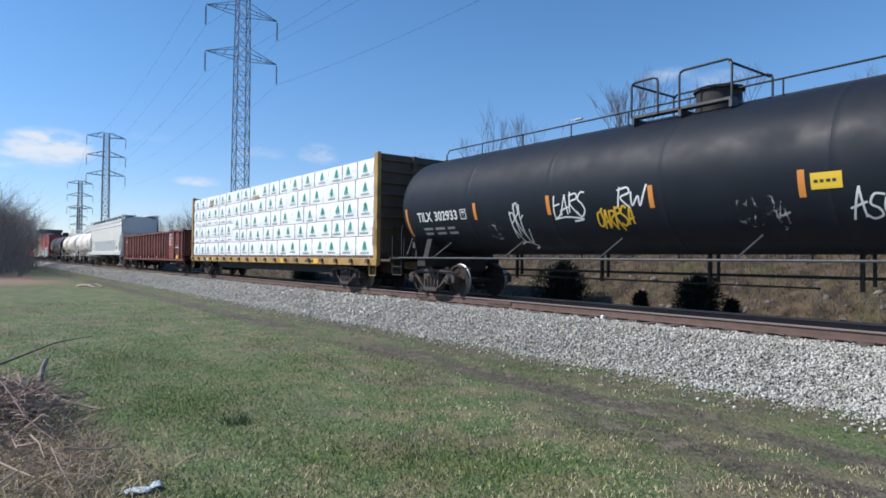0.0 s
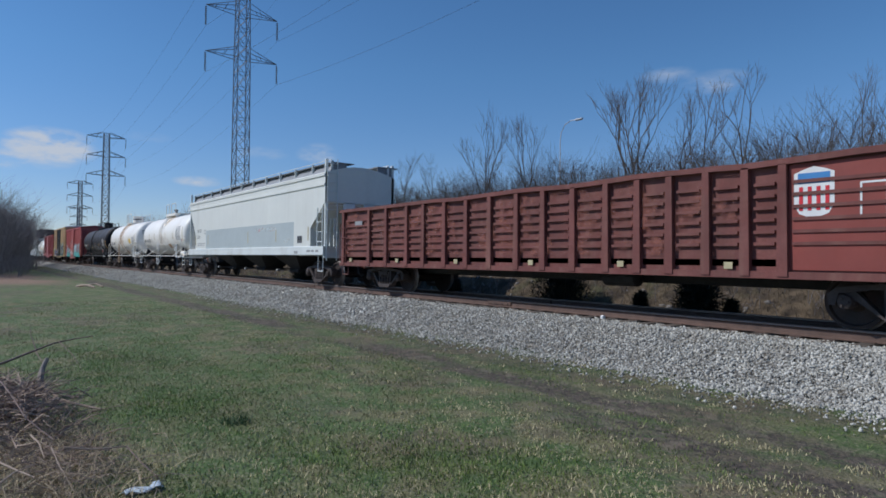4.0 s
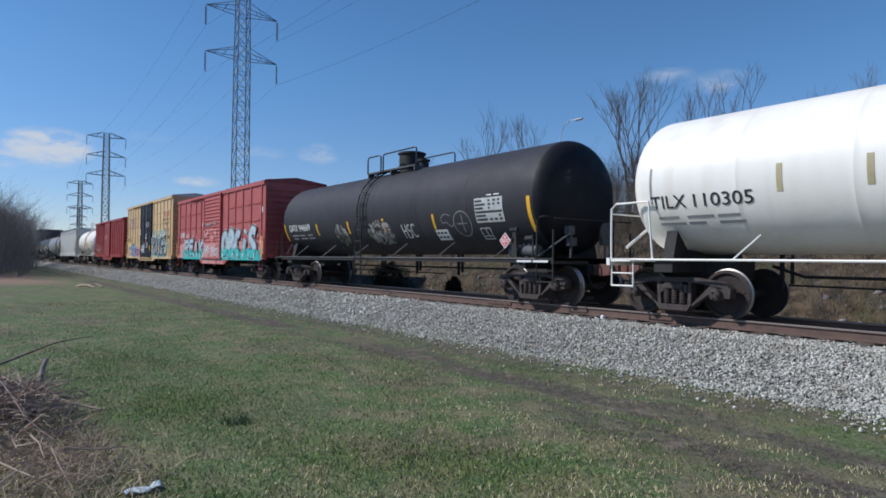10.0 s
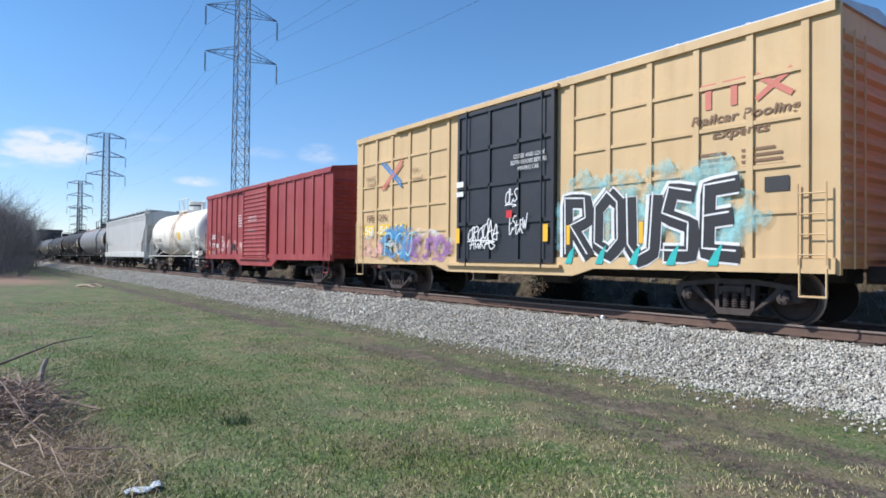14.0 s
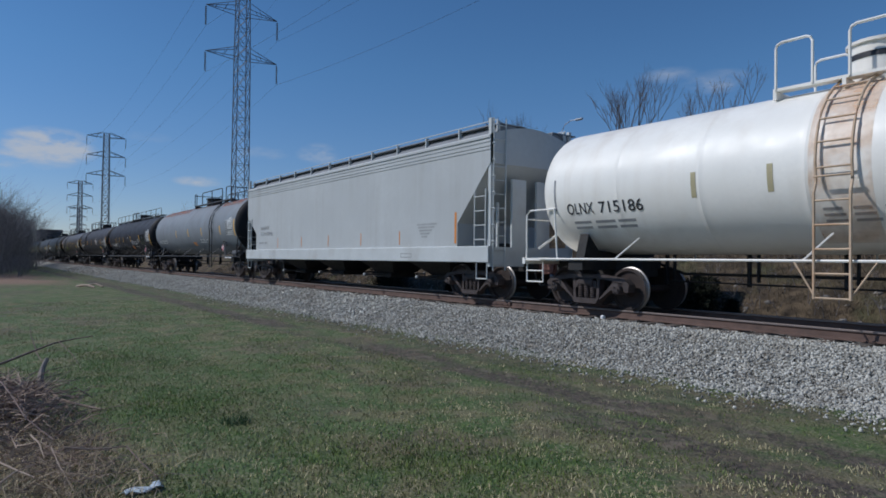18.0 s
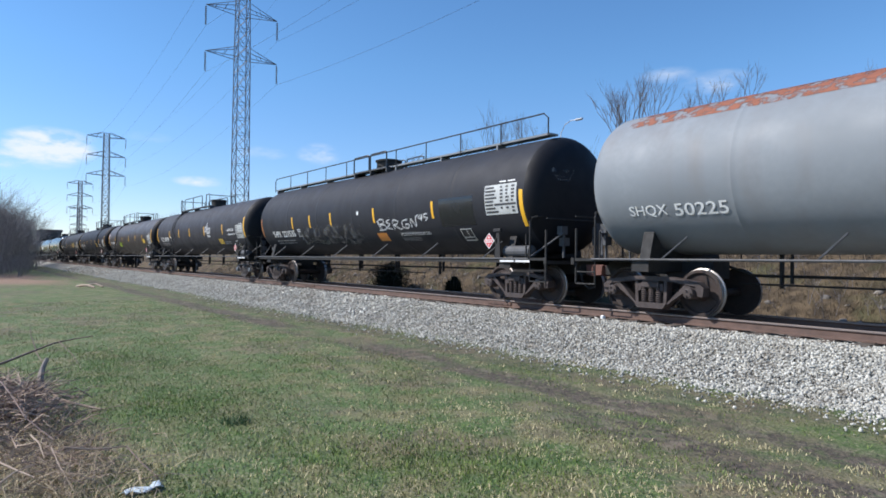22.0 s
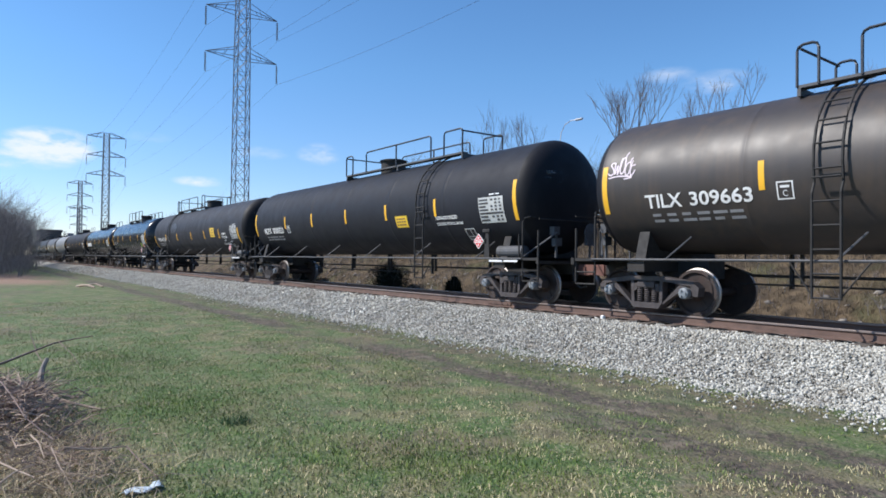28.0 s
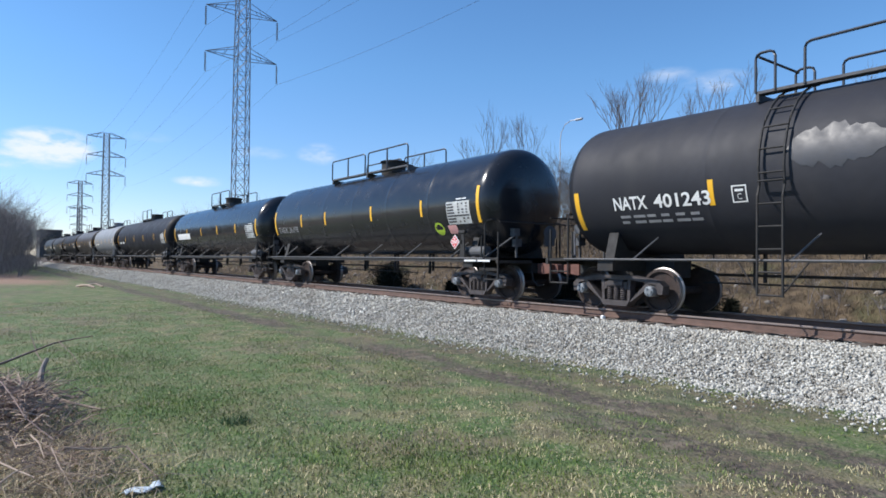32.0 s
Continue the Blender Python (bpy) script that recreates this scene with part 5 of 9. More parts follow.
def truck_meshes(steel):
    sf = M()
    # cast side frame: bowed top member with drooping ends, V struts down to the spring seat
    top = [(-1.15, 0.40), (-1.17, 0.57), (-1.04, 0.68), (-0.62, 0.735), (-0.40, 0.765), (0.40, 0.765), (0.62, 0.735), (1.04, 0.68), (1.17, 0.57), (1.15, 0.40),
           (1.05, 0.40), (1.00, 0.59), (0.55, 0.655), (0.30, 0.675), (-0.30, 0.675), (-0.55, 0.655), (-1.00, 0.59), (-1.05, 0.40)]
    n = len(top)
    half = n // 2
    for k in range(half - 1):
        sf.extrude_y([top[k], top[k + 1], top[n - 2 - k], top[n - 1 - k]], -0.11, 0.11)
    sf.extrude_y([(-0.38, 0.235), (0.38, 0.235), (0.30, 0.12), (-0.30, 0.12)], -0.13, 0.13)
    for s in (-1, 1):
        sf.extrude_y([(s * 0.25, 0.12), (s * 0.37, 0.20), (s * 0.90, 0.585), (s * 0.77, 0.63)], -0.09, 0.07)
        sf.extrude_y([(s * 0.31, 0.68), (s * 0.38, 0.68), (s * 0.36, 0.22), (s * 0.29, 0.22)], -0.09, 0.09)
        sf.extrude_y([(s * 0.76, 0.57), (s * 1.06, 0.57), (s * 1.02, 0.40), (s * 0.97, 0.37), (s * 0.82, 0.37), (s * 0.78, 0.40)], -0.08, 0.09)
    # bolster end and friction wedges seen in the middle window
    sf.cbox(-0.20, 0.20, -0.125, 0.05, 0.53, 0.655, 0.02)
    for s in (-1, 1):
        sf.extrude_y([(s * 0.20, 0.62), (s * 0.29, 0.62), (s * 0.29, 0.46), (s * 0.23, 0.48)], -0.10, 0.05)
    springs = M()
    prof = [(0.235, 0.05)]
    for q in range(7):
        prof += [(0.25 + q * 0.042, 0.052), (0.267 + q * 0.042, 0.074), (0.284 + q * 0.042, 0.052)]
    springs.lathe(prof, 10, "z")
    cap = M()
    cap.lathe([(-0.20, 0.06), (-0.185, 0.105), (-0.10, 0.115), (0.05, 0.115)], 12, "y")
    for k in range(3):
        a = 2 * math.pi * k / 3
        cap.lathe([(-0.225, 0.02), (-0.19, 0.02)], 6, "y", (0.06 * math.cos(a), 0, 0.06 * math.sin(a)))
    ws = M()
    for s in (-1, 1):
        y = s * 0.70
        ws.lathe([(y - s * 0.05, 0.10), (y - s * 0.055, 0.487), (y - s * 0.025, 0.487), (y - s * 0.012, 0.462), (y + s * 0.075, 0.455), (y + s * 0.078, 0.40), (y + s * 0.03, 0.37), (y + s * 0.01, 0.17), (y + s * 0.09, 0.12), (y + s * 0.09, 0.08)], 36, "y")
    ws.lathe([(-1.05, 0.08), (1.05, 0.08)], 10, "y")
    for s in (-1, 1):
        ws.box(-0.02, 0.02, s * 0.70 + s * 0.02 - 0.02, s * 0.70 + s * 0.02 + 0.02, 0.2, 0.36)
    bol = M().cbox(-0.19, 0.19, -1.1, 1.1, 0.50, 0.72, 0.03)
    bol.lathe([(0.72, 0.26), (0.80, 0.26)], 12, "z")
    for s in (-1, 1):
        bol.tube([(s * 0.42, -0.95, 0.36), (s * 0.42, 0.95, 0.36)], 0.05, 6)
        bol.box(s * 0.40 - 0.04, s * 0.40 + 0.04, -0.82, -0.62, 0.32, 0.52)
    out = {}
    for nm, m, mt, sm in (("side_frame", sf, steel, 30), ("spring", springs, steel, 40), ("bearing_cap", cap, CAPGREY if steel is STEEL2 else steel, 35), ("wheelset", ws, WHEELMAT, 35), ("truck", bol, UNDER, 35)):
        me = m.mesh(nm, mt, sm)
        fix_normals(me)
        if nm == "wheelset":
            me.materials.append(TREAD)
            for pl in me.polygons:
                mid = pl.center
                if math.hypot(mid.x, mid.z) > 0.447 and len(pl.vertices) == 4:
                    pl.material_index = 1
        out[nm] = me
    return out


TRUCK_OLD, TRUCK_NEW = truck_meshes(STEEL), truck_meshes(STEEL2)


def add_truck(car, x, meshes):
    t = part("truck", meshes["truck"], UNDER, car, "four-wheeled cast steel truck", at=(x, 0, 0))
    for s in (-1, 1):
        part("side_frame", meshes["side_frame"], STEEL, t, at=(0, s * 1.0, 0))
        if s < 0:
            for k in range(3):
                part("spring", meshes["spring"], STEEL, t, at=(-0.17 + 0.17 * k, s * 1.0 - 0.05, 0))
        for a in (-0.89, 0.89):
            c = part("bearing_cap", meshes["bearing_cap"], STEEL, t, at=(a, s * 1.0, 0.457))
            if s > 0:
                c.rotation_euler.z = math.pi
    for a in (-0.89, 0.89):
        w = part("wheelset", meshes["wheelset"], WHEELMAT, t, "rolling pair of steel wheels on an axle", at=(a, 0, 0.457))
        WHEELS.append((w, a))


cp = M().cbox(-0.55, 0.25, -0.09, 0.09, 0.72, 0.98, 0.02)
cp.extrude_y([(0.2, 0.70), (0.52, 0.74), (0.55, 0.96), (0.2, 1.0)], -0.17, 0.12)
cp.extrude_y([(0.5, 0.72), (0.66, 0.74), (0.66, 0.96), (0.5, 0.98)], -0.02, 0.16)
COUPLER = cp.mesh("coupler", COUPRUST)
fix_normals(COUPLER)
HOSE = M().tube([(0, 0, 0), (0.12, -0.05, -0.25), (0.3, -0.05, -0.38), (0.45, 0, -0.34)], 0.025, 6).mesh("air_hose", UNDER, 40)


def add_coupler(car, x, turn):
    c = part("coupler", COUPLER, COUPRUST, car, at=(x, 0, 0))
    h = part("air_hose", HOSE, UNDER, car, at=(x, -0.3 if not turn else 0.3, 0.78))
    if turn:
        c.rotation_euler.z = h.rotation_euler.z = math.pi


def new_car(name, label, category, centre, group="cars of the freight train"):
    car = thing(name, label, category, group)
    car.location = (centre, 0, 0)
    CARS.append((car, centre, 0.0, 0.0))
    return car


def ladder(x, y, z0, z1, w, n, r=0.016, lean=0.0):
    m = M()
    for s in (-1, 1):
        m.tube([(x + s * w / 2, y, z0), (x + s * w / 2, y + lean, z1)], r, 5)
    for k in range(n):
        q = (k + 0.5) / n
        m.tube([(x - w / 2, y + lean * q, z0 + (z1 - z0) * q), (x + w / 2, y + lean * q, z0 + (z1 - z0) * q)], r * 0.8, 5)
    return m


# ---- tank cars ----


def tank_car(sL, sR, R, body, label, trucks, bottom=1.22, plat=None, rail=None, lad=None, marks=(), style="lpg", fittings=None, ends=None, steel=None, name="tank_car", domed=0.62, housing=None, spans=None, hh=None, pipes=True, rusty=None, cap=None):
    """sL, sR: where the straight shell ends; plat: the platform's stretch; rail: the top handrail's stretch."""
    c = (sL + sR) / 2
    zc = bottom + R
    car = new_car(name, label, "tank car", c)
    x0, x1 = sL - c, sR - c
    fit = fittings or body
    steel = steel or TRUCK_OLD
    # shell with elliptical heads and weld seams
    dome = domed
    prof = []
    knuckle = [(math.cos(q) ** 0.82, math.sin(q) ** 0.82) for q in [math.pi / 2 * k / 14 for k in range(15)]]
    for along, out in knuckle:
        prof.append((x0 - dome * max(0.0, along), max(0.02, R * out)))
    n_ring = 6
    prof.append((x0 + 0.12, R))
    for k in range(1, n_ring):
        xs = x0 + (x1 - x0) * k / n_ring
        prof += [(xs - 0.12, R), (xs - 0.018, R), (xs - 0.008, R + 0.003), (xs + 0.008, R + 0.003), (xs + 0.018, R), (xs + 0.12, R)]
    prof.append((x1 - 0.12, R))
    for along, out in knuckle[::-1]:
        prof.append((x1 + dome * max(0.0, along), max(0.02, R * out)))
    me = M().lathe(prof, 64, "x", (0, 0, zc)).mesh("tank_shell", body, 40)
    fix_normals(me)
    # shade on the heads is painted by darker faces; grey shells only at +x
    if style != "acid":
        me.materials.append(HEADSHADE if body is not GLOSSBLACK else GLOSSBLACK)
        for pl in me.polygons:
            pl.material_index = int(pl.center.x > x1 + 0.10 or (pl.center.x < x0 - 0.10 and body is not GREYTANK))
    part("tank_shell", me, body, car)
    # stub sills, bolsters and side running rails
    for s, tx in ((-1, trucks[0] - c), (1, trucks[1] - c)):
        end = (x0 if s < 0 else x1) + s * (dome + 0.25)
        lo, hi = sorted((tx - s * 0.9, end))
        ss = M().cbox(lo, hi, -0.30, 0.30, 0.72, 1.10, 0.03)
        ss.box(min(tx - 0.2, tx + 0.2), max(tx - 0.2, tx + 0.2), -1.45, 1.45, 0.86, 1.12)
        ss.extrude_x([(-1.3, 1.12), (1.3, 1.12), (1.15, 1.12 + 0.55), (0.8, 1.3), (0, bottom + 0.02), (-0.8, 1.3), (-1.15, 1.12 + 0.55)], tx - 0.12, tx + 0.12)
        part("stub_sill", ss, UNDER, car)
        pl = M().box(min(end, end - s * 1.15), max(end, end - s * 1.15), -1.48, 1.48, 1.06, 1.12)
        pl.box(min(end, end - s * 0.08), max(end, end - s * 0.08), -1.5, 1.5, 0.98, 1.13)
        part("end_platform", pl, fit if style != "lpg" else UNDER, car)
        eh = M()
        ex = end - s * 0.06
        for sy in (-1, 1):
            yy = sy * 1.42
            if style == "acid":
                eh.tube([(ex, yy, 1.1), (ex, yy, 2.15), (ex - s * 0.12, yy, 2.25), (ex - s * 0.9, yy, 2.25)], 0.022, 6)
                eh.tube([(ex - s * 0.9, yy, 2.25), (ex - s * 1.0, yy, 1.1)], 0.022, 6)
            else:
                eh.tube([(ex - s * 0.55, yy, 1.1), (ex - s * 0.55, yy, 2.0), (ex - s * 0.52, yy * 0.97, 2.09), (ex - s * 0.45, yy * 0.9, 2.12), (ex - s * 0.35, 0.0, 2.12)], 0.024, 6)
                eh.tube([(ex - s * 0.68, yy, 1.1), (ex - s * 0.68, yy, 1.7)], 0.022, 6)
                eh.tube([(ex - s * 0.02, yy, 0.6), (ex - s * 0.02, yy, 1.78)], 0.028, 6)
            # hanging step
            for dx in (0.02, 0.55):
                eh.tube([(ex - s * dx, yy, 1.06), (ex - s * dx, yy, 0.55)], 0.018, 5)
            eh.tube([(ex - s * 0.02, yy, 0.56), (ex - s * 0.55, yy, 0.56)], 0.02, 5)
            eh.tube([(ex - s * 0.02, yy, 0.82), (ex - s * 0.55, yy, 0.82)], 0.016, 5)
        eh.tube([(ex, -1.42, 2.05), (ex, 1.42, 2.05)], 0.018, 6)
        part_each("end_handrail", eh, fit, car)
        br = M()
        br.box(min(ex, ex - s * 0.1), max(ex, ex - s * 0.1), 0.3, 0.62, 1.45, 1.85)
        br.tube([(ex - s * 0.05, 0.45, 1.13), (ex - s * 0.05, 0.45, 1.5)], 0.03, 6)
        if style == "acid":
            if s > 0:
                br.lathe([(-0.5, 0.02), (-0.46, 0.15), (0.46, 0.15), (0.5, 0.02)], 14, "x", (ex - 0.95, -1.2, 1.28))
            br.tube([(ex - s * 0.3, -1.3, 1.35), (ex - s * 0.3, -0.5, 1.8), (ex - s * 0.2, 0.3, 1.75)], 0.03, 6)
        else:
            if s > 0:
                br.lathe([(-0.5, 0.02), (-0.46, 0.15), (0.46, 0.15), (0.5, 0.02)], 14, "x", (ex - 1.15, -1.2, 1.28))
            br.box(min(ex - s * 0.12, ex - s * 0.26), max(ex - s * 0.12, ex - s * 0.26), -0.72, -0.5, 1.42, 1.62)
            br.box(min(ex - s * 0.14, ex - s * 0.30), max(ex - s * 0.14, ex - s * 0.30), -0.75, -0.55, 1.70, 1.90)
            br.tube([(ex - s * 0.2, -0.62, 1.12), (ex - s * 0.2, -0.62, 1.75)], 0.035, 6)
            br.tube([(ex - s * 0.65, -1.3, 1.15), (ex - s * 0.1, -0.7, 1.75)], 0.026, 6)
            br.lathe([(-0.02, 0.02), (0.0, 0.24), (0.02, 0.24), (0.04, 0.02)], 14, "x", (ex - s * 0.02, 0.45, 1.78))
        part_each("brake_gear", br, fit if style == "acid" else ENDGREY, car)
        add_coupler(car, end, s < 0)
    ro = M()
    for sy in (-1, 1):
        ro.tube([(x0 - 0.3, sy * 1.5, 1.10), (x1 + 0.3, sy * 1.5, 1.10)], 0.024, 6)
        n = 3 if style == "acid" else 6
        for k in range(n):
            xx = x0 + (x1 - x0) * (k + 0.5) / n
            ro.tube([(xx, sy * 1.5, 1.10), (xx + 0.26, sy * 1.02, 1.55)], 0.02, 5)
    part_each("running_rail", ro, fit if style == "acid" else ENDGREY, car)
    if style == "lpg":
        sk = M().box(x0 - 0.2, x1 + 0.2, -1.49, -1.44, 1.0, 1.075)
        part("side_skirt", sk, UNDER, car)
    if pipes:
        L = x1 - x0
        pp = M().tube([(x0 + 1.6, 0.5, 1.0), (x0 + 2.2, 0.5, 0.80), (x1 - 2.2, 0.5, 0.80), (x1 - 1.6, 0.5, 1.0)], 0.034, 6)
        part("brake_pipe", pp, UNDER, car)
        rd = M().tube([(x0 + 2.0, 0.3, 0.64), (x0 + L * 0.62, 0.3, 0.60)], 0.02, 5)
        part("brake_rod", rd, UNDER, car)
        for q in (0.17, 0.34, 0.5, 0.66, 0.83):
            hx = x0 + L * q
            hg = M().box(hx - 0.13, hx - 0.07, 0.42, 0.5, 0.56, bottom + 0.08)
            hg.box(hx + 0.07, hx + 0.11, 0.42, 0.5, 0.66, bottom + 0.08)
            part("pipe_hanger", hg, UNDER, car)
    # platform with railings on top
    if plat:
        a, b = plat[0] - c, plat[1] - c
        zt = zc + R
        pw = 0.78
        g = M()
        g.box(a, b, -pw, -pw + 0.22, zt - 0.02, zt + 0.03)
        g.box(a, b, pw - 0.22, pw, zt - 0.02, zt + 0.03)
        for q in (a, (a + b) / 2, b - 0.06):
            g.box(q, q + 0.06, -pw, pw, zt - 0.16, zt - 0.02)
        part("platform", g, fit if style == "acid" else ENDGREY, car)
        hr = M()
        rise = hh or (0.72 if style != "acid" else 0.83)
        where = spans or ((a + c, a + c + (b - a) * 0.48), (a + c + (b - a) * 0.52, b + c))
        for sy in (-1, 1):
            y = sy * pw
            for i, (p, q) in enumerate(where):
                p, q = p - c, q - c
                hr.tube([(p, y, zt), (p, y, zt + rise - 0.1), (p + 0.03, y, zt + rise - 0.03), (p + 0.1, y, zt + rise), (q - 0.1, y, zt + rise), (q - 0.03, y, zt + rise - 0.03), (q, y, zt + rise - 0.1), (q, y, zt)], 0.026, 6)
                if style != "acid":
                    for k in range(1, round((q - p) / 1.7)):
                        xx = p + (q - p) * k / round((q - p) / 1.7)
                        hr.tube([(xx, y, zt), (xx, y, zt + rise)], 0.028, 5)
        if style == "offset":
            # rails across both ends of the deck
            for xx in (a + 0.05, b - 0.05):
                hr.tube([(xx, -pw, zt + rise - 0.06), (xx, pw, zt + rise - 0.06)], 0.024, 6)
        part_each("platform_railing", hr, RAILBLUE if style != "acid" else fit, car)
        mid = housing - c if housing else (a + b) / 2
        d = M()
        rr = 0.44 if style != "acid" else 0.46
        hcap = cap or (0.42 if style != "acid" else 0.64)
        d.lathe([(zt - 0.15, rr), (zt + hcap - 0.06, rr), (zt + hcap - 0.05, rr + 0.05), (zt + hcap, rr + 0.05), (zt + hcap + 0.03, rr * 0.9), (zt + hcap + 0.05, 0.05)], 24, "z", (mid, 0, 0))
        part("valve_housing", d, fit, car, smooth=35)
        if style == "acid" and hcap > 0.3:
            d2 = M().lathe([(zt + 0.34, rr + 0.012), (zt + 0.43, rr + 0.012)], 24, "z", (mid, 0, 0))
            part("housing_band", d2, LETTERDK, car)
            v = M().lathe([(zt, 0.1), (zt + 0.5, 0.1), (zt + 0.55, 0.04)], 10, "z", (mid + 0.75, 0.2, 0))
            part("valve", v, fit, car)
    if rail:
        a, b = rail[0] - c, rail[1] - c
        zt = zc + R
        wy = -0.62 if rail[2] else -0.1
        w = M().box(a, b, wy, wy + 0.32, zt + 0.0, zt + 0.05)
        for k in range(int((b - a) / 2.6) + 1):
            xx = a + 0.1 + k * 2.6
            if xx < b:
                w.box(xx, xx + 0.06, wy, wy + 0.32, zt - 0.16, zt)
        part("running_board", w, GREYTANK if rail[2] else fit, car)
        hr = M()
        rh = rail[3]
        ry = rail[4] if len(rail) > 4 else -0.66
        hr.tube([(a, ry, zt - 0.05), (a, ry, zt + rh - 0.13), (a + 0.15, ry, zt + rh), (b - 0.15, ry, zt + rh), (b, ry, zt + rh - 0.13), (b, ry, zt - 0.05)], 0.02, 6)
        for k in range(1, max(2, round((b - a) / 1.75))):
            xx = a + (b - a) * k / max(2, round((b - a) / 1.75))
            hr.tube([(xx, ry, zt - 0.05), (xx, ry, zt + rh)], 0.018, 5)
        part("top_railing", hr, fit, car)
    if lad:
        lx = lad - c
        m = M()
        lw = 0.26 if style == "acid" else 0.21
        for s in (-1, 1):
            arc = []
            for k in range(9):
                a = math.radians(80 - 92 * k / 8)
                arc.append((lx + s * lw, -(R + 0.09) * math.cos(a), zc + (R + 0.09) * math.sin(a)))
            arc += [(lx + s * lw, -1.58, zc - 0.5), (lx + s * lw, -1.58, 0.5)]
            m.tube(arc, 0.024, 6)
        for k in range(12):
            if k < 6:
                a = math.radians(72 - 76 * k / 5)
                y, z = -(R + 0.09) * math.cos(a), zc + (R + 0.09) * math.sin(a)
            else:
                y, z = -1.58, zc - 0.25 - (k - 6) * (zc - 0.25 - 0.52) / 5
            m.tube([(lx - lw, y, z), (lx + lw, y, z)], 0.018, 5)
        for s in (-1, 1):
            m.tube([(lx + s * lw, -1.56, 0.55), (lx + s * 0.6, -1.5, 1.1)], 0.014, 5)
        part("side_ladder", m, rusty or fit, car)
    hp = M()
    for z, tall, wide in ((zc + 0.50, 0.085, 0.72), (zc + 0.38, 0.04, 0.60), (zc + 0.29, 0.04, 0.52)):
        k0 = len(hp.v)
        for k in range(9):
            yy = -0.95 + wide * k / 8
            for zz in (z, z + tall):
                hp.v.append((x1 + dome * max(0.0, 1 - (math.hypot(yy, zz - zc) / R) ** (2 / 0.82)) ** 0.41 + 0.014, yy, zz))
        hp.f += [(k0 + 2 * k, k0 + 2 * k + 2, k0 + 2 * k + 3, k0 + 2 * k + 1) for k in range(8)]
    part_each("head_stencil", hp, LETTERGREY if style == "acid" else MISTDIM, car)
    add_truck(car, trucks[0] - c, steel)
    add_truck(car, trucks[1] - c, steel)
    side = Side(car, c, R, zc)
    return car, side


def stripes(side, places, z0, z1, material, w=0.11):
    for s in places:
        side.patch(s - w / 2, s + w / 2, z0, z1, material, "reflector_stripe")


def data_panel(side, s0, s1, z0, z1, seed=1, ink=LETTER, lines=7, plate=None):
    """A stencilled table: a pale plate ruled into rows, with one broad and three narrow columns of print."""
    if ink is LETTER:
        plate, ink = TABLEWHITE, TABLEINK
    if plate:
        side.patch(s0 - 0.03, s1 + 0.03, z0 - 0.03, z1 + 0.03, plate, "data_plate", off=0.003)
    r = random.Random(seed)
    m = M()
    w, h = s1 - s0, (z1 - z0) / lines
    for k in range(lines):
        a, b = z0 + h * (k + 0.22), z0 + h * (k + 0.78)
        side.patch(s0, s0 + w * r.uniform(0.26, 0.42), a, b, ink, off=0.008, rows=1, m=m)
        if k in (2,):
            side.patch(s0 + w * 0.30, s1, a, b, ink, off=0.008, rows=1, m=m)
            continue
        for q in (0.50, 0.68, 0.86):
            if r.random() < 0.85:
                side.patch(s0 + w * q, s0 + w * (q + r.uniform(0.06, 0.11)), a, b, ink, off=0.008, rows=1, m=m)
    ob = new("data_panel", m.mesh("data_panel", ink))
    ob.parent = side.car
    side.bars(s0 + w * 0.45, s1, z1 + 0.06, z1 + 0.13, 1, LETTER if plate is TABLEWHITE else LETTERGREY, "panel_heading", off=0.007, seed=seed + 1, words=2)


def card_box(side, s0, s1, z0, z1, frame_mat):
    """A black card holder in a painted frame, with a divider and a foot strip."""
    side.patch(s0 + 0.02, s1 - 0.02, z0 + 0.02, z1 - 0.02, SPRAYK, "card_holder", off=0.004)
    side.outline(s0, s1, z0, z1, frame_mat, t=0.022, off=0.008)
    mid = s0 + (s1 - s0) * 0.56
    side.patch(mid - 0.01, mid + 0.01, z0 + (z1 - z0) * 0.3, z1 - 0.03, frame_mat, "card_divider", off=0.008)
    side.patch(s0 + 0.03, s1 - 0.03, z0 + (z1 - z0) * 0.26, z0 + (z1 - z0) * 0.32, frame_mat, "card_divider", off=0.0085)


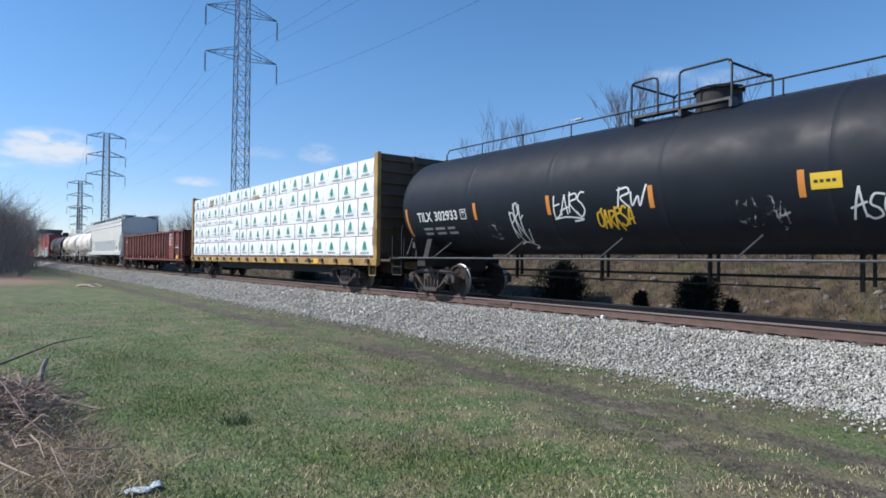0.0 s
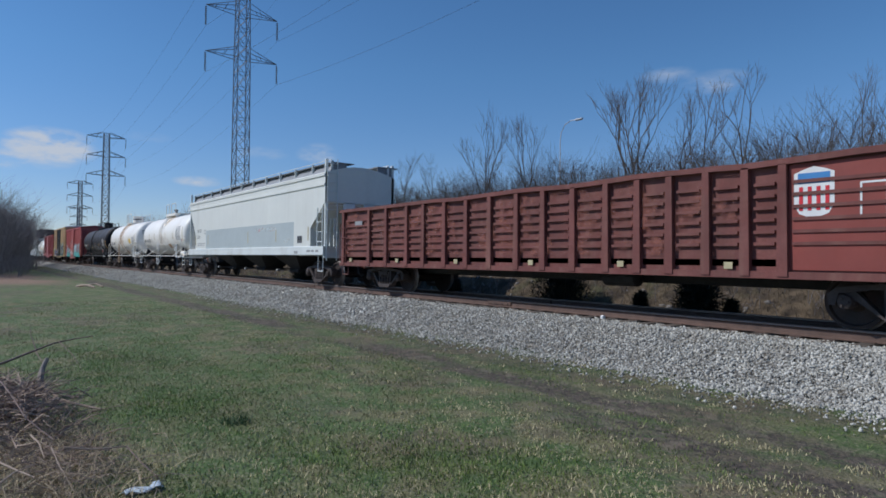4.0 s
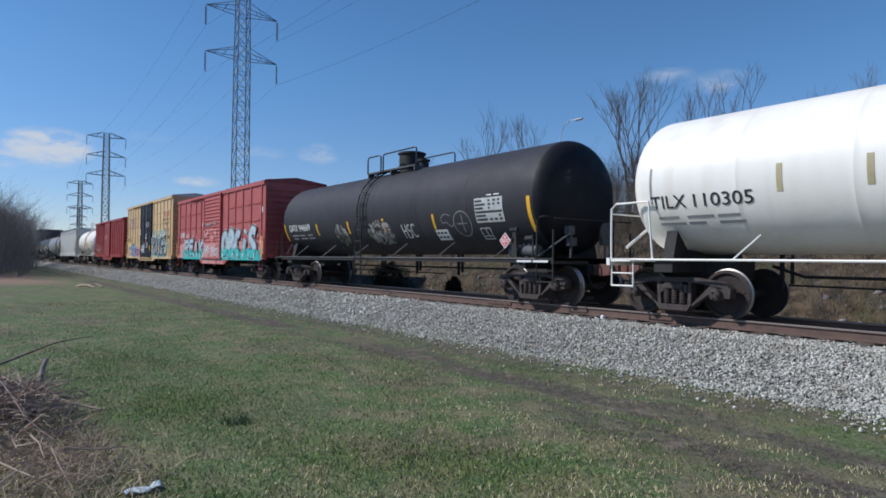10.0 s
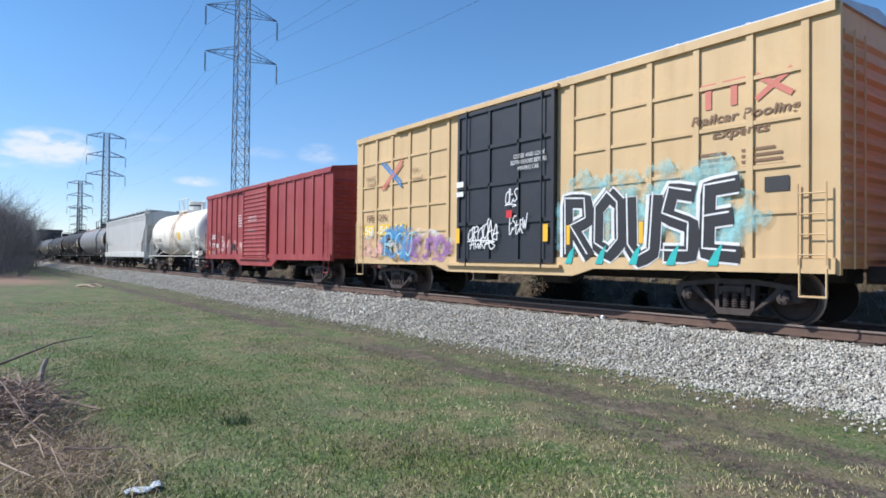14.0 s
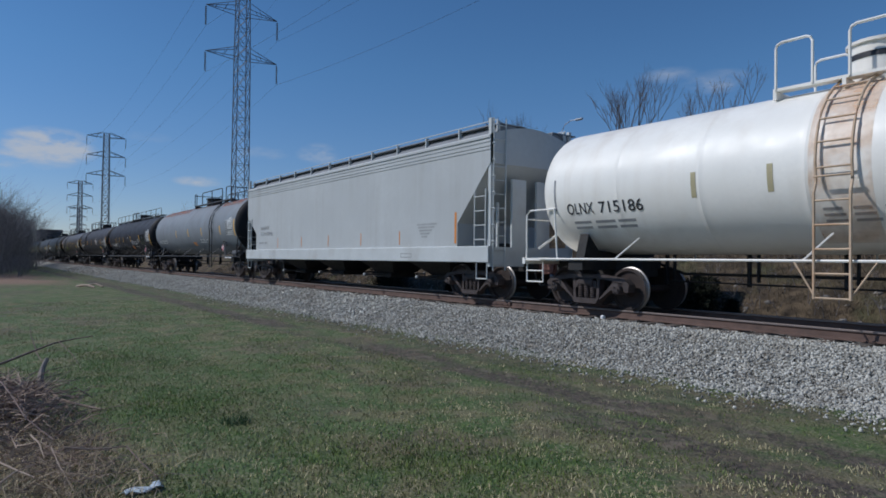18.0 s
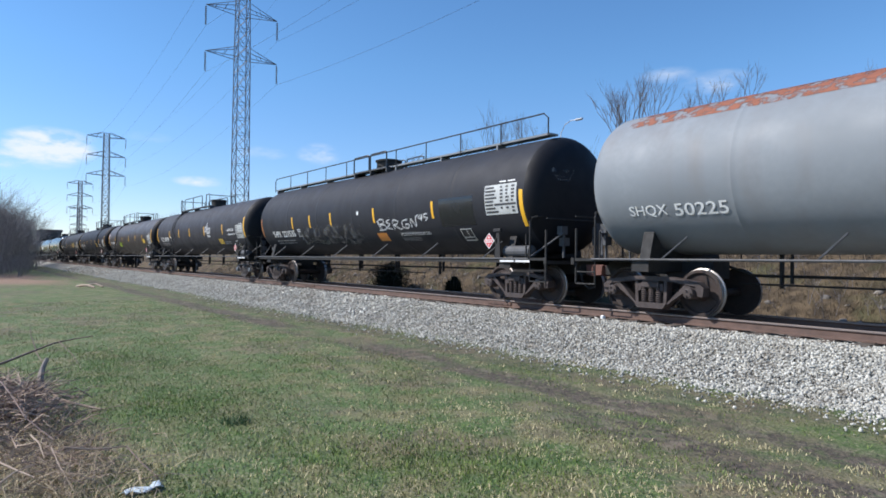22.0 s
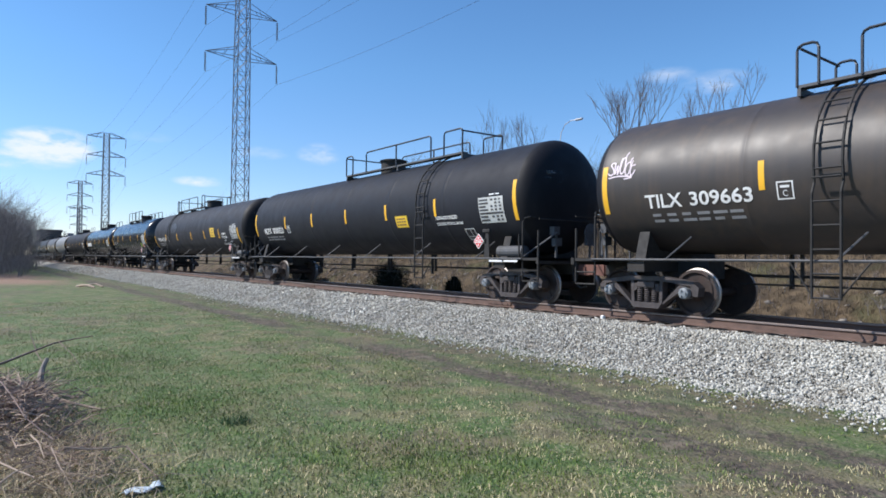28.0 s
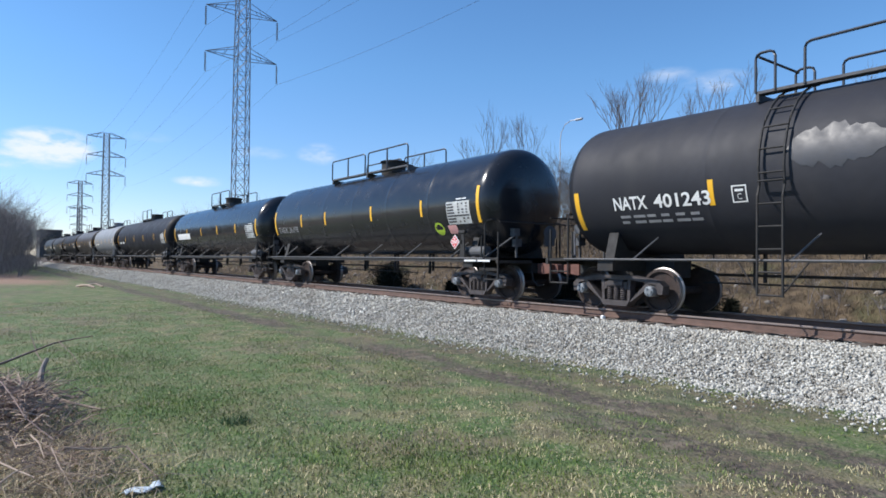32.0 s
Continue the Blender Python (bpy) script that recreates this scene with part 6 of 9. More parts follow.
def placard(side, s, z, red=True, number="1075", bracket=None):
    """A diamond placard on a tapered bracket beside the sill."""
    x, y, z = s - side.c, -1.47, 1.55
    h = M().extrude_y([(x + 0.20, 1.08), (x + 0.42, 1.08), (x + 0.37, z + 0.22), (x + 0.26, z + 0.22)], y + 0.012, y + 0.035)
    h.cbox(x + 0.17, x + 0.44, y - 0.02, y + 0.06, z + 0.22, z + 0.31, 0.015)
    h.box(x - 0.05, x + 0.30, y + 0.012, y + 0.03, z - 0.06, z + 0.06)
    holder = part("placard_holder", h, bracket or (UNDER if red else SILL2), side.car)
    q = 0.205
    part("placard", M().extrude_y([(x - q, z), (x, z - q), (x + q, z), (x, z + q)], y - 0.004, y + 0.004), LETTER, holder, "diamond hazard placard")
    q = 0.175
    part("placard_face", M().add([(x - q, y - 0.007, z), (x, y - 0.007, z - q), (x + q, y - 0.007, z), (x, y - 0.007, z + q)], [(0, 1, 2, 3)]), PLACRED if red else LETTERDIM, holder)
    part("placard_band", M().box(x - 0.125, x + 0.125, y - 0.011, y - 0.0085, z - 0.045, z + 0.045), LETTER, holder)
    vs, fs = text_shape(number, 0.02)
    m = M().add([(x - 0.11 + 0.22 * u, y - 0.014, z - 0.034 + 0.068 * w) for u, w in vs], fs)
    part("placard_number", m, PLACRED if red else LETTERDK, holder)
    m = M().box(x - 0.03, x + 0.03, y - 0.010, y - 0.0085, z + 0.065, z + 0.115)
    m.box(x - 0.018, x + 0.018, y - 0.010, y - 0.0085, z - 0.12, z - 0.07)
    part("placard_mark", m, LETTER, holder)
    for k in range(2):
        w = 0.5
        bar = M().box(x + 0.48 + k * (w + 0.05), x + 0.48 + w + k * (w + 0.05), y - 0.052, y - 0.048, 1.015, 1.065)
        part("sill_reflector", bar, LETTER, side.car)


# 1: black tank car with tags
SPRAYPALE = mat("pale_lilac_spray", (0.70, 0.60, 0.66), 0.6, var=0.15, scale=6)
car, sd_ = tank_car(-16.3, 1.7, 1.47, NAVYBLACK, "black tank car with a top walkway railing and sprayed tags", (-15.45, 0.7), plat=(-8.5, -6.25), rail=(-16.0, 1.3, False, 0.34, -0.12), fittings=UNDER, housing=-6.95, spans=((-8.5, -7.85), (-7.35, -6.25)), hh=0.75, style="offset")
stripes(sd_, (-16.27,), 1.76, 2.58, ORANGE, 0.10)
stripes(sd_, (-13.01, -10.33, -7.55, -4.72, -1.9), 2.13, 2.57, ORANGE)
sd_.mark("TILX 302933", -15.7, -13.78, 2.17, 2.44, LETTER, 0.02)
sd_.test_box(-13.64, -13.40, 2.17, 2.44, LETTER)
sd_.bars(-15.55, -13.8, 1.76, 2.03, 2, LETTERDIM, seed=3)
sd_.patch(-4.58, -4.12, 2.24, 2.50, YELSIGN, "yellow_placard")
sd_.bars(-4.53, -4.17, 2.32, 2.42, 1, LETTERDK, "sign_print", off=0.009, seed=4, words=4)
sd_.tag(scrawl(3, 3), -11.75, -11.2, 1.6, 2.42, [(SPRAYW, 0.032, 0, 0)], label="white sprayed tag")
sd_.tag(scrawl(5, 4), -10.2, -9.25, 2.1, 2.62, [(SPRAYW, 0.036, 0, 0)], label="white sprayed tag")
sd_.tag(scrawl(8, 2), -8.4, -7.75, 2.2, 2.64, [(SPRAYW, 0.04, 0, 0)], label="white sprayed tag")
sd_.tag(scrawl(9, 6), -9.0, -8.05, 1.8, 2.2, [(SPRAYY, 0.045, 0, 0)], label="yellow sprayed tag")
sd_.tag(scrawl(11, 5), -5.9, -5.0, 1.75, 2.2, [(MISTWHITE, 0.035, 0, 0)], label="faded sprayed tag")
sd_.tag(scrawl(14, 5), -4.05, -3.0, 1.75, 2.2, [(SPRAYW, 0.034, 0, 0)], label="white sprayed tag")
sd_.tag(scrawl(15, 3), -12.9, -12.2, 1.7, 2.0, [(MISTWHITE, 0.035, 0, 0)], label="faded sprayed tag")

# 5: white acid tank car


def acid_car(sL, sR, R, trucks, plat, lad, mark, mark_at, stripe_at, label, seed, rust_ladder=True, housing=None, cap=None, loops=None):
    car, sd = tank_car(sL, sR, R, WHITE, label, trucks, plat=plat, lad=lad, style="acid", housing=housing, cap=cap, rusty=RUSTYRAIL if rust_ladder else None, spans=loops or ((plat[0], plat[0] + 0.75), (plat[0] + 1.55, plat[1])))
    sd.mark(mark, *mark_at, 2.10, 2.34, LETTERDK, 0.005)
    sd.bars(mark_at[0] + 0.1, mark_at[1] - 0.1, 1.75, 1.98, 2, LETTERGREY, seed=seed)
    stripes(sd, stripe_at, 2.26, 2.73, FADED, 0.10)
    stripes(sd, (sR - 0.1,), 2.08, 2.98, FADED, 0.12)
    stripes(sd, (sL + 0.12,), 2.2, 2.9, LETTERDIM, 0.05)
    return car, sd


RUSTWASH = mat("rust_wash", (0.52, 0.33, 0.18), 0.7, var=0.3, scale=2.5)
car, sd_ = acid_car(-94.3, -82.95, 1.38, (-93.9, -83.6), (-89.8, -87.1), -88.64, "SHPX 203452", (-94.1, -92.1), (-92.41, -90.75, -87.56, -85.54), "white acid tank car with a railed dome platform and rust stains", 51, False, -87.96, cap=0.14, loops=((-89.77, -88.95), (-88.34, -87.15)))
sd_.words("HYDROCHLORIC ACID", -84.7, -83.5, 2.98, 3.06, LETTERGREY)
sd_.test_box(-91.92, -91.66, 2.10, 2.36, LETTERGREY)
tray = M().extrude_y([(-1.2, 3.98), (1.5, 3.98), (1.6, 4.13), (-1.25, 4.13)], -0.8, 0.8)
part("platform_tray", tray, WHITE, car, "shallow white steel tray under the dome rails")
part("vent_valve", M().lathe([(4.1, 0.09), (4.36, 0.09), (4.38, 0.14), (4.46, 0.14), (4.5, 0.05)], 12, "z", (-0.35, -0.3, 0)), LETTERDK, car, smooth=35)
part("side_bar", M().tube([(-89.9 + 88.625, -1.40, 1.92), (-86.75 + 88.625, -1.40, 1.92)], 0.025, 6), WHITE, car)
sd_.tag([[(0.5 + 0.5 * math.cos(a), 0.5 + 0.5 * math.sin(a)) for a in [k * math.pi / 10 for k in range(21)]]], -87.02, -86.82, 2.04, 2.24, [(RUSTWASH, 0.018, 0, 0)], "round_stencil", "faded round stencil")
data_panel(sd_, -84.68, -83.62, 2.18, 2.92, 5, LETTERGREY, 9, DATAPLATE)
sd_.patch(-87.2, -86.55, 1.66, 1.95, RUSTWASH, "rust_stain")
sd_.sheet(-89.4, -87.9, 1.5, 4.0, MISTRUST2, "rust_bleed")
sd_.sheet(-88.6, -87.2, 3.2, 4.0, MISTRUST2, "rust_bleed")
data_panel(sd_, -85.1, -84.7, 1.68, 1.9, 6, LETTERDK, 3)
sd_.bars(-86.3, -85.3, 1.72, 1.92, 2, LETTERGREY, seed=8)
sd_.patch(-83.46, -83.26, 2.1, 2.27, PINK, "pink_label")
placard(sd_, -84.4, 1.5, False, "1789")

# 6: white acid tank car with a rusty ladder
car, sd_ = acid_car(-108.85, -97.7, 1.40, (-108.4, -98.3), (-104.5, -102.4), -103.45, "TILX 110305", (-108.75, -106.7), (-106.24, -104.9, -102.69, -100.52), "white acid tank car with a rust-stained ladder and dome platform", 52, True, -103.38, loops=((-104.47, -103.89), (-103.25, -102.45)))
sd_.words("HYDROCHLORIC ACID", -100.4, -99.25, 1.95, 2.06, LETTERDK)
sd_.patch(-100.29, -99.62, 2.16, 2.54, YELSIGN, "yellow_sign")
data_panel(sd_, -98.98, -97.96, 2.12, 2.68, 7, LETTERGREY, 7, DATAPLATE)
data_panel(sd_, -98.85, -98.5, 1.67, 1.9, 9, LETTERDK, 3)
sd_.bars(-103.2, -101.2, 1.75, 1.95, 2, LETTERGREY, seed=12)
sd_.sheet(-104.3, -102.7, 1.32, 4.05, MISTRUST, "rust_bleed", label="orange rust bleed")
placard(sd_, -98.3, 1.5, False, "1789")

# 7: black tank car
car, sd_ = tank_car(-126.9, -112.1, 1.44, DUSTY, "black tank car with a railed platform, tags and yellow stripes", (-126.3, -112.4), plat=(-121.0, -118.0), lad=-120.23, fittings=UNDER, housing=-119.32, cap=0.62, hh=0.58, spans=((-121.0, -120.1), (-119.95, -117.9)))
part("dome_valve", M().lathe([(3.95, 0.17), (4.35, 0.17), (4.36, 0.22), (4.42, 0.22), (4.44, 0.1)], 14, "z", (-118.61 + 119.5, 0, 0)), UNDER, car, smooth=35)
stripes(sd_, (-112.14,), 1.76, 2.62, SAFETY, 0.12)
stripes(sd_, (-116.13, -118.94, -121.35, -123.88), 1.95, 2.38, SAFETY, 0.1)
stripes(sd_, (-126.94,), 1.8, 2.46, SAFETY, 0.1)
sd_.mark("GATX 94669", -126.5, -124.5, 2.15, 2.42, LETTER, 0.015)
sd_.bars(-126.4, -124.2, 1.8, 2.05, 2, LETTERDIM, seed=14)
data_panel(sd_, -114.15, -113.1, 2.08, 2.66, 15, LETTER, 6)
card_box(sd_, -114.16, -113.75, 1.62, 1.92, LETTER)
sd_.patch(-116.2, -115.6, 1.63, 1.93, LETTER, "white_plate")
sd_.bars(-116.15, -115.65, 1.66, 1.9, 2, LETTERDK, seed=16, off=0.008)
placard(sd_, -112.9, 1.58, True, "1993")
for s0, s1, n0 in ((-122.5, -121.55, 21), (-120.1, -118.45, 22)):
    sd_.sheet(s0, s1, 1.48, 2.36, MISTSILVER, "silver_fill", off=0.006, seed=n0)
    sd_.sheet(s0 + 0.1, s1 - 0.1, 1.55, 2.25, MISTRUST2 if n0 == 21 else MISTWHITE, "overspray", off=0.008, seed=n0)
    sd_.tag(scrawl(n0, 4), s0 + 0.1, s1 - 0.1, 1.6, 2.2, [(SPRAYK, 0.025, 0, 0)], label="silver bubble graffiti outlined in black", off=0.013)
sd_.tag([[(0.0, 1.0), (0.05, 0.0)], [(0.3, 1.0), (0.28, 0.0)], [(0.02, 0.5), (0.3, 0.55)], smooth_line([(0.62, 0.95), (0.45, 0.9), (0.42, 0.65), (0.6, 0.45), (0.55, 0.1), (0.38, 0.05)]), smooth_line([(1.0, 0.9), (0.8, 0.95), (0.72, 0.5), (0.85, 0.1), (1.02, 0.2)])], -117.9, -117.2, 1.72, 2.14, [(SPRAYW, 0.035, 0, 0)], label="thin white sprayed letters")
sd_.tag([[(0.5 + 0.5 * math.cos(a), 0.5 + 0.5 * math.sin(a)) for a in [k * math.pi / 8 for k in range(17)]], [(0.2, 0.5), (0.8, 0.5)], [(0.5, 0.15), (0.55, 0.85)]], -115.2, -114.45, 1.72, 2.4, [(SPRAYDIM, 0.035, 0, 0)], label="thin sprayed circle tag")
sd_.tag([smooth_line([(1.0, 0.2), (0.7, 0.0), (0.4, 0.35), (0.1, 0.3), (0.0, 0.65), (0.35, 1.0), (0.8, 0.85)])], -115.75, -115.2, 2.0, 2.35, [(SPRAYDIM, 0.03, 0, 0)], label="thin sprayed swirl")

# 11: white acid tank car
car, sd_ = acid_car(-191.95, -180.85, 1.45, (-191.2, -181.09), (-187.22, -184.99), -185.94, "OLNX 715186", (-191.5, -189.5), (-188.36, -186.95, -185.16, -183.32), "white acid tank car with orange rust round its ladder", 53, True, -185.81, loops=((-187.17, -186.56), (-185.99, -185.04)))
sd_.words("HYDROCHLORIC ACID", -183.6, -182.4, 2.0, 2.12, LETTERGREY)
sd_.patch(-184.95, -184.3, 2.16, 2.62, YELSIGN, "yellow_sign")
data_panel(sd_, -182.0, -181.0, 2.04, 2.7, 17, LETTERGREY, 8, DATAPLATE)
data_panel(sd_, -181.95, -181.55, 1.67, 1.9, 18, LETTERDK, 3)
sd_.bars(-186.2, -184.9, 1.7, 1.98, 3, LETTERGREY, seed=19)
placard(sd_, -181.5, 1.5, False, "1789")
sd_.sheet(-186.35, -185.45, 1.4, 4.1, MISTRUST, "rust_bleed", label="orange rust bleed")

# 13: grey tank car, rusty along the top
car, sd_ = tank_car(-230.7, -213.8, 1.53, GREYTANK, "weathered grey tank car with rust along the top of the shell", (-229.8, -214.2), plat=(-223.6, -216.5), lad=-217.51, fittings=UNDER, style="offset", housing=-222.14, spans=((-223.6, -223.2), (-222.0, -218.12), (-217.45, -216.5)))
stripes(sd_, (-213.84,), 2.16, 3.0, SAFETY, 0.12)
stripes(sd_, (-216.16, -219.58, -222.39, -225.2), 2.28, 2.75, SAFETY, 0.1)
sd_.mark("SHQX 50225", -230.1, -228.0, 1.95, 2.18, LETTER, 0.01)
sd_.words("LIQUEFIED PETROLEUM GAS", -220.3, -218.4, 2.0, 2.1, LETTER)
sd_.bars(-220.3, -219.1, 1.88, 1.97, 1, LETTER, seed=20)
data_panel(sd_, -215.2, -214.1, 2.25, 2.98, 21, LETTER, 8)
card_box(sd_, -216.33, -215.9, 1.65, 1.96, LETTERGREY)
sd_.patch(-221.9, -221.25, 1.74, 1.95, ORANGE, "orange_plate")
placard(sd_, -215.68, 1.62, bracket=ENDGREY)
TOPRUST = mat("top_rust", (0.30, 0.11, 0.06), 0.8, var=0.35, scale=3)
sd_.sheet(-230.4, -224.0, 3.85, 4.26, MISTTOP, "top_rust", label="flaking rust along the top")
sd_.sheet(-217.3, -214.2, 3.85, 4.26, MISTTOP, "top_rust")
sd_.sheet(-230.2, -214.4, 4.1, 4.27, MISTTOP, "top_rust", off=0.006)

# 14: black pressure tank car with a full top walkway
car, sd_ = tank_car(-250.3, -233.2, 1.50, BLACK2, "black gas tank car with a full-length railing and white tag", (-249.5, -233.8), plat=(-242.9, -240.6), rail=(-250.8, -233.1, True, 0.55), fittings=UNDER, housing=-241.71, hh=0.56)
stripes(sd_, (-233.2,), 1.9, 2.79, SAFETY, 0.13)
stripes(sd_, (-236.91, -240.26, -243.41, -245.23, -246.91), 2.25, 2.74, SAFETY, 0.1)
stripes(sd_, (-250.3,), 2.0, 2.8, ORANGE, 0.06)
sd_.mark("SHPX 221535", -249.17, -246.85, 1.96, 2.21, LETTER, 0.02)
sd_.bars(-249.1, -247.1, 1.66, 1.86, 2, LETTERDIM, seed=22, words=6)
sd_.test_box(-246.56, -246.25, 1.95, 2.24, LETTER)
sd_.words("LIQUEFIED PETROLEUM GAS", -238.92, -237.3, 1.79, 1.9, LETTER)
sd_.words("NON-ODORIZED", -238.92, -237.95, 1.65, 1.75, LETTERGREY)
sd_.patch(-241.38, -241.26, 2.56, 2.69, LETTER, "small_sticker")
data_panel(sd_, -234.52, -233.38, 2.25, 2.95, 23, LETTER, 8)
sd_.patch(-236.58, -235.05, 2.0, 2.78, GLOSSBLACK, "fresh_black_patch", off=0.003)
CURLYTAG = [smooth_line([(0.0, 0.9), (0.06, 0.1), (0.02, 0.85), (0.12, 1.0), (0.13, 0.65), (0.04, 0.55), (0.16, 0.45), (0.14, 0.1), (0.0, 0.05)]),
             smooth_line([(0.27, 0.9), (0.19, 0.75), (0.26, 0.5), (0.18, 0.25), (0.28, 0.1)]), smooth_line([(0.33, 0.0), (0.33, 0.8), (0.43, 0.75), (0.40, 0.5), (0.34, 0.45), (0.45, 0.05), (0.5, 0.2)]),
             smooth_line([(0.62, 0.8), (0.52, 0.7), (0.51, 0.25), (0.60, 0.1), (0.63, 0.4), (0.56, 0.42)]), smooth_line([(0.67, 0.1), (0.69, 0.85), (0.76, 0.2), (0.79, 0.95), (0.84, 1.1)]),
             smooth_line([(0.88, 1.1), (0.84, 0.9), (0.90, 0.8), (0.90, 1.1), (0.88, 0.6)]), smooth_line([(1.0, 1.15), (0.94, 1.1), (0.94, 0.9), (1.0, 0.8), (0.95, 0.6)])]
sd_.tag(CURLYTAG, -240.1, -237.2, 1.98, 2.34, [(SPRAYW, 0.022, 0, 0), (SPRAYW, 0.014, 0.04, 0.025)], label="white sprayed tag")
sd_.patch(-240.35, -239.75, 1.66, 1.92, ORANGE, "orange_plate")
card_box(sd_, -235.85, -235.37, 1.6, 1.92, LETTER)
placard(sd_, -234.38, 1.68)
sd_.tag(scrawl(32, 9), -246.3, -241.5, 1.75, 2.2, [(MISTDIM, 0.16, 0, 0)], label="washed-out tag")
sd_.sheet(-246.5, -241.2, 1.62, 2.3, MISTDIM, "washed_out_paint")


def gas_car(sL, sR, R, trucks, mark, label, body=BLACK, plat=None, lad=None, stripe_at=(), mark_z=(2.12, 2.38), zs=(2.3, 2.8), end_z=(2.06, 3.05), seed=1, legend=None, data_at=None, box_at=None, placard_at=None, end_at=None, sign=None, bottom=1.22, housing=None, spans=None):
    car, sd = tank_car(sL, sR, R, body, label, trucks, plat=plat, lad=lad, fittings=UNDER, style="offset", steel=TRUCK_NEW, bottom=bottom, housing=housing, spans=spans)
    stripes(sd, stripe_at, *zs, SAFETY, 0.105)
    stripes(sd, end_at or (sL, sR), *end_z, SAFETY, 0.125)
    if mark:
        sd.mark(mark, sL + 0.98, sL + 3.14, *mark_z, LETTER, 0.02)
        sd.bars(sL + 1.08, sL + 3.0, mark_z[0] - 0.30, mark_z[0] - 0.08, 2, LETTERDIM, seed=seed, words=6)
        sd.test_box(sL + 3.55, sL + 3.82, mark_z[0], mark_z[1] + 0.04, LETTER)
    if legend:
        for words, s0, s1, z0, z1 in legend:
            sd.words(words, s0, s1, z0, z1, LETTER, bold=0.03)
    if data_at:
        data_panel(sd, data_at[0], data_at[1], 2.06, 2.66, seed + 3, LETTER, 7)
    if box_at:
        card_box(sd, box_at - 0.2, box_at + 0.2, 1.62, 1.92, LETTER)
    if placard_at:
        placard(sd, placard_at, 1.6)
    if sign:
        sd.patch(*sign, YELSIGN, "yellow_sign")
        sd.bars(sign[0] + 0.07, sign[1] - 0.07, sign[2] + 0.04, sign[3] - 0.04, 3, STENCILBR, "sign_print", off=0.009, seed=seed + 7, words=4)
    return car, sd


# 15
car, sd_ = gas_car(-270.9, -252.9, 1.46, (-270.1, -253.65), "TILX 306374", "black gas tank car with yellow stripes and a white tag", body=DUSTY, plat=(-267.2, -260.8), housing=-261.55, spans=((-267.2, -266.85), (-266.3, -262.33), (-261.5, -260.8)), lad=-266.18,
                   stripe_at=(-256.25, -259.57, -262.61, -265.1, -267.49), seed=61, legend=(("NON-ODORIZED", -255.42, -254.45, 2.42, 2.54), ("LIQUEFIED PETROLEUM GAS", -255.44, -254.15, 2.2, 2.3)),
                   data_at=(-254.1, -253.1), box_at=-254.45, placard_at=-254.0, sign=(-257.2, -256.55, 1.79, 2.05))
AIDZ = [smooth_line([(0.05, 0.0), (0.0, 0.45), (0.12, 0.8), (0.25, 0.7), (0.28, 0.0)]), [(0.02, 0.3), (0.3, 0.35)],
        smooth_line([(0.48, 1.25), (0.36, 1.2), (0.34, 1.0), (0.46, 0.98), (0.34, 0.8), (0.42, 0.7), (0.5, 0.8)]), [(0.38, 0.1), (0.40, 0.6)], [(0.33, 0.12), (0.46, 0.08)], [(0.33, 0.58), (0.47, 0.6)],
        smooth_line([(0.54, 0.0), (0.56, 0.65), (0.7, 0.55), (0.72, 0.2), (0.54, 0.02)]), [(0.78, 0.6), (1.0, 0.68), (0.8, 0.05), (0.86, 0.2), (0.82, -0.1)],
        smooth_line([(0.3, -0.3), (0.45, -0.12), (0.55, -0.3), (0.45, -0.35), (0.7, -0.3), (0.82, -0.42)])]
sd_.tag(AIDZ, -259.35, -258.3, 2.38, 2.85, [(SPRAYW, 0.05, 0, 0)], label="white sprayed tag")
sd_.bars(-256.4, -255.4, 1.75, 1.92, 2, LETTERDIM, seed=62)
# 16
car, sd_ = gas_car(-291.2, -273.2, 1.44, (-290.4, -273.8), "TILX 309663", "brown-black gas tank car with a lime-green tag", body=BROWNTANK, plat=(-287.6, -281.2), housing=-282.0, spans=((-287.6, -287.25), (-286.6, -282.7), (-281.9, -281.2)), lad=-286.81,
                   stripe_at=(-287.89, -284.55, -281.59, -278.9, -276.3), seed=63, data_at=(-274.5, -273.6), box_at=-274.9, placard_at=-274.4, sign=(-276.1, -275.5, 2.1, 2.4))
sd_.tag(scrawl(43, 5), -286.0, -285.0, 1.92, 2.3, [(SPRAYLIME, 0.05, 0, 0)], label="lime-green sprayed tag")
sd_.tag(scrawl(45, 5), -291.1, -290.45, 2.85, 3.2, [(SPRAYPALE, 0.028, 0, 0)], label="pale sprayed scribble")
# 17
car, sd_ = gas_car(-311.6, -293.95, 1.48, (-310.95, -294.5), "MDPX 000020", "black gas tank car with yellow stripes and a small platform", plat=(-304.0, -296.9), housing=-301.9, spans=((-304.0, -303.5), (-302.5, -298.48), (-297.8, -296.9)), lad=-297.92,
                   stripe_at=(-297.3, -300.01, -302.75, -305.57, -308.2), seed=65, legend=(("NON-ODORIZED", -297.3, -296.3, 2.2, 2.3), ("LIQUEFIED PETROLEUM GAS", -297.3, -296.1, 2.03, 2.12)),
                   data_at=(-295.3, -294.4), box_at=-295.95, placard_at=-295.3, sign=(-299.46, -298.8, 2.05, 2.4))
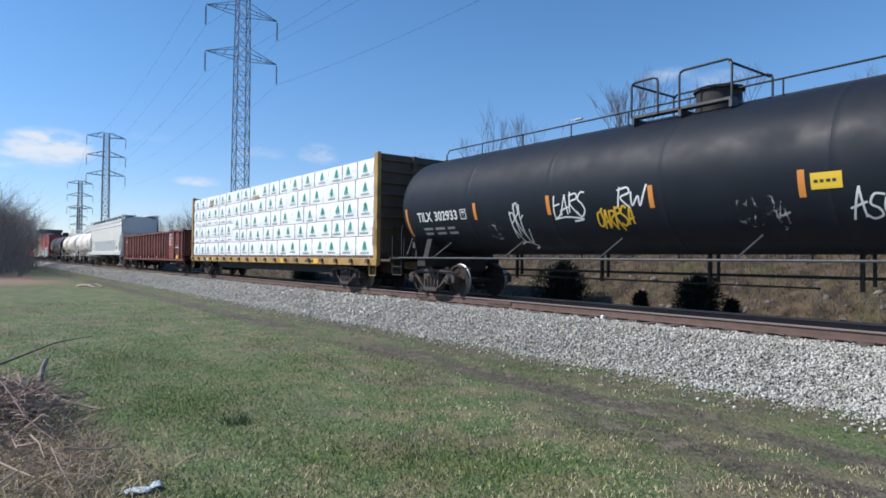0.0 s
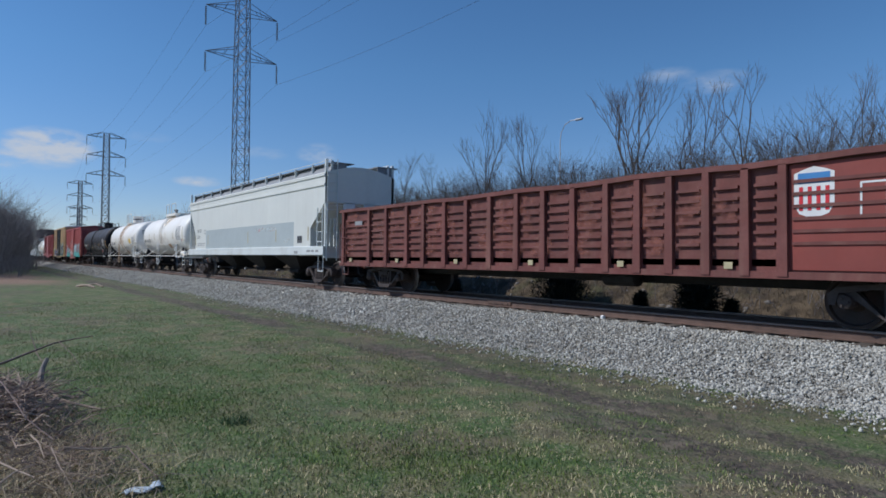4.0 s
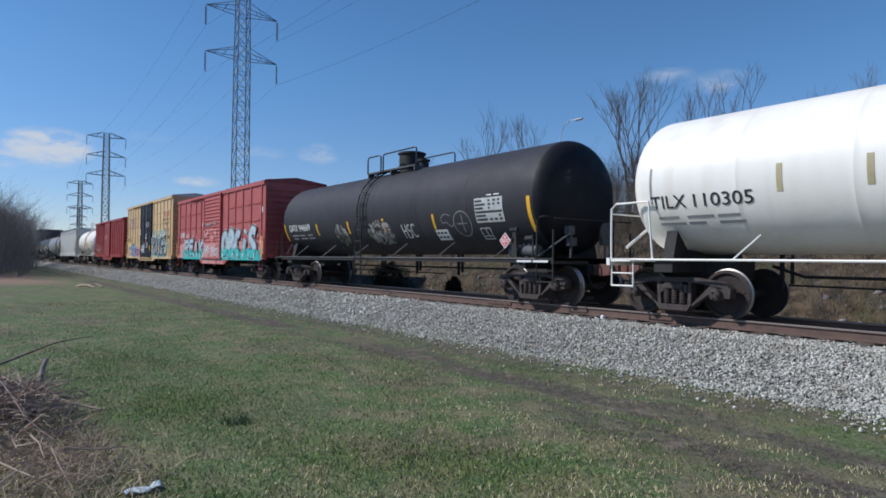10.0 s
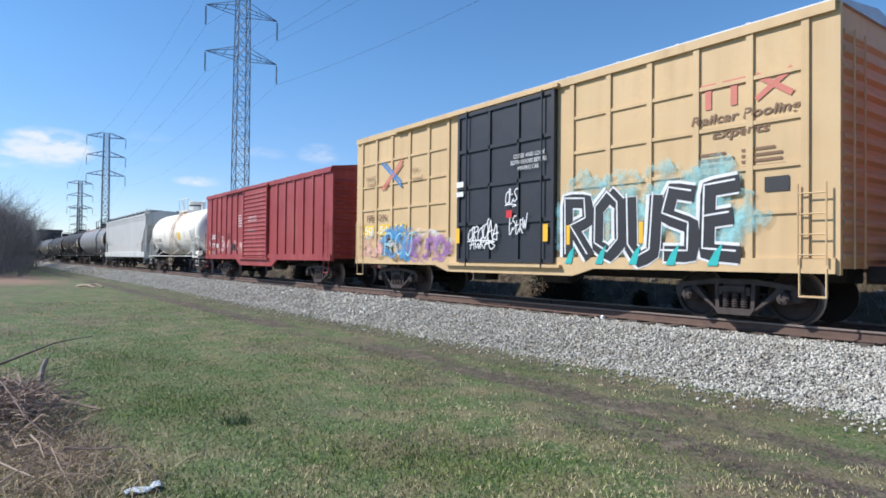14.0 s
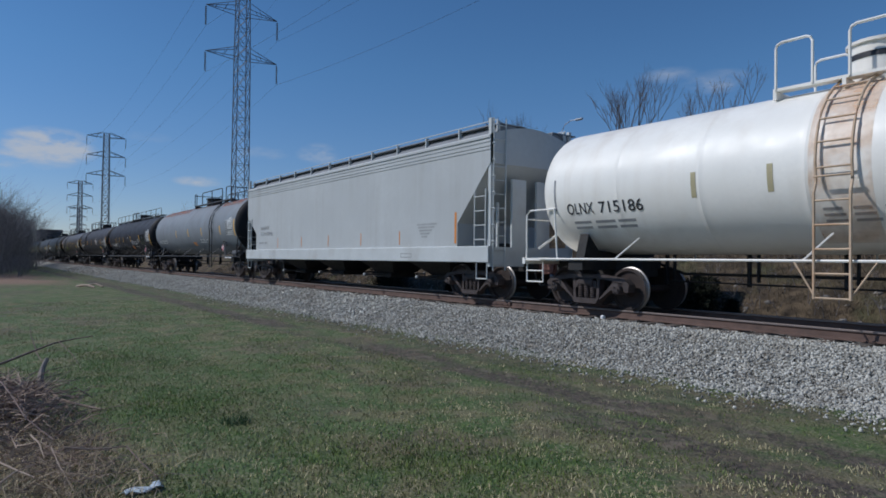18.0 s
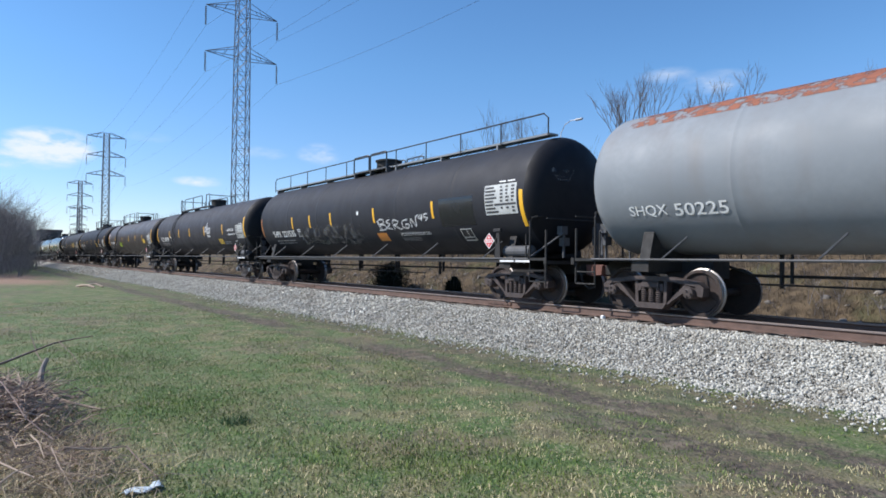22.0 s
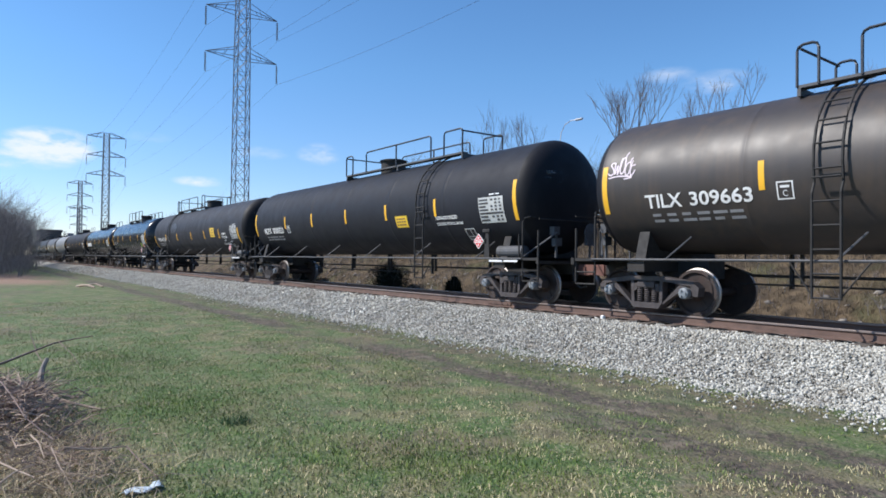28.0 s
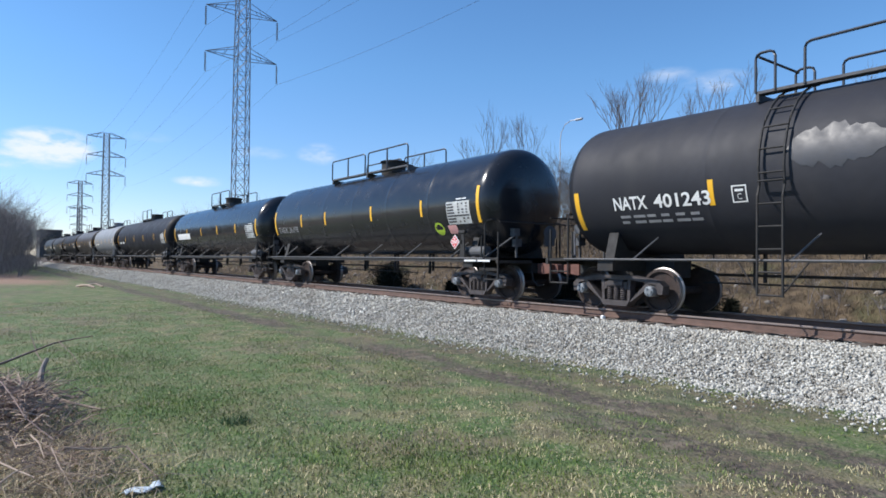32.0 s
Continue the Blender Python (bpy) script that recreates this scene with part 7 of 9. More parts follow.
# 18
car, sd_ = gas_car(-332.2, -313.8, 1.46, (-331.4, -315.0), "NATX 401243", "black gas tank car with a yellow sign and scuffed paint", body=BLACK2, plat=(-328.55, -322.3), housing=-322.9, spans=((-328.55, -328.2), (-327.7, -323.8), (-322.9, -322.3)), lad=-327.9,
                   stripe_at=(-317.43, -320.11, -322.86, -326.13, -329.04), zs=(2.1, 2.56), end_z=(1.75, 2.55), seed=67,
                   legend=(("LIQUEFIED", -316.95, -316.3, 2.25, 2.36), ("PETROLEUM", -316.95, -316.2, 2.08, 2.2), ("GAS", -316.72, -316.5, 1.93, 2.03), ("NON-ODORIZED", -317.1, -316.0, 1.74, 1.84)),
                   data_at=(-315.5, -314.6), box_at=-315.75, placard_at=-315.3, end_at=(-332.2, -314.35), sign=(-318.95, -318.2, 2.18, 2.68))
SCUFF = mat("scuffed_grey_paint", (0.034, 0.036, 0.044), 0.5, var=0.2, scale=2)
sd_.sheet(-327.7, -326.2, 2.55, 3.3, SCUFF, "scuffed_patch", seed=5)
# 19
car, sd_ = tank_car(-349.5, -335.6, 1.46, GLOSSBLACK, "glossy black tank car with yellow stripes", (-348.7, -336.0), plat=(-345.4, -340.0), fittings=UNDER, steel=TRUCK_NEW, housing=-342.1)
stripes(sd_, (-335.62, -349.5), 2.06, 3.04, SAFETY, 0.12)
stripes(sd_, (-338.25, -341.21, -344.65, -346.8), 2.32, 2.81, SAFETY, 0.1)
sd_.words("TAEX 26198", -349.2, -347.2, 2.12, 2.36, LETTERDIM, "reporting_mark")
data_panel(sd_, -336.97, -336.0, 2.08, 2.64, 69, LETTER, 7)
sd_.poly([(-337.75 + 0.22 * (1 + math.cos(a)), 1.95 + 0.18 * math.sin(a)) for a in [k * math.pi / 6 for k in range(12)]], SPRAYLIME, "lime_disc")
sd_.patch(-337.1, -336.7, 1.8, 2.03, PINK, "pink_label")
placard(sd_, -336.55, 1.56)
# 20 to 26, far down the train
FAR = ((-367.0, -352.0, GLOSSBLACK, "glossy black tank car with a broad white wordmark"), (-387.3, -369.6, BLACK, "black tank car with an orange tag"), (-401.3, -389.7, GREYTANK, "pale grey tank car with stripes"),
       (-416.0, -403.8, BROWNTANK, "brown tank car with yellow stripes"), (-431.0, -418.4, BLACK, "black tank car far down the train"), (-446.0, -433.4, BLACK2, "black tank car far down the train"), (-461.0, -448.4, BLACK, "black tank car at the end of the visible train"))
for i, (a, b, body, label) in enumerate(FAR):
    mid = (a + b) / 2
    car, sd_ = tank_car(a, b, 1.42, body, label, (a + 0.9, b - 0.6), plat=(mid - 1.6, mid + 1.6), fittings=UNDER if body is not GREYTANK else GREYTANK)
    stripes(sd_, (a + 0.1, b - 0.1), 2.1, 2.9, SAFETY, 0.12)
    stripes(sd_, [a + (b - a) * k / 5 for k in range(1, 5)], 2.3, 2.75, SAFETY, 0.1)
    data_panel(sd_, b - 1.5, b - 0.5, 2.05, 2.6, 80 + i, LETTER, 6)
    if i == 0:
        sd_.patch(a + 0.9, a + 3.6, 2.15, 2.5, LETTER, "white_wordmark")
    else:
        sd_.bars(a + 0.9, a + 3.2, 2.1, 2.4, 1, LETTER, seed=90 + i, words=2)

# ---- box cars ----


def box_car(sL, sR, eave, body, roof, label, trucks, door, posts, sill=0.80, floor=1.05, door_mat=None, door_style="ribbed", panels=0, inset=0.2, deep=0.075):
    c = (sL + sR) / 2
    car = new_car("box_car", label, "box car", c)
    x0, x1 = sL - c, sR - c
    hw = 1.50
    b = M()
    b.box(x0, x1, -hw, hw, floor, eave)
    part("body_shell", b, body, car)
    rf = M().extrude_x([(-hw - 0.05, eave), (hw + 0.05, eave), (hw + 0.05, eave + 0.05), (0, eave + 0.24), (-hw - 0.05, eave + 0.05)], x0 - 0.05, x1 + 0.05)
    n = 11
    for k in range(n + 1):
        xx = x0 + (x1 - x0 - 0.08) * k / n
        rf.extrude_x([(-hw, eave + 0.055), (hw, eave + 0.055), (hw, eave + 0.085), (0, eave + 0.275), (-hw, eave + 0.085)], xx, xx + 0.08)
    part("roof", rf, roof, car)
    for s in (-1, 1):
        e = M()
        ex = x1 if s > 0 else x0
        k, z = 0, floor + 0.18
        while z < eave - 0.25:
            e.extrude_y([(ex, z - 0.09), (ex + s * 0.07, z - 0.03), (ex + s * 0.07, z + 0.03), (ex, z + 0.09)], -hw + 0.12, hw - 0.12)
            z += 0.27
        for yy in (-hw, hw - 0.09):
            e.box(min(ex, ex + s * 0.05), max(ex, ex + s * 0.05), yy, yy + 0.09, floor - 0.1, eave)
        part_each("end_wall_rib", e, body, car)
        for yy, nm in ((-hw - 0.10, "side"), ):
            part("corner_ladder", ladder(ex - s * 0.32, yy, floor + 0.05, floor + 1.35, 0.42, 4), body, car)
        st = M()
        for dx in (0.12, 0.52):
            st.tube([(ex - s * dx, -hw - 0.06, floor), (ex - s * dx, -hw - 0.06, 0.52)], 0.018, 5)
        st.tube([(ex - s * 0.12, -hw - 0.06, 0.53), (ex - s * 0.52, -hw - 0.06, 0.53)], 0.02, 5)
        part("sill_step", st, body, car)
        part("end_ladder", ladder(0, 0, floor, eave - 0.4, 0.42, 9), body, car, at=(ex + s * 0.12, -0.95, 0)).rotation_euler.z = math.pi / 2
        add_coupler(car, ex + s * 0.45, s < 0)
        cs = M().cbox(min(ex, ex + s * 0.45), max(ex, ex + s * 0.45), -0.3, 0.3, 0.74, 1.02, 0.03)
        part("coupler_pocket", cs, UNDER, car)
    # side posts, top chord and sill
    for sy in (-1, 1):
        ch = M().box(x0, x1, min(sy * hw, sy * (hw + 0.07)), max(sy * hw, sy * (hw + 0.07)), eave - 0.14, eave + 0.02)
        part("top_chord", ch, body, car)
        sl = M()
        a, d = sy * (hw - 0.02), sy * (hw + 0.06)
        d0, d1 = door[0] - c, door[1] - c
        sl.extrude_y([(x0, floor + 0.16), (x1, floor + 0.16), (x1, floor - 0.08), (d1 + 1.1, floor - 0.08), (d1 + 0.5, sill - 0.12), (d0 - 0.5, sill - 0.12), (d0 - 1.1, floor - 0.08), (x0, floor - 0.08)], min(a, d), max(a, d))
        part("side_sill", sl, body, car)
        for s in posts:
            xx = s - c
            p = M().extrude_y([(xx - 0.06, floor + 0.16), (xx + 0.06, floor + 0.16), (xx + 0.06, eave - 0.14), (xx - 0.06, eave - 0.14)], min(sy * hw, sy * (hw + deep)), max(sy * hw, sy * (hw + deep)))
            part("side_post", p, body, car)
            if panels:
                pass
    if panels:
        pn = M()
        ps = sorted(posts)
        for p, q in zip(ps, ps[1:]):
            if q - p > 2.0:
                continue
            for k in range(panels):
                z = floor + 0.16 + (eave - 0.3 - floor) * (k + 1) / (panels + 1)
                pn.box(p - c + inset, q - c - inset, -hw - 0.035, -hw, z - 0.035, z + 0.035)
        part_each("panel_stiffener", pn, body, car)
    # door
    dm = door_mat or body
    d0, d1 = door[0] - c, door[1] - c
    dz0, dz1 = floor + 0.02, eave - 0.16
    for sy in (-1, 1):
        g = M().box(d0, d1, min(sy * (hw + 0.01), sy * (hw + 0.085)), max(sy * (hw + 0.01), sy * (hw + 0.085)), dz0, dz1)
        fr = M()
        y0_, y1_ = min(sy * (hw + 0.085), sy * (hw + 0.13)), max(sy * (hw + 0.085), sy * (hw + 0.13))
        for xa in (d0, d1 - 0.09):
            fr.box(xa, xa + 0.09, y0_, y1_, dz0, dz1)
        if door_style == "ribbed":
            z = dz0 + 0.12
            while z < dz1 - 0.1:
                fr.extrude_x([(sy * (hw + 0.085), z - 0.05), (sy * (hw + 0.125), z - 0.015), (sy * (hw + 0.125), z + 0.015), (sy * (hw + 0.085), z + 0.05)], d0 + 0.1, d1 - 0.1)
                z += 0.19
        else:
            for k in range(5):
                z = dz0 + (dz1 - dz0 - 0.09) * k / 4
                fr.box(d0 + 0.09, d1 - 0.09, y0_, y1_, z, z + 0.09)
            for q in (0.36, 0.66):
                xa = d0 + (d1 - d0) * q
                fr.box(xa, xa + 0.06, y0_, y1_, dz0 + 0.09, dz1 - 0.09)
        dr = part("door", g, dm, car, "sliding side door")
        part("door_frame", fr, dm, dr)
        rods = M()
        for q in (0.12, 0.9):
            xa = d0 + (d1 - d0) * q
            rods.tube([(xa, sy * (hw + 0.16), dz0 - 0.1), (xa, sy * (hw + 0.16), dz1 + 0.05)], 0.022, 6)
        if door_style != "ribbed":
            part_each("lock_rod", rods, dm, dr)
        tr = M().box(d0 - (d1 - d0) * 0.9, d1 + 0.1, min(sy * (hw + 0.05), sy * (hw + 0.14)), max(sy * (hw + 0.05), sy * (hw + 0.14)), eave - 0.12, eave - 0.04)
        tr.box(d0 - 0.5, d1 + 0.2, min(sy * (hw + 0.05), sy * (hw + 0.16)), max(sy * (hw + 0.05), sy * (hw + 0.16)), floor - 0.08, floor - 0.01)
        part_each("door_track", tr, body, car)
    uf = M().cbox(x0 + 0.3, x1 - 0.3, -0.35, 0.35, 0.72, floor, 0.03)
    for k in range(9):
        xx = x0 + 0.8 + (x1 - x0 - 1.6) * k / 8
        uf.box(xx - 0.06, xx + 0.06, -1.4, 1.4, 0.86, floor)
    uf.lathe([(-0.5, 0.03), (-0.46, 0.2), (0.36, 0.2), (0.4, 0.03)], 12, "x", (1.2, -0.75, 0.72))
    uf.box(-1.8, -1.3, -1.0, -0.55, 0.52, 0.86)
    uf.tube([(x0 + 1, -0.6, 0.74), (x1 - 1, -0.6, 0.74)], 0.025, 5)
    part("underframe", uf, UNDER, car)
    add_truck(car, trucks[0] - c, TRUCK_OLD)
    add_truck(car, trucks[1] - c, TRUCK_OLD)
    return car, Side(car, c, flat=hw + 0.012)


def bubble(start, n):
    """Rounded, leaning graffiti letters as smooth strokes in a unit box."""
    arc = lambda cx, cy, rx, ry, a0, a1, k=12: [(cx + rx * math.cos(radians(a0 + (a1 - a0) * i / k)), cy + ry * math.sin(radians(a0 + (a1 - a0) * i / k))) for i in range(k + 1)]
    forms = ([arc(0.5, 0.5, 0.36, 0.45, 60, 420)],
             [smooth_line([(0.2, 0.0), (0.22, 0.5), (0.18, 0.95)]), smooth_line([(0.2, 0.92), (0.6, 1.0), (0.85, 0.78), (0.6, 0.55), (0.3, 0.5), (0.7, 0.4), (0.9, 0.1)])],
             [arc(0.55, 0.5, 0.40, 0.46, 50, 310)],
             [smooth_line([(0.05, 0.1), (0.3, 0.0), (0.5, 0.3), (0.5, 0.95)]), [(0.25, 0.92), (0.8, 1.0)]],
             [arc(0.5, 0.52, 0.38, 0.44, 40, 400)],
             [smooth_line([(0.2, 0.0), (0.2, 0.95), (0.55, 1.0), (0.8, 0.8), (0.55, 0.55), (0.25, 0.52), (0.7, 0.45), (0.85, 0.2), (0.5, 0.02), (0.2, 0.04)])],
             [arc(0.55, 0.5, 0.42, 0.46, 55, 305)],
             [smooth_line([(0.5, 0.0), (0.42, 0.35), (0.5, 0.68)]), [(0.52, 0.92), (0.56, 1.08)]],
             [smooth_line([(0.95, 0.95), (0.5, 1.05), (0.15, 0.8), (0.5, 0.52), (0.9, 0.32), (0.6, 0.02), (0.05, 0.08), (-0.1, 0.25)])])
    out = []
    for i in range(n):
        for st in forms[(start + i) % len(forms)]:
            out.append([((i + 0.04 + 0.92 * x + 0.10 * (y - 0.5)) / n, y) for x, y in st])
    return out


def block(word, n=None):
    """Angular graffiti capitals as straight strokes in a unit box."""
    forms = {"R": [[(0.12, 0.0), (0.10, 0.98), (0.80, 0.95), (0.84, 0.62), (0.30, 0.50), (0.92, 0.0)]],
             "O": [[(0.55, 1.0), (0.14, 0.75), (0.12, 0.15), (0.55, 0.0), (0.88, 0.2), (0.86, 0.8), (0.50, 1.0)]],
             "U": [[(0.12, 1.0), (0.16, 0.2), (0.42, 0.0), (0.80, 0.12), (0.90, 1.0)]],
             "S": [[(0.90, 0.92), (0.30, 1.0), (0.12, 0.62), (0.82, 0.46), (0.80, 0.05), (0.08, 0.06)]],
             "E": [[(0.92, 0.98), (0.18, 0.94), (0.14, 0.04), (0.94, 0.0)], [(0.18, 0.50), (0.78, 0.54)]],
             "I": [[(0.5, 0.0), (0.46, 1.0)]],
             "K": [[(0.16, 0.0), (0.14, 1.05)], [(0.95, 1.02), (0.24, 0.48), (1.0, -0.04)]]}
    out = []
    for i, ch in enumerate(word):
        for st in forms[ch]:
            out.append([((i + 0.02 + 0.96 * x) / len(word), y + 0.05 * math.sin(i * 2.1)) for x, y in st])
    return out


# 8: faded red box car with turquoise pieces
cpost = [-143.66, -142.34, -141.24, -140.05, -138.99, -134.18, -133.06, -131.95, -130.81, -129.45]
car, sd_ = box_car(-144.1, -129.05, 4.55, BOXRED, BOXRED2, "faded red box car with turquoise and pink graffiti", (-142.6, -130.6), (-138.15, -135.15), cpost, panels=3, deep=0.045)
fl_ = sd_.flat
r_g = random.Random(5)
# pink overspray on the panels, posts and door
cp_ = sorted(cpost)
for p, q in zip([-144.05] + cp_, cp_ + [-129.1]):
    if q - p < 3:
        sd_.sheet(p + 0.07, q - 0.07, 1.22, 1.85, MISTPINKFULL, "overspray", off=0.003)
        sd_.sheet(p + 0.07, q - 0.07, 1.6, 2.6, MISTPINK2, "overspray", off=0.006)
sd_.flat = fl_ + 0.036
for p in cp_:
    sd_.sheet(p - 0.055, p + 0.055, 1.22, 2.0, MISTPINKFULL, "overspray")
for s0, s1, z0, z1, n, sd0 in ((-142.4, -138.0, 1.0, 2.15, 4, 0), (-135.15, -129.75, 1.0, 2.45, 5, 4)):
    sd_.flat = fl_ + 0.050
    top_ = [(s0 - 0.25 + (s1 - s0 + 0.6) * k / 26, 1.32 + 0.07 * (-1) ** k + 0.10 * math.sin(k * 1.3) + 0.06 * r_g.random()) for k in range(27)]
    sd_.poly([(s0 - 0.3, 0.92)] + top_ + [(s1 + 0.4, 1.12), (s1 + 0.4, 0.92)], SPRAYCY, "graffiti_ground", off=0.007)
    ps = bubble(sd0, n) if n == 5 else block("REIK")
    lw = 0.50 if n == 5 else 0.33
    sd_.tag(ps, s0 + 0.2, s1 - 0.2, z0 + 0.2, z1 - 0.15, [(SPRAYW, lw + 0.06, 0, 0), (SPRAYK, lw + 0.03, 0, 0), (SPRAYCY, lw - 0.10, 0, 0), (SPRAYGB, lw - 0.10, 0, 0, 1.5), (SPRAYW, 0.025, -0.07, 0.07, 1.35)], "graffiti_piece", "grey-blue and turquoise outlined graffiti letters", off=0.012)
    for k in range(7):
        q = s0 + (s1 - s0) * (k + 0.4) / 7
        sd_.poly([(q, 1.0), (q + 0.05, 1.0), (q + 0.12 + 0.1 * r_g.random(), 1.22), (q + 0.04, 1.3)], SPRAYW, "graffiti_flash", off=0.036)
sd_.flat = fl_ + 0.13
sd_.sheet(-138.05, -135.25, 1.05, 1.8, MISTPINKFULL, "overspray", off=0.003)
sd_.sheet(-138.05, -135.25, 1.6, 2.65, MISTPINK2, "overspray", off=0.006)
sd_.flat = fl_ + 0.052
sd_.sheet(-143.9, -129.2, 0.98, 1.2, MISTPINKFULL, "overspray", off=0.002)
sd_.sheet(-138.5, -134.8, 0.7, 0.98, MISTPINKFULL, "overspray", off=0.002)
sd_.flat = fl_ + 0.13
sd_.tag(scrawl(51, 4), -137.8, -136.9, 1.3, 1.65, [(SPRAYK, 0.09, 0, 0), (SPRAYW, 0.05, 0, 0)], label="white tag outlined in black")
sd_.tag(scrawl(52, 4), -136.6, -135.5, 1.2, 1.6, [(SPRAYK, 0.09, 0, 0), (SPRAYW, 0.05, 0, 0)], label="white tag outlined in black")
sd_.sheet(-137.9, -136.5, 2.7, 3.0, MISTGRIME, "buffed_lettering", off=0.012)
sd_.bars(-137.6, -136.6, 2.76, 2.96, 1, LETTERGREY, "buffed_lettering", off=0.016, seed=33, words=5)
sd_.bars(-136.3, -135.75, 2.78, 3.08, 2, LETTERGREY, "buffed_lettering", off=0.016, seed=34, words=4)
sd_.flat = fl_
sd_.words("CAMY", -143.3, -142.42, 2.25, 2.55, LETTER, "reporting_mark", bold=0.03)
sd_.words("4801", -142.1, -141.45, 2.24, 2.45, LETTER, "reporting_mark")
sd_.bars(-138.76, -138.46, 2.82, 3.06, 3, LETTER, "white_stencil", seed=35, words=2)
sd_.patch(-129.6, -129.25, 3.15, 3.4, LETTER, "white_stencil")
sd_.patch(-130.3, -129.85, 1.98, 2.16, LETTERGREY, "defect_card_holder")
sd_.flat = fl_ + 0.09
sd_.patch(-129.25, -129.1, 1.1, 2.05, SAFETY, "reflector_stripe")
sd_.patch(-144.05, -143.92, 1.1, 1.9, SAFETY, "reflector_stripe")

# 9: yellow high-cube box car with a black door
ypost = [-160.4, -159.45, -158.5, -157.5, -156.5, -155.55, -151.0, -150.0, -149.0, -148.0, -147.0, -146.1]
car, sd_ = box_car(-160.75, -145.65, 5.12, BOXYEL, ROOFGALV, "yellow high box car with a black door and graffiti", (-158.8, -147.5), (-155.0, -151.45), ypost, sill=0.85, floor=0.98, door_mat=DOORBLACK, door_style="framed", panels=4, inset=0.06, deep=0.045)
fl_ = sd_.flat
sd_.flat = fl_ + 0.03
sd_.tag([[(0.0, 0.0), (1, 1)], [(0.12, 0.0), (1, 0.85)]], -159.1, -157.9, 3.3, 4.15, [(LOGORED, 0.07, 0, 0)], "emblem", "faded crossed-arrow emblem")
sd_.tag([[(0.0, 1.0), (1, 0.0)], [(0.15, 1.0), (1, 0.15)]], -159.1, -157.9, 3.3, 4.15, [(SPRAYBL, 0.07, 0, 0)], "emblem")
sd_.words("next", -160.1, -159.5, 3.66, 3.80, STENCILBR, slant=0.08)
sd_.words("load", -160.0, -159.5, 3.46, 3.60, STENCILBR, slant=0.08)
sd_.words("any", -157.4, -157.0, 3.66, 3.80, STENCILBR, slant=0.08)
sd_.words("road", -157.4, -156.8, 3.42, 3.56, STENCILBR, slant=0.08)
sd_.words("FB", -160.0, -159.55, 2.30, 2.5, STENCILBR, "reporting_mark", bold=0.02)
sd_.words("OX", -159.3, -158.75, 2.30, 2.5, STENCILBR, "reporting_mark", bold=0.02)
for k, digits in enumerate(("50", "54", "18")):
    p = -160.2 + 0.95 * k
    sd_.patch(p, p + 0.66, 1.82, 2.16, YELSIGN, "number_patch", off=0.004)
    sd_.words(digits, p + 0.08, p + 0.58, 1.87, 2.11, LETTER, "reporting_mark", bold=0.01)
sd_.flat = fl_
for s0, s1 in ((-147.92, -147.62), (-147.5, -147.08)):
    sd_.patch(s0, s1, 4.16, 4.28, LOGORED, "emblem_bar")
    sd_.patch((s0 + s1) / 2 - 0.06, (s0 + s1) / 2 + 0.06, 3.82, 4.16, LOGORED, "emblem_bar")
sd_.tag([[(0.0, 0.0), (1.0, 1.0)], [(0.0, 1.0), (1.0, 0.0)]], -146.9, -146.3, 3.84, 4.26, [(LOGORED, 0.1, 0, 0)], "emblem", "faded red crossed emblem")
for level, only in ((0.0, None), (0.036, [(q, 0.07) for q in ypost])):
    sd_.flat = fl_ + level
    sd_.words("Railcar Pooling", -148.1, -146.2, 3.50, 3.72, STENCILBR, off=0.005, bold=0.02, slant=0.03, only=only)
    sd_.words("Experts", -147.7, -146.7, 3.22, 3.44, STENCILBR, off=0.005, bold=0.02, slant=0.05, only=only)
sd_.flat = fl_
sd_.bars(-148.0, -146.3, 2.65, 3.05, 4, STENCILBR, "small_print", off=0.004, seed=55, words=2)
sd_.patch(-146.75, -146.35, 2.25, 2.5, LETTERDK, "defect_card_holder", off=0.006)
sd_.flat = fl_ + 0.046
sd_.sheet(-152.2, -146.6, 0.95, 2.75, MISTCY, "overspray", off=0.002, seed=3)
for k in range(4):
    sd_.sheet(-151.2 + 1.0 * k, -150.1 + 1.0 * k, 2.05, 3.05, MISTCY, "overspray", off=0.004 + 0.001 * k, seed=30 + k)
sd_.tag(block("ROUSE"), -151.2, -147.1, 1.15, 2.42, [(SPRAYW, 0.40, 0, 0), (SPRAYK, 0.30, 0.03, -0.01), (SPRAYW, 0.035, -0.05, 0.06)], "graffiti_piece", "black letters outlined in white", off=0.008)
for k in range(6):
    q = -152.0 + 0.85 * k
    sd_.poly([(q, 1.0), (q + 0.2, 1.0), (q + 0.3, 1.4), (q + 0.14, 1.25)], SPRAYCY, "graffiti_flash", off=0.019)
for q in (-151.1, -149.2):
    sd_.patch(q, q + 0.1, 1.42, 1.85, SAFETY, "reflector_stripe", off=0.02)
sd_.sheet(-160.5, -155.2, 0.95, 2.1, MISTWHITE, "overspray", off=0.002, seed=5)
sd_.sheet(-159.2, -156.9, 1.0, 2.2, MISTBLUE, "overspray", off=0.004, seed=6)
sd_.sheet(-157.6, -155.2, 0.95, 1.8, MISTVIO, "overspray", off=0.005, seed=8)
sd_.sheet(-160.4, -158.9, 1.0, 1.8, MISTPINK, "overspray", off=0.006, seed=9)
sd_.tag(bubble(1, 3), -159.0, -157.0, 1.15, 1.85, [(MISTBLUE, 0.34, 0, 0), (SPRAYLB, 0.05, 0.03, 0.03)], "graffiti_piece", "blue and white graffiti", off=0.008)
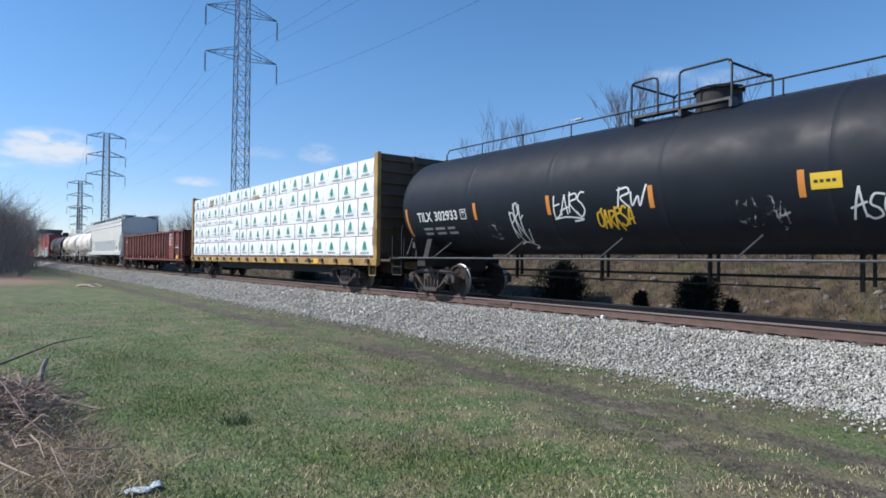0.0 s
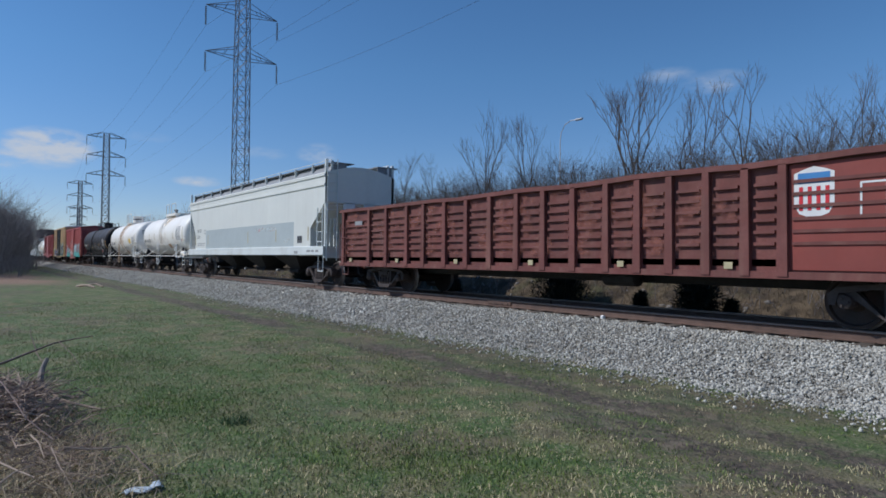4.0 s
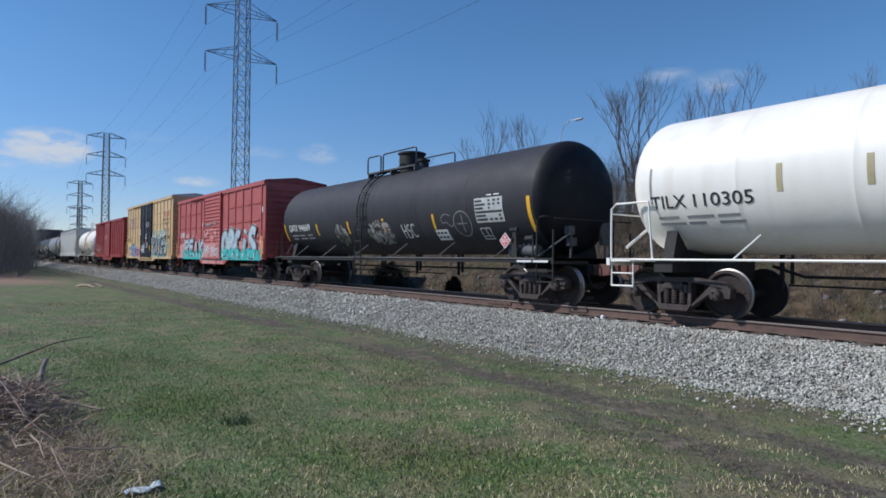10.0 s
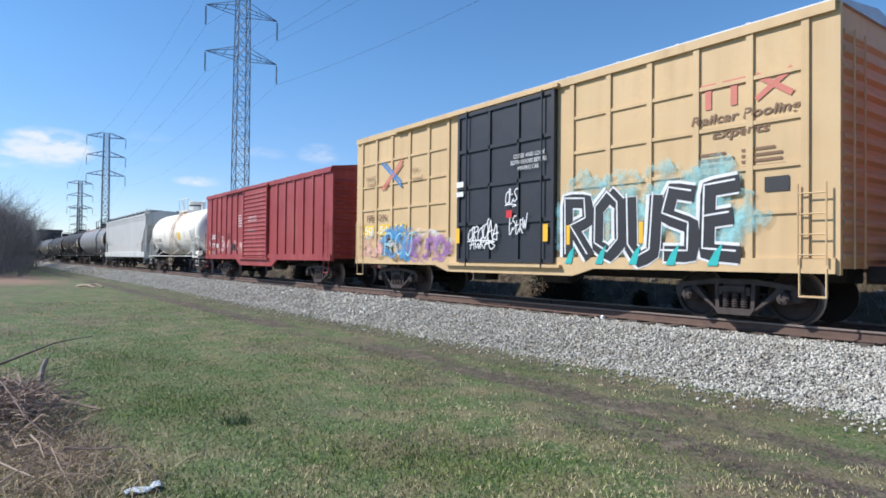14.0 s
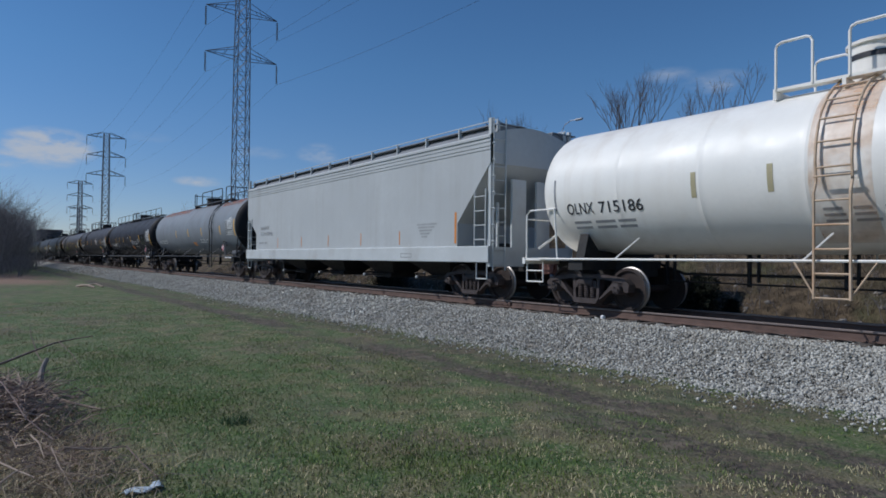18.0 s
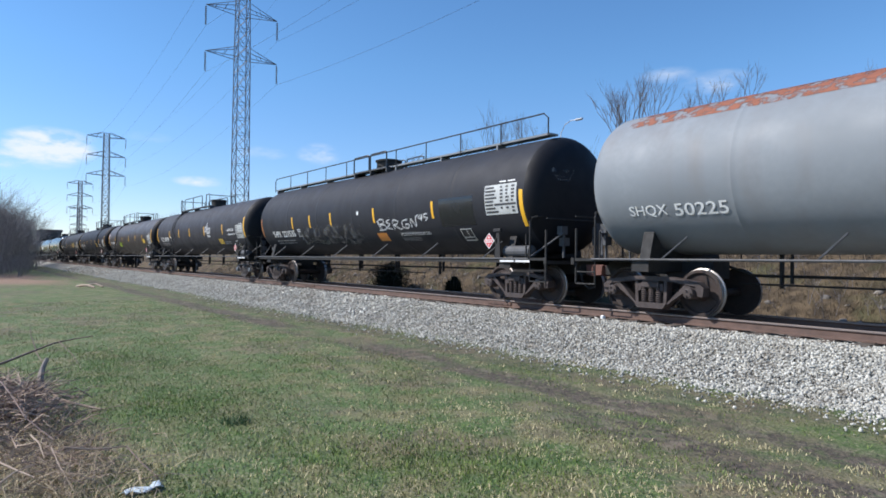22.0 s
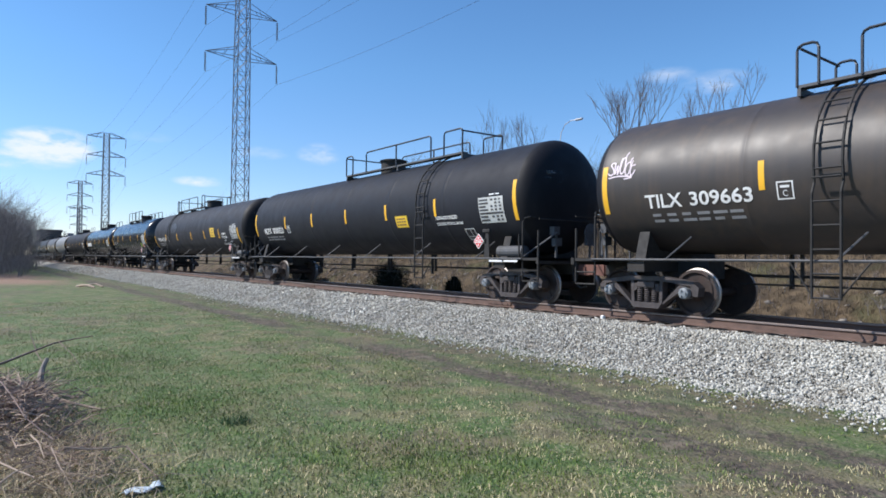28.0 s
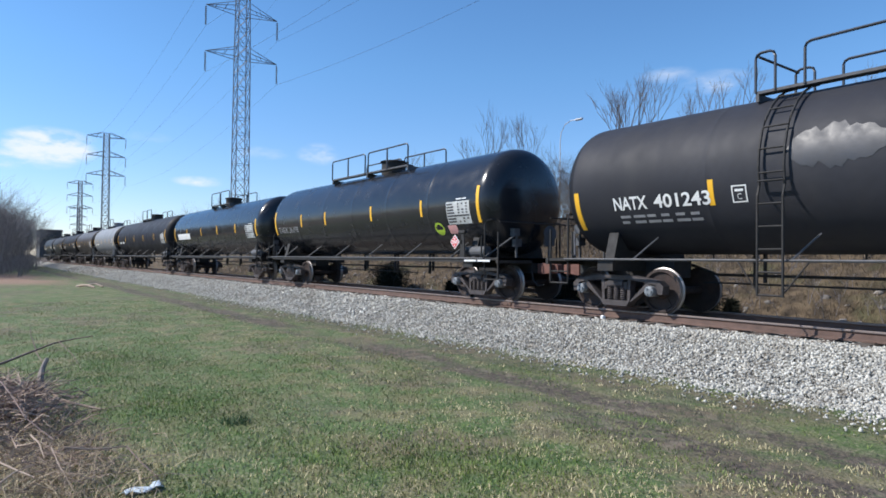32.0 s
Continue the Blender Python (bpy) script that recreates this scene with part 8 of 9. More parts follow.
sd_.tag(bubble(2, 3), -157.4, -155.5, 1.1, 1.65, [(MISTVIO, 0.32, 0, 0), (SPRAYVI, 0.06, 0.02, 0.02)], "graffiti_piece", "violet and pink graffiti", off=0.011)
sd_.flat = fl_ + 0.135
sd_.words("CLOSE AND LOCK", -152.75, -151.7, 3.52, 3.62, LETTER, off=0.006)
sd_.words("BOTH DOORS BEFORE", -152.85, -151.65, 3.37, 3.47, LETTER, off=0.006)
sd_.words("MOVING CAR", -152.6, -151.9, 3.22, 3.32, LETTER, off=0.006)
sd_.tag(scrawl(61, 6), -154.5, -153.3, 1.6, 2.0, [(SPRAYW, 0.035, 0, 0)], label="white sprayed tag")
sd_.tag(scrawl(66, 5), -154.4, -153.4, 1.35, 1.62, [(SPRAYW, 0.03, 0, 0)], label="white sprayed tag")
sd_.tag(scrawl(62, 5), -152.9, -152.3, 1.75, 2.1, [(SPRAYW, 0.028, 0, 0)], label="white sprayed tag")
sd_.tag(scrawl(63, 3), -153.05, -152.6, 2.45, 2.75, [(SPRAYW, 0.03, 0, 0)], label="white sprayed tag")
sd_.patch(-155.0, -154.7, 3.0, 3.15, LETTER, "white_stencil", off=0.006)
sd_.patch(-155.0, -154.7, 2.75, 2.88, LETTER, "white_stencil", off=0.006)
sd_.patch(-153.0, -152.8, 2.1, 2.28, PLACRED, "red_label", off=0.006)
sd_.patch(-155.0, -154.85, 1.5, 1.9, SAFETY, "reflector_stripe", off=0.006)
sd_.patch(-151.75, -151.6, 1.5, 1.9, SAFETY, "reflector_stripe", off=0.006)

# 10: red box car
rpost = [-177.3, -176.44, -175.65, -174.79, -173.97, -173.1, -167.9, -167.0, -166.1, -165.2, -164.3, -163.4]
car, sd_ = box_car(-178.2, -162.7, 4.42, BOXRED2, BOXRED2, "red box car with a ribbed door and white stencils", (-176.2, -164.6), (-172.0, -168.9), rpost, deep=0.05)
sd_.words("LRS", -177.28, -176.6, 2.03, 2.28, LETTER, "reporting_mark", bold=0.02)
sd_.words("77", -177.14, -176.62, 1.55, 1.8, LETTER, "reporting_mark", bold=0.02)
sd_.words("80", -176.38, -175.96, 1.56, 1.8, LETTER, "reporting_mark", bold=0.02)
sd_.outline(-175.5, -175.2, 1.9, 2.15, LETTER)
sd_.patch(-173.85, -173.2, 1.42, 1.75, LETTERDK, "defect_card_holder")
sd_.bars(-172.9, -172.4, 2.55, 3.2, 5, LETTER, seed=71, words=2)
sd_.bars(-177.2, -176.5, 1.2, 1.4, 2, LETTERDIM, seed=72, words=2)
sd_.tag(scrawl(71, 3), -177.7, -177.35, 1.7, 1.95, [(SPRAYW, 0.03, 0, 0)], label="small white tag")
for k, (p, q, top) in enumerate(((-176.3, -175.7, 1.75), (-175.6, -174.85, 2.0), (-174.7, -174.05, 2.15), (-173.9, -173.2, 2.0), (-173.0, -172.1, 1.9), (-177.2, -176.5, 1.5))):
    sd_.sheet(p, q, 1.2, top, MISTPINK2, "paint_scrape", off=0.003, seed=90 + k)
    sd_.sheet(p + 0.1, q, 1.22, top - 0.1, MISTWHITE, "paint_scrape", off=0.005, seed=95 + k)
sd_.patch(-174.7, -174.2, 2.0, 2.3, DARKRED, "faded_square", off=0.003)
sd_.patch(-176.4, -175.8, 2.05, 2.4, DARKRED, "faded_square", off=0.003)
sd_.patch(-177.75, -177.35, 1.22, 1.42, ORANGE, "orange_label")
sd_.flat += 0.12
sd_.words("DO NOT MOVE CAR", -171.2, -170.1, 2.9, 3.0, LETTER, off=0.012)
sd_.words("WITH DOOR OPEN", -171.2, -170.1, 2.75, 2.85, LETTER, off=0.012)
sd_.bars(-171.2, -170.2, 2.3, 2.38, 1, LETTERDIM, seed=73, off=0.012)

# ---- covered hoppers ----


def hopper_car(sL, sR, eave, body, sillmat, label, trucks, sill, wedge_r, wedge_l, rail_h, outlets, rimmed=True):
    """wedge: (end height, cut depth, shoulder height, sill height) of the sloped ends."""
    c = (sL + sR) / 2
    car = new_car("hopper_car", label, "hopper car", c)
    x0, x1 = sL - c, sR - c
    hw = 1.53
    er, dr_, hr_ = wedge_r
    el, dl, hl = wedge_l
    prof = [(x0, eave), (x0, el), (x0 + dl, hl), (x0 + dl, sill[1]), (x1 - dr_, sill[1]), (x1 - dr_, hr_), (x1, er), (x1, eave)]
    b = M().extrude_y(prof, -hw, hw)
    part("hopper_body", b, body, car)
    rp = [(-hw - 0.02, eave)] + [(-hw + 2 * hw * k / 10, eave + 0.04 + 0.30 * math.sin(math.pi * k / 10)) for k in range(11)] + [(hw + 0.02, eave)]
    part("roof", M().extrude_x(rp, x0, x1), body, car, smooth=30)
    ra = M()
    for sy in (-1, 1):
        for z, t in ((eave - 0.06, 0.04), (eave - 0.42, 0.04)) if rimmed else ((eave - 0.03, 0.03), (eave - 0.15, 0.016), (eave - 0.26, 0.016), (eave - 0.35, 0.016)):
            ra.box(x0, x1, min(sy * hw, sy * (hw + t)), max(sy * hw, sy * (hw + t)), z - t, z + t)
    part("roof_rim", ra, body, car)
    hatch = M()
    hatch.cbox(x0 + 0.9, x1 - 0.9, -0.4, 0.4, eave + 0.28, eave + rail_h - 0.15, 0.05)
    for k in range(9):
        xx = x0 + 1.2 + (x1 - x0 - 2.4) * k / 8
        hatch.box(xx - 0.04, xx + 0.04, -0.43, 0.43, eave + 0.28, eave + rail_h - 0.13)
    part("hatch_cover", hatch, body, car, "long trough hatch cover")
    for s in (-1, 1):
        wkm = M()
        y = s * 1.0
        wkm.box(x0, x1, y - 0.25, y + 0.7, eave + rail_h - 0.12, eave + rail_h - 0.09)
        n = 11
        for k in range(n + 1):
            xx = x0 + 0.05 + (x1 - x0 - 0.1) * k / n
            wkm.box(xx - 0.02, xx + 0.02, y - 0.25, y + 0.38, eave + 0.1, eave + rail_h - 0.13)
        part("roof_walk", wkm, GRATING, car, "dark grating roof walk")
        rl = M()
        yy = s * 1.27
        rl.box(x0, x1, yy - 0.012, yy + 0.012, eave + rail_h - 0.022, eave + rail_h)
        mesh_side = M().add([(x0, s * 1.33, eave + 0.09), (x1, s * 1.33, eave + 0.09), (x1, s * 1.05, eave + rail_h - 0.12), (x0, s * 1.05, eave + rail_h - 0.12),
                             (x0, s * 1.31, eave + 0.09), (x1, s * 1.31, eave + 0.09), (x1, s * 1.03, eave + rail_h - 0.12), (x0, s * 1.03, eave + rail_h - 0.12)],
                            [(0, 1, 2, 3), (7, 6, 5, 4), (0, 4, 5, 1), (1, 5, 6, 2), (2, 6, 7, 3), (3, 7, 4, 0)])
        part("walk_side", mesh_side, GRATING, car)
        for k in range(n + 1):
            xx = x0 + 0.03 + (x1 - x0 - 0.06) * k / n
            rl.box(xx - 0.022, xx + 0.022, yy - 0.02 - 0.06 * (s > 0), yy + 0.02 + 0.06 * (s < 0), eave - 0.05, eave + rail_h - 0.04)
        part("roof_rail", rl, sillmat, car)
    for sy in (-1, 1):
        sl = M().cbox(x0, x1, min(sy * (hw - 0.03), sy * (hw + 0.06)), max(sy * (hw - 0.03), sy * (hw + 0.06)), sill[0], sill[1] + 0.02, 0.02)
        part("side_sill", sl, sillmat, car)
    # end cages with ladders
    for s in (-1, 1):
        ex = x1 if s > 0 else x0
        cg = M()
        for sy in (-1, 1):
            cg.box(min(ex, ex - s * 0.1), max(ex, ex - s * 0.1), min(sy * (hw - 0.02), sy * (hw - 0.12)), max(sy * (hw - 0.02), sy * (hw - 0.12)), sill[1], eave + rail_h)
            for q in (0.35, 0.7):
                cg.box(min(ex - s * q, ex - s * (q + 0.06)), max(ex - s * q, ex - s * (q + 0.06)), min(sy * 0.9, sy * 0.96), max(sy * 0.9, sy * 0.96), sill[1], 2.6)
        cg.box(min(ex, ex - s * 0.08), max(ex, ex - s * 0.08), -hw, hw, sill[0] - 0.1, sill[1])
        for yy in (-0.75, 0.15):
            cg.box(min(ex, ex - s * 0.07), max(ex, ex - s * 0.07), yy, yy + 0.5, sill[1], 3.2)
        gi = M()
        for k in range(7):
            zz = sill[1] + 0.15 + 0.42 * k
            gi.tube([(ex, -hw + 0.05, zz), (ex + s * 0.13, -hw + 0.05, zz), (ex + s * 0.13, -hw + 0.05, zz - 0.09)], 0.015, 5)
        part_each("grab_iron", gi, sillmat, car)
        part_each("end_cage", cg, sillmat, car)
        part("corner_ladder", ladder(ex - s * 0.36, -hw - 0.03, sill[1], sill[1] + 1.5, 0.44, 4, 0.02), sillmat, car)
        lad_ = part("end_ladder", ladder(0, 0, sill[0] - 0.2, eave + rail_h, 0.42, 11, 0.018), sillmat, car, at=(ex + s * 0.05, -hw + 0.28, 0))
        lad_.rotation_euler.z = math.pi / 2
        st = M()
        for dx in (0.1, 0.52):
            st.tube([(ex - s * dx, -hw, sill[0]), (ex - s * dx, -hw, 0.56)], 0.018, 5)
        st.tube([(ex - s * 0.1, -hw, 0.57), (ex - s * 0.52, -hw, 0.57)], 0.02, 5)
        part("sill_step", st, sillmat, car)
        sh = M().extrude_y([(ex - s * 0.1, eave - 0.3), (ex - s * 0.1, max(er, 3.0) - 0.1), (ex - s * 2.4, 1.15), (ex - s * 2.7, 1.15)], -1.35, 1.35)
        part("slope_sheet", sh, UNDER if s < 0 else body, car)
        cs = M().cbox(min(ex - s * 2.6, ex + s * 0.35), max(ex - s * 2.6, ex + s * 0.35), -0.3, 0.3, 0.74, 1.08, 0.03)
        cs.lathe([(-0.4, 0.03), (-0.37, 0.18), (0.37, 0.18), (0.4, 0.03)], 12, "y", (ex - s * 0.9, 0, 1.35))
        part("stub_sill", cs, UNDER, car)
        add_coupler(car, ex + s * 0.4, s < 0)
    for s in outlets:
        xx = s - c
        h = M()
        top, bot = 1.7, 0.42
        vs = [(xx + a * 1.75, d * 1.35, sill[1]) for a, d in ((-1, -1), (1, -1), (1, 1), (-1, 1))] + [(xx + a * 0.42, d * 0.4, bot + 0.12) for a, d in ((-1, -1), (1, -1), (1, 1), (-1, 1))]
        h.add(vs, [(0, 1, 5, 4), (1, 2, 6, 5), (2, 3, 7, 6), (3, 0, 4, 7), (4, 5, 6, 7), (0, 3, 2, 1)])
        h.box(xx - 0.5, xx + 0.5, -0.55, 0.55, bot, bot + 0.14)
        hb = part("discharge_hopper", h, UNDER, car)
        gt = M().tube([(xx, -1.25, bot + 0.1), (xx, 1.25, bot + 0.1)], 0.03, 6)
        gt.lathe([(-1.32, 0.02), (-1.30, 0.06), (-1.2, 0.06), (-1.18, 0.02)], 10, "y", (xx, 0, bot + 0.1))
        part("gate_shaft", gt, ENDGREY, hb)
        part("gate_cap", M().lathe([(-1.36, 0.02), (-1.34, 0.045), (-1.325, 0.045), (-1.322, 0.02)], 10, "y", (xx, 0, bot + 0.1)), sillmat, hb)
    add_truck(car, trucks[0] - c, TRUCK_OLD)
    add_truck(car, trucks[1] - c, TRUCK_OLD)
    return car, Side(car, c, flat=hw)


car, sd_ = hopper_car(-80.65, -62.25, 4.28, HOPPER, SILLWHITE, "pale grey covered hopper with a grey overpainted panel", (-79.5, -63.6), (1.17, 1.50), (3.18, 1.25, 2.25), (3.9, 1.25, 2.35), 0.55, (-75.6, -71.4, -67.3))
sd_.patch(-77.3, -65.1, 1.53, 2.55, PATCHGREY, "overpainted_panel", off=0.003)
sd_.words("NCIX", -78.98, -78.18, 2.47, 2.66, LETTERDK, "reporting_mark", off=0.006)
sd_.words("656", -78.97, -78.4, 2.12, 2.31, LETTERDK, "reporting_mark", off=0.006)
sd_.outline(-77.6, -77.36, 2.35, 2.6, LETTERGREY, off=0.007)
sd_.bars(-78.9, -77.4, 1.68, 1.88, 2, LETTERGREY, seed=75, off=0.006)
card_box(sd_, -64.74, -64.26, 1.66, 1.96, LETTERGREY)
stripes(sd_, (-63.7, -67.0, -70.5, -76.9, -79.35), 1.75, 2.3, FADED, 0.09)
sd_.sheet(-69.2, -67.2, 2.22, 2.44, MISTPINK2, "scratched_marking", off=0.008)
sd_.sheet(-69.4, -67.0, 2.24, 2.40, MISTWHITE, "scratched_marking", off=0.011)
sd_.tag(scrawl(81, 4), -66.1, -65.5, 1.75, 1.9, [(MISTWHITE, 0.03, 0, 0)], label="faint white tag", off=0.008)
sd_.flat += 0.06
sd_.patch(-64.9, -64.55, 1.24, 1.34, LETTERGREY, "sill_plate")
sd_.bars(-63.7, -62.5, 1.26, 1.42, 1, LETTERGREY, seed=77)

car, sd_ = hopper_car(-211.75, -194.0, 4.28, HOPPER2, SILL2, "weathered light grey covered hopper with rust-orange stripes", (-210.7, -195.3), (0.99, 1.40), (3.57, 1.35, 2.05), (3.0, 1.15, 2.15), 0.45, (-207.8, -204.3, -200.8, -197.6), False)
stripes(sd_, (-195.43,), 1.5, 2.36, ORANGE, 0.09)
stripes(sd_, (-198.26, -200.69, -203.16, -205.55, -208.0), 1.5, 1.92, ORANGE, 0.05)
sd_.words("NAHX", -210.0, -209.0, 2.32, 2.48, LETTERGREY, "reporting_mark")
sd_.words("531096", -210.0, -208.6, 2.05, 2.22, LETTERGREY, "reporting_mark")
sd_.bars(-210.2, -209.2, 1.65, 1.8, 1, LETTERGREY, seed=78)
for k in range(5):
    sd_.patch(-197.3 + 0.06 * k, -196.3 - 0.12 * k, 2.06 - 0.09 * k, 2.11 - 0.09 * k, FAINTGREY, "faded_wordmark")
sd_.flat += 0.06
sd_.outline(-198.1, -197.5, 1.1, 1.24, FAINTGREY)

# ---- gondola ----


def gondola(sL, sR, top, label, trucks):
    c = (sL + sR) / 2
    car = new_car("gondola_car", label, "gondola car", c)
    x0, x1 = sL - c, sR - c
    hw = 1.47
    m = M().box(x0, x1, -hw, hw, 1.0, 1.12)
    part("floor", m, GONRED, car)
    posts = [-60.7, -58.9, -57.82, -56.63, -55.74, -54.7, -53.73, -52.77, -51.77, -50.88, -49.97, -49.06, -48.28, -47.56, -46.81, -46.09, -45.46, -43.84, -42.51, -41.75]
    for sy in (-1, 1):
        a, b = sorted((sy * hw, sy * (hw - 0.04)))
        w = M().box(x0, x1, a, b, 0.84, top - 0.05)
        part("side_wall", w, GONRED, car, "dented ribbed steel side")
        a, b = sorted((sy * (hw - 0.06), sy * (hw + 0.11)))
        t = M()
        rr = random.Random(3)
        n = 34
        for k in range(n):
            p, q = x0 + (x1 - x0) * k / n, x0 + (x1 - x0) * (k + 1) / n
            dz = 0.03 * math.sin(k * 0.9) * rr.random()
            t.v += [(p, a, top - 0.10 + dz), (p, b, top - 0.10 + dz), (p, b, top + dz), (p, a, top + dz)]
            if k:
                i = len(t.v) - 8
                t.f += [(i + j, i + (j + 1) % 4, i + 4 + (j + 1) % 4, i + 4 + j) for j in range(4)]
        i = len(t.v) - 4
        t.v += [(x1, a, top - 0.10), (x1, b, top - 0.10), (x1, b, top), (x1, a, top)]
        t.f += [(i + j, i + (j + 1) % 4, i + 4 + (j + 1) % 4, i + 4 + j) for j in range(4)] + [(0, 1, 2, 3), (i + 4, i + 5, i + 6, i + 7)]
        part("top_chord", t, GONRED, car)
        for s in posts:
            xx = s - c
            a, b = sorted((sy * hw, sy * (hw + 0.11)))
            p = M().extrude_y([(xx - 0.09, 0.84), (xx + 0.09, 0.84), (xx + 0.065, top - 0.1), (xx - 0.065, top - 0.1)], a, b)
            part("side_post", p, GONRED, car)
        ps = M()
        for p, q in zip(posts, posts[1:]):
            for k in range(6):
                z = 1.35 + k * 0.2
                a, b = sorted((sy * hw, sy * (hw + 0.06)))
                if -45.3 < p < -43.9:
                    continue
                ps.box(p - c + 0.14, q - c - 0.14, a, b, z, z + 0.055)
        part_each("pressed_rib", ps, GONRED, car)
        a, b = sorted((sy * (hw - 0.02), sy * (hw + 0.09)))
        part("side_sill", M().box(x0, x1, a, b, 0.80, 0.92), GONRED, car)
    for s in (-1, 1):
        ex = x1 if s > 0 else x0
        part("end_wall", M().box(min(ex, ex - s * 0.06), max(ex, ex - s * 0.06), -hw, hw, 0.95, top - 0.02), GONRED, car)
        e = M()
        for k in range(5):
            z = 1.2 + k * 0.32
            e.box(min(ex, ex + s * 0.06), max(ex, ex + s * 0.06), -hw + 0.1, hw - 0.1, z, z + 0.12)
        part_each("end_wall_rib", e, GONRED, car)
        part("end_ladder", ladder(ex - s * 0.3, -hw - 0.12, 0.95, 2.3, 0.42, 4), GONRED, car)
        st = M()
        for dx in (0.1, 0.5):
            st.tube([(ex - s * dx, -hw, 0.84), (ex - s * dx, -hw, 0.5)], 0.018, 5)
        st.tube([(ex - s * 0.1, -hw, 0.5), (ex - s * 0.5, -hw, 0.5)], 0.02, 5)
        part("sill_step", st, GONRED, car)
        part("coupler_pocket", M().cbox(min(ex, ex + s * 0.4), max(ex, ex + s * 0.4), -0.3, 0.3, 0.72, 1.0, 0.03), UNDER, car)
        add_coupler(car, ex + s * 0.4, s < 0)
    uf = M().cbox(x0 + 0.2, x1 - 0.2, -0.35, 0.35, 0.6, 1.0, 0.03)
    uf.lathe([(-0.5, 0.03), (-0.46, 0.2), (0.36, 0.2), (0.4, 0.03)], 12, "x", (2.0, -0.7, 0.72))
    part("underframe", uf, UNDER, car)
    add_truck(car, trucks[0] - c, TRUCK_OLD)
    add_truck(car, trucks[1] - c, TRUCK_OLD)
    return car, Side(car, c, flat=hw)


car, sd_ = gondola(-60.95, -41.5, 2.78, "rusty brown-red gondola car with dented ribbed sides", (-58.6, -43.8))
MISTRUSTDK = mist("rust_bloom", (0.30, 0.10, 0.07), 2.2, 0.5, 0.66, 0.7)
PANELRED = mat("repainted_red_panel", (0.25, 0.052, 0.04), 0.65, var=0.15, scale=1.5)
sd_.flat += 0.03
sd_.patch(-45.38, -43.93, 0.95, 2.66, PANELRED, "flat_panel")
sd_.poly([(-45.3, 2.0), (-45.22, 1.85), (-45.0, 1.76), (-44.78, 1.85), (-44.7, 2.0), (-44.7, 2.5), (-44.85, 2.56), (-45.0, 2.6), (-45.15, 2.56), (-45.3, 2.5)], LETTER, "shield_emblem", off=0.008)
for k in range(4):
    sd_.patch(-45.22 + 0.13 * k, -45.16 + 0.13 * k, 1.9, 2.28, PLACRED, "shield_bar", off=0.012)
sd_.patch(-45.24, -44.76, 2.33, 2.5, SPRAYBL, "shield_band", off=0.012)
sd_.outline(-44.35, -43.98, 1.75, 2.3, LETTER, off=0.008)
sd_.bars(-44.35, -43.98, 1.46, 1.7, 3, LETTER, "data_panel", seed=83, words=2)
sd_.bars(-45.2, -44.1, 1.0, 1.35, 4, LETTERDIM, seed=84, words=3)
sd_.flat += 0.02
sd_.bars(-43.6, -42.75, 1.6, 1.85, 2, LETTER, seed=85, words=3)
sd_.patch(-43.38, -42.88, 0.94, 1.14, SAFETY, "yellow_label")
sd_.patch(-59.9, -59.4, 2.2, 2.4, LETTERDIM, "white_stencil")
sd_.sheet(-60.6, -46.0, 1.2, 2.6, MISTRUSTDK, "rust_bloom", off=0.004)
stripes(sd_, (-60.2, -57.2, -54.2, -51.3, -48.7, -46.4), 0.95, 1.07, FADED, 0.16)

# ---- lumber flatcar ----


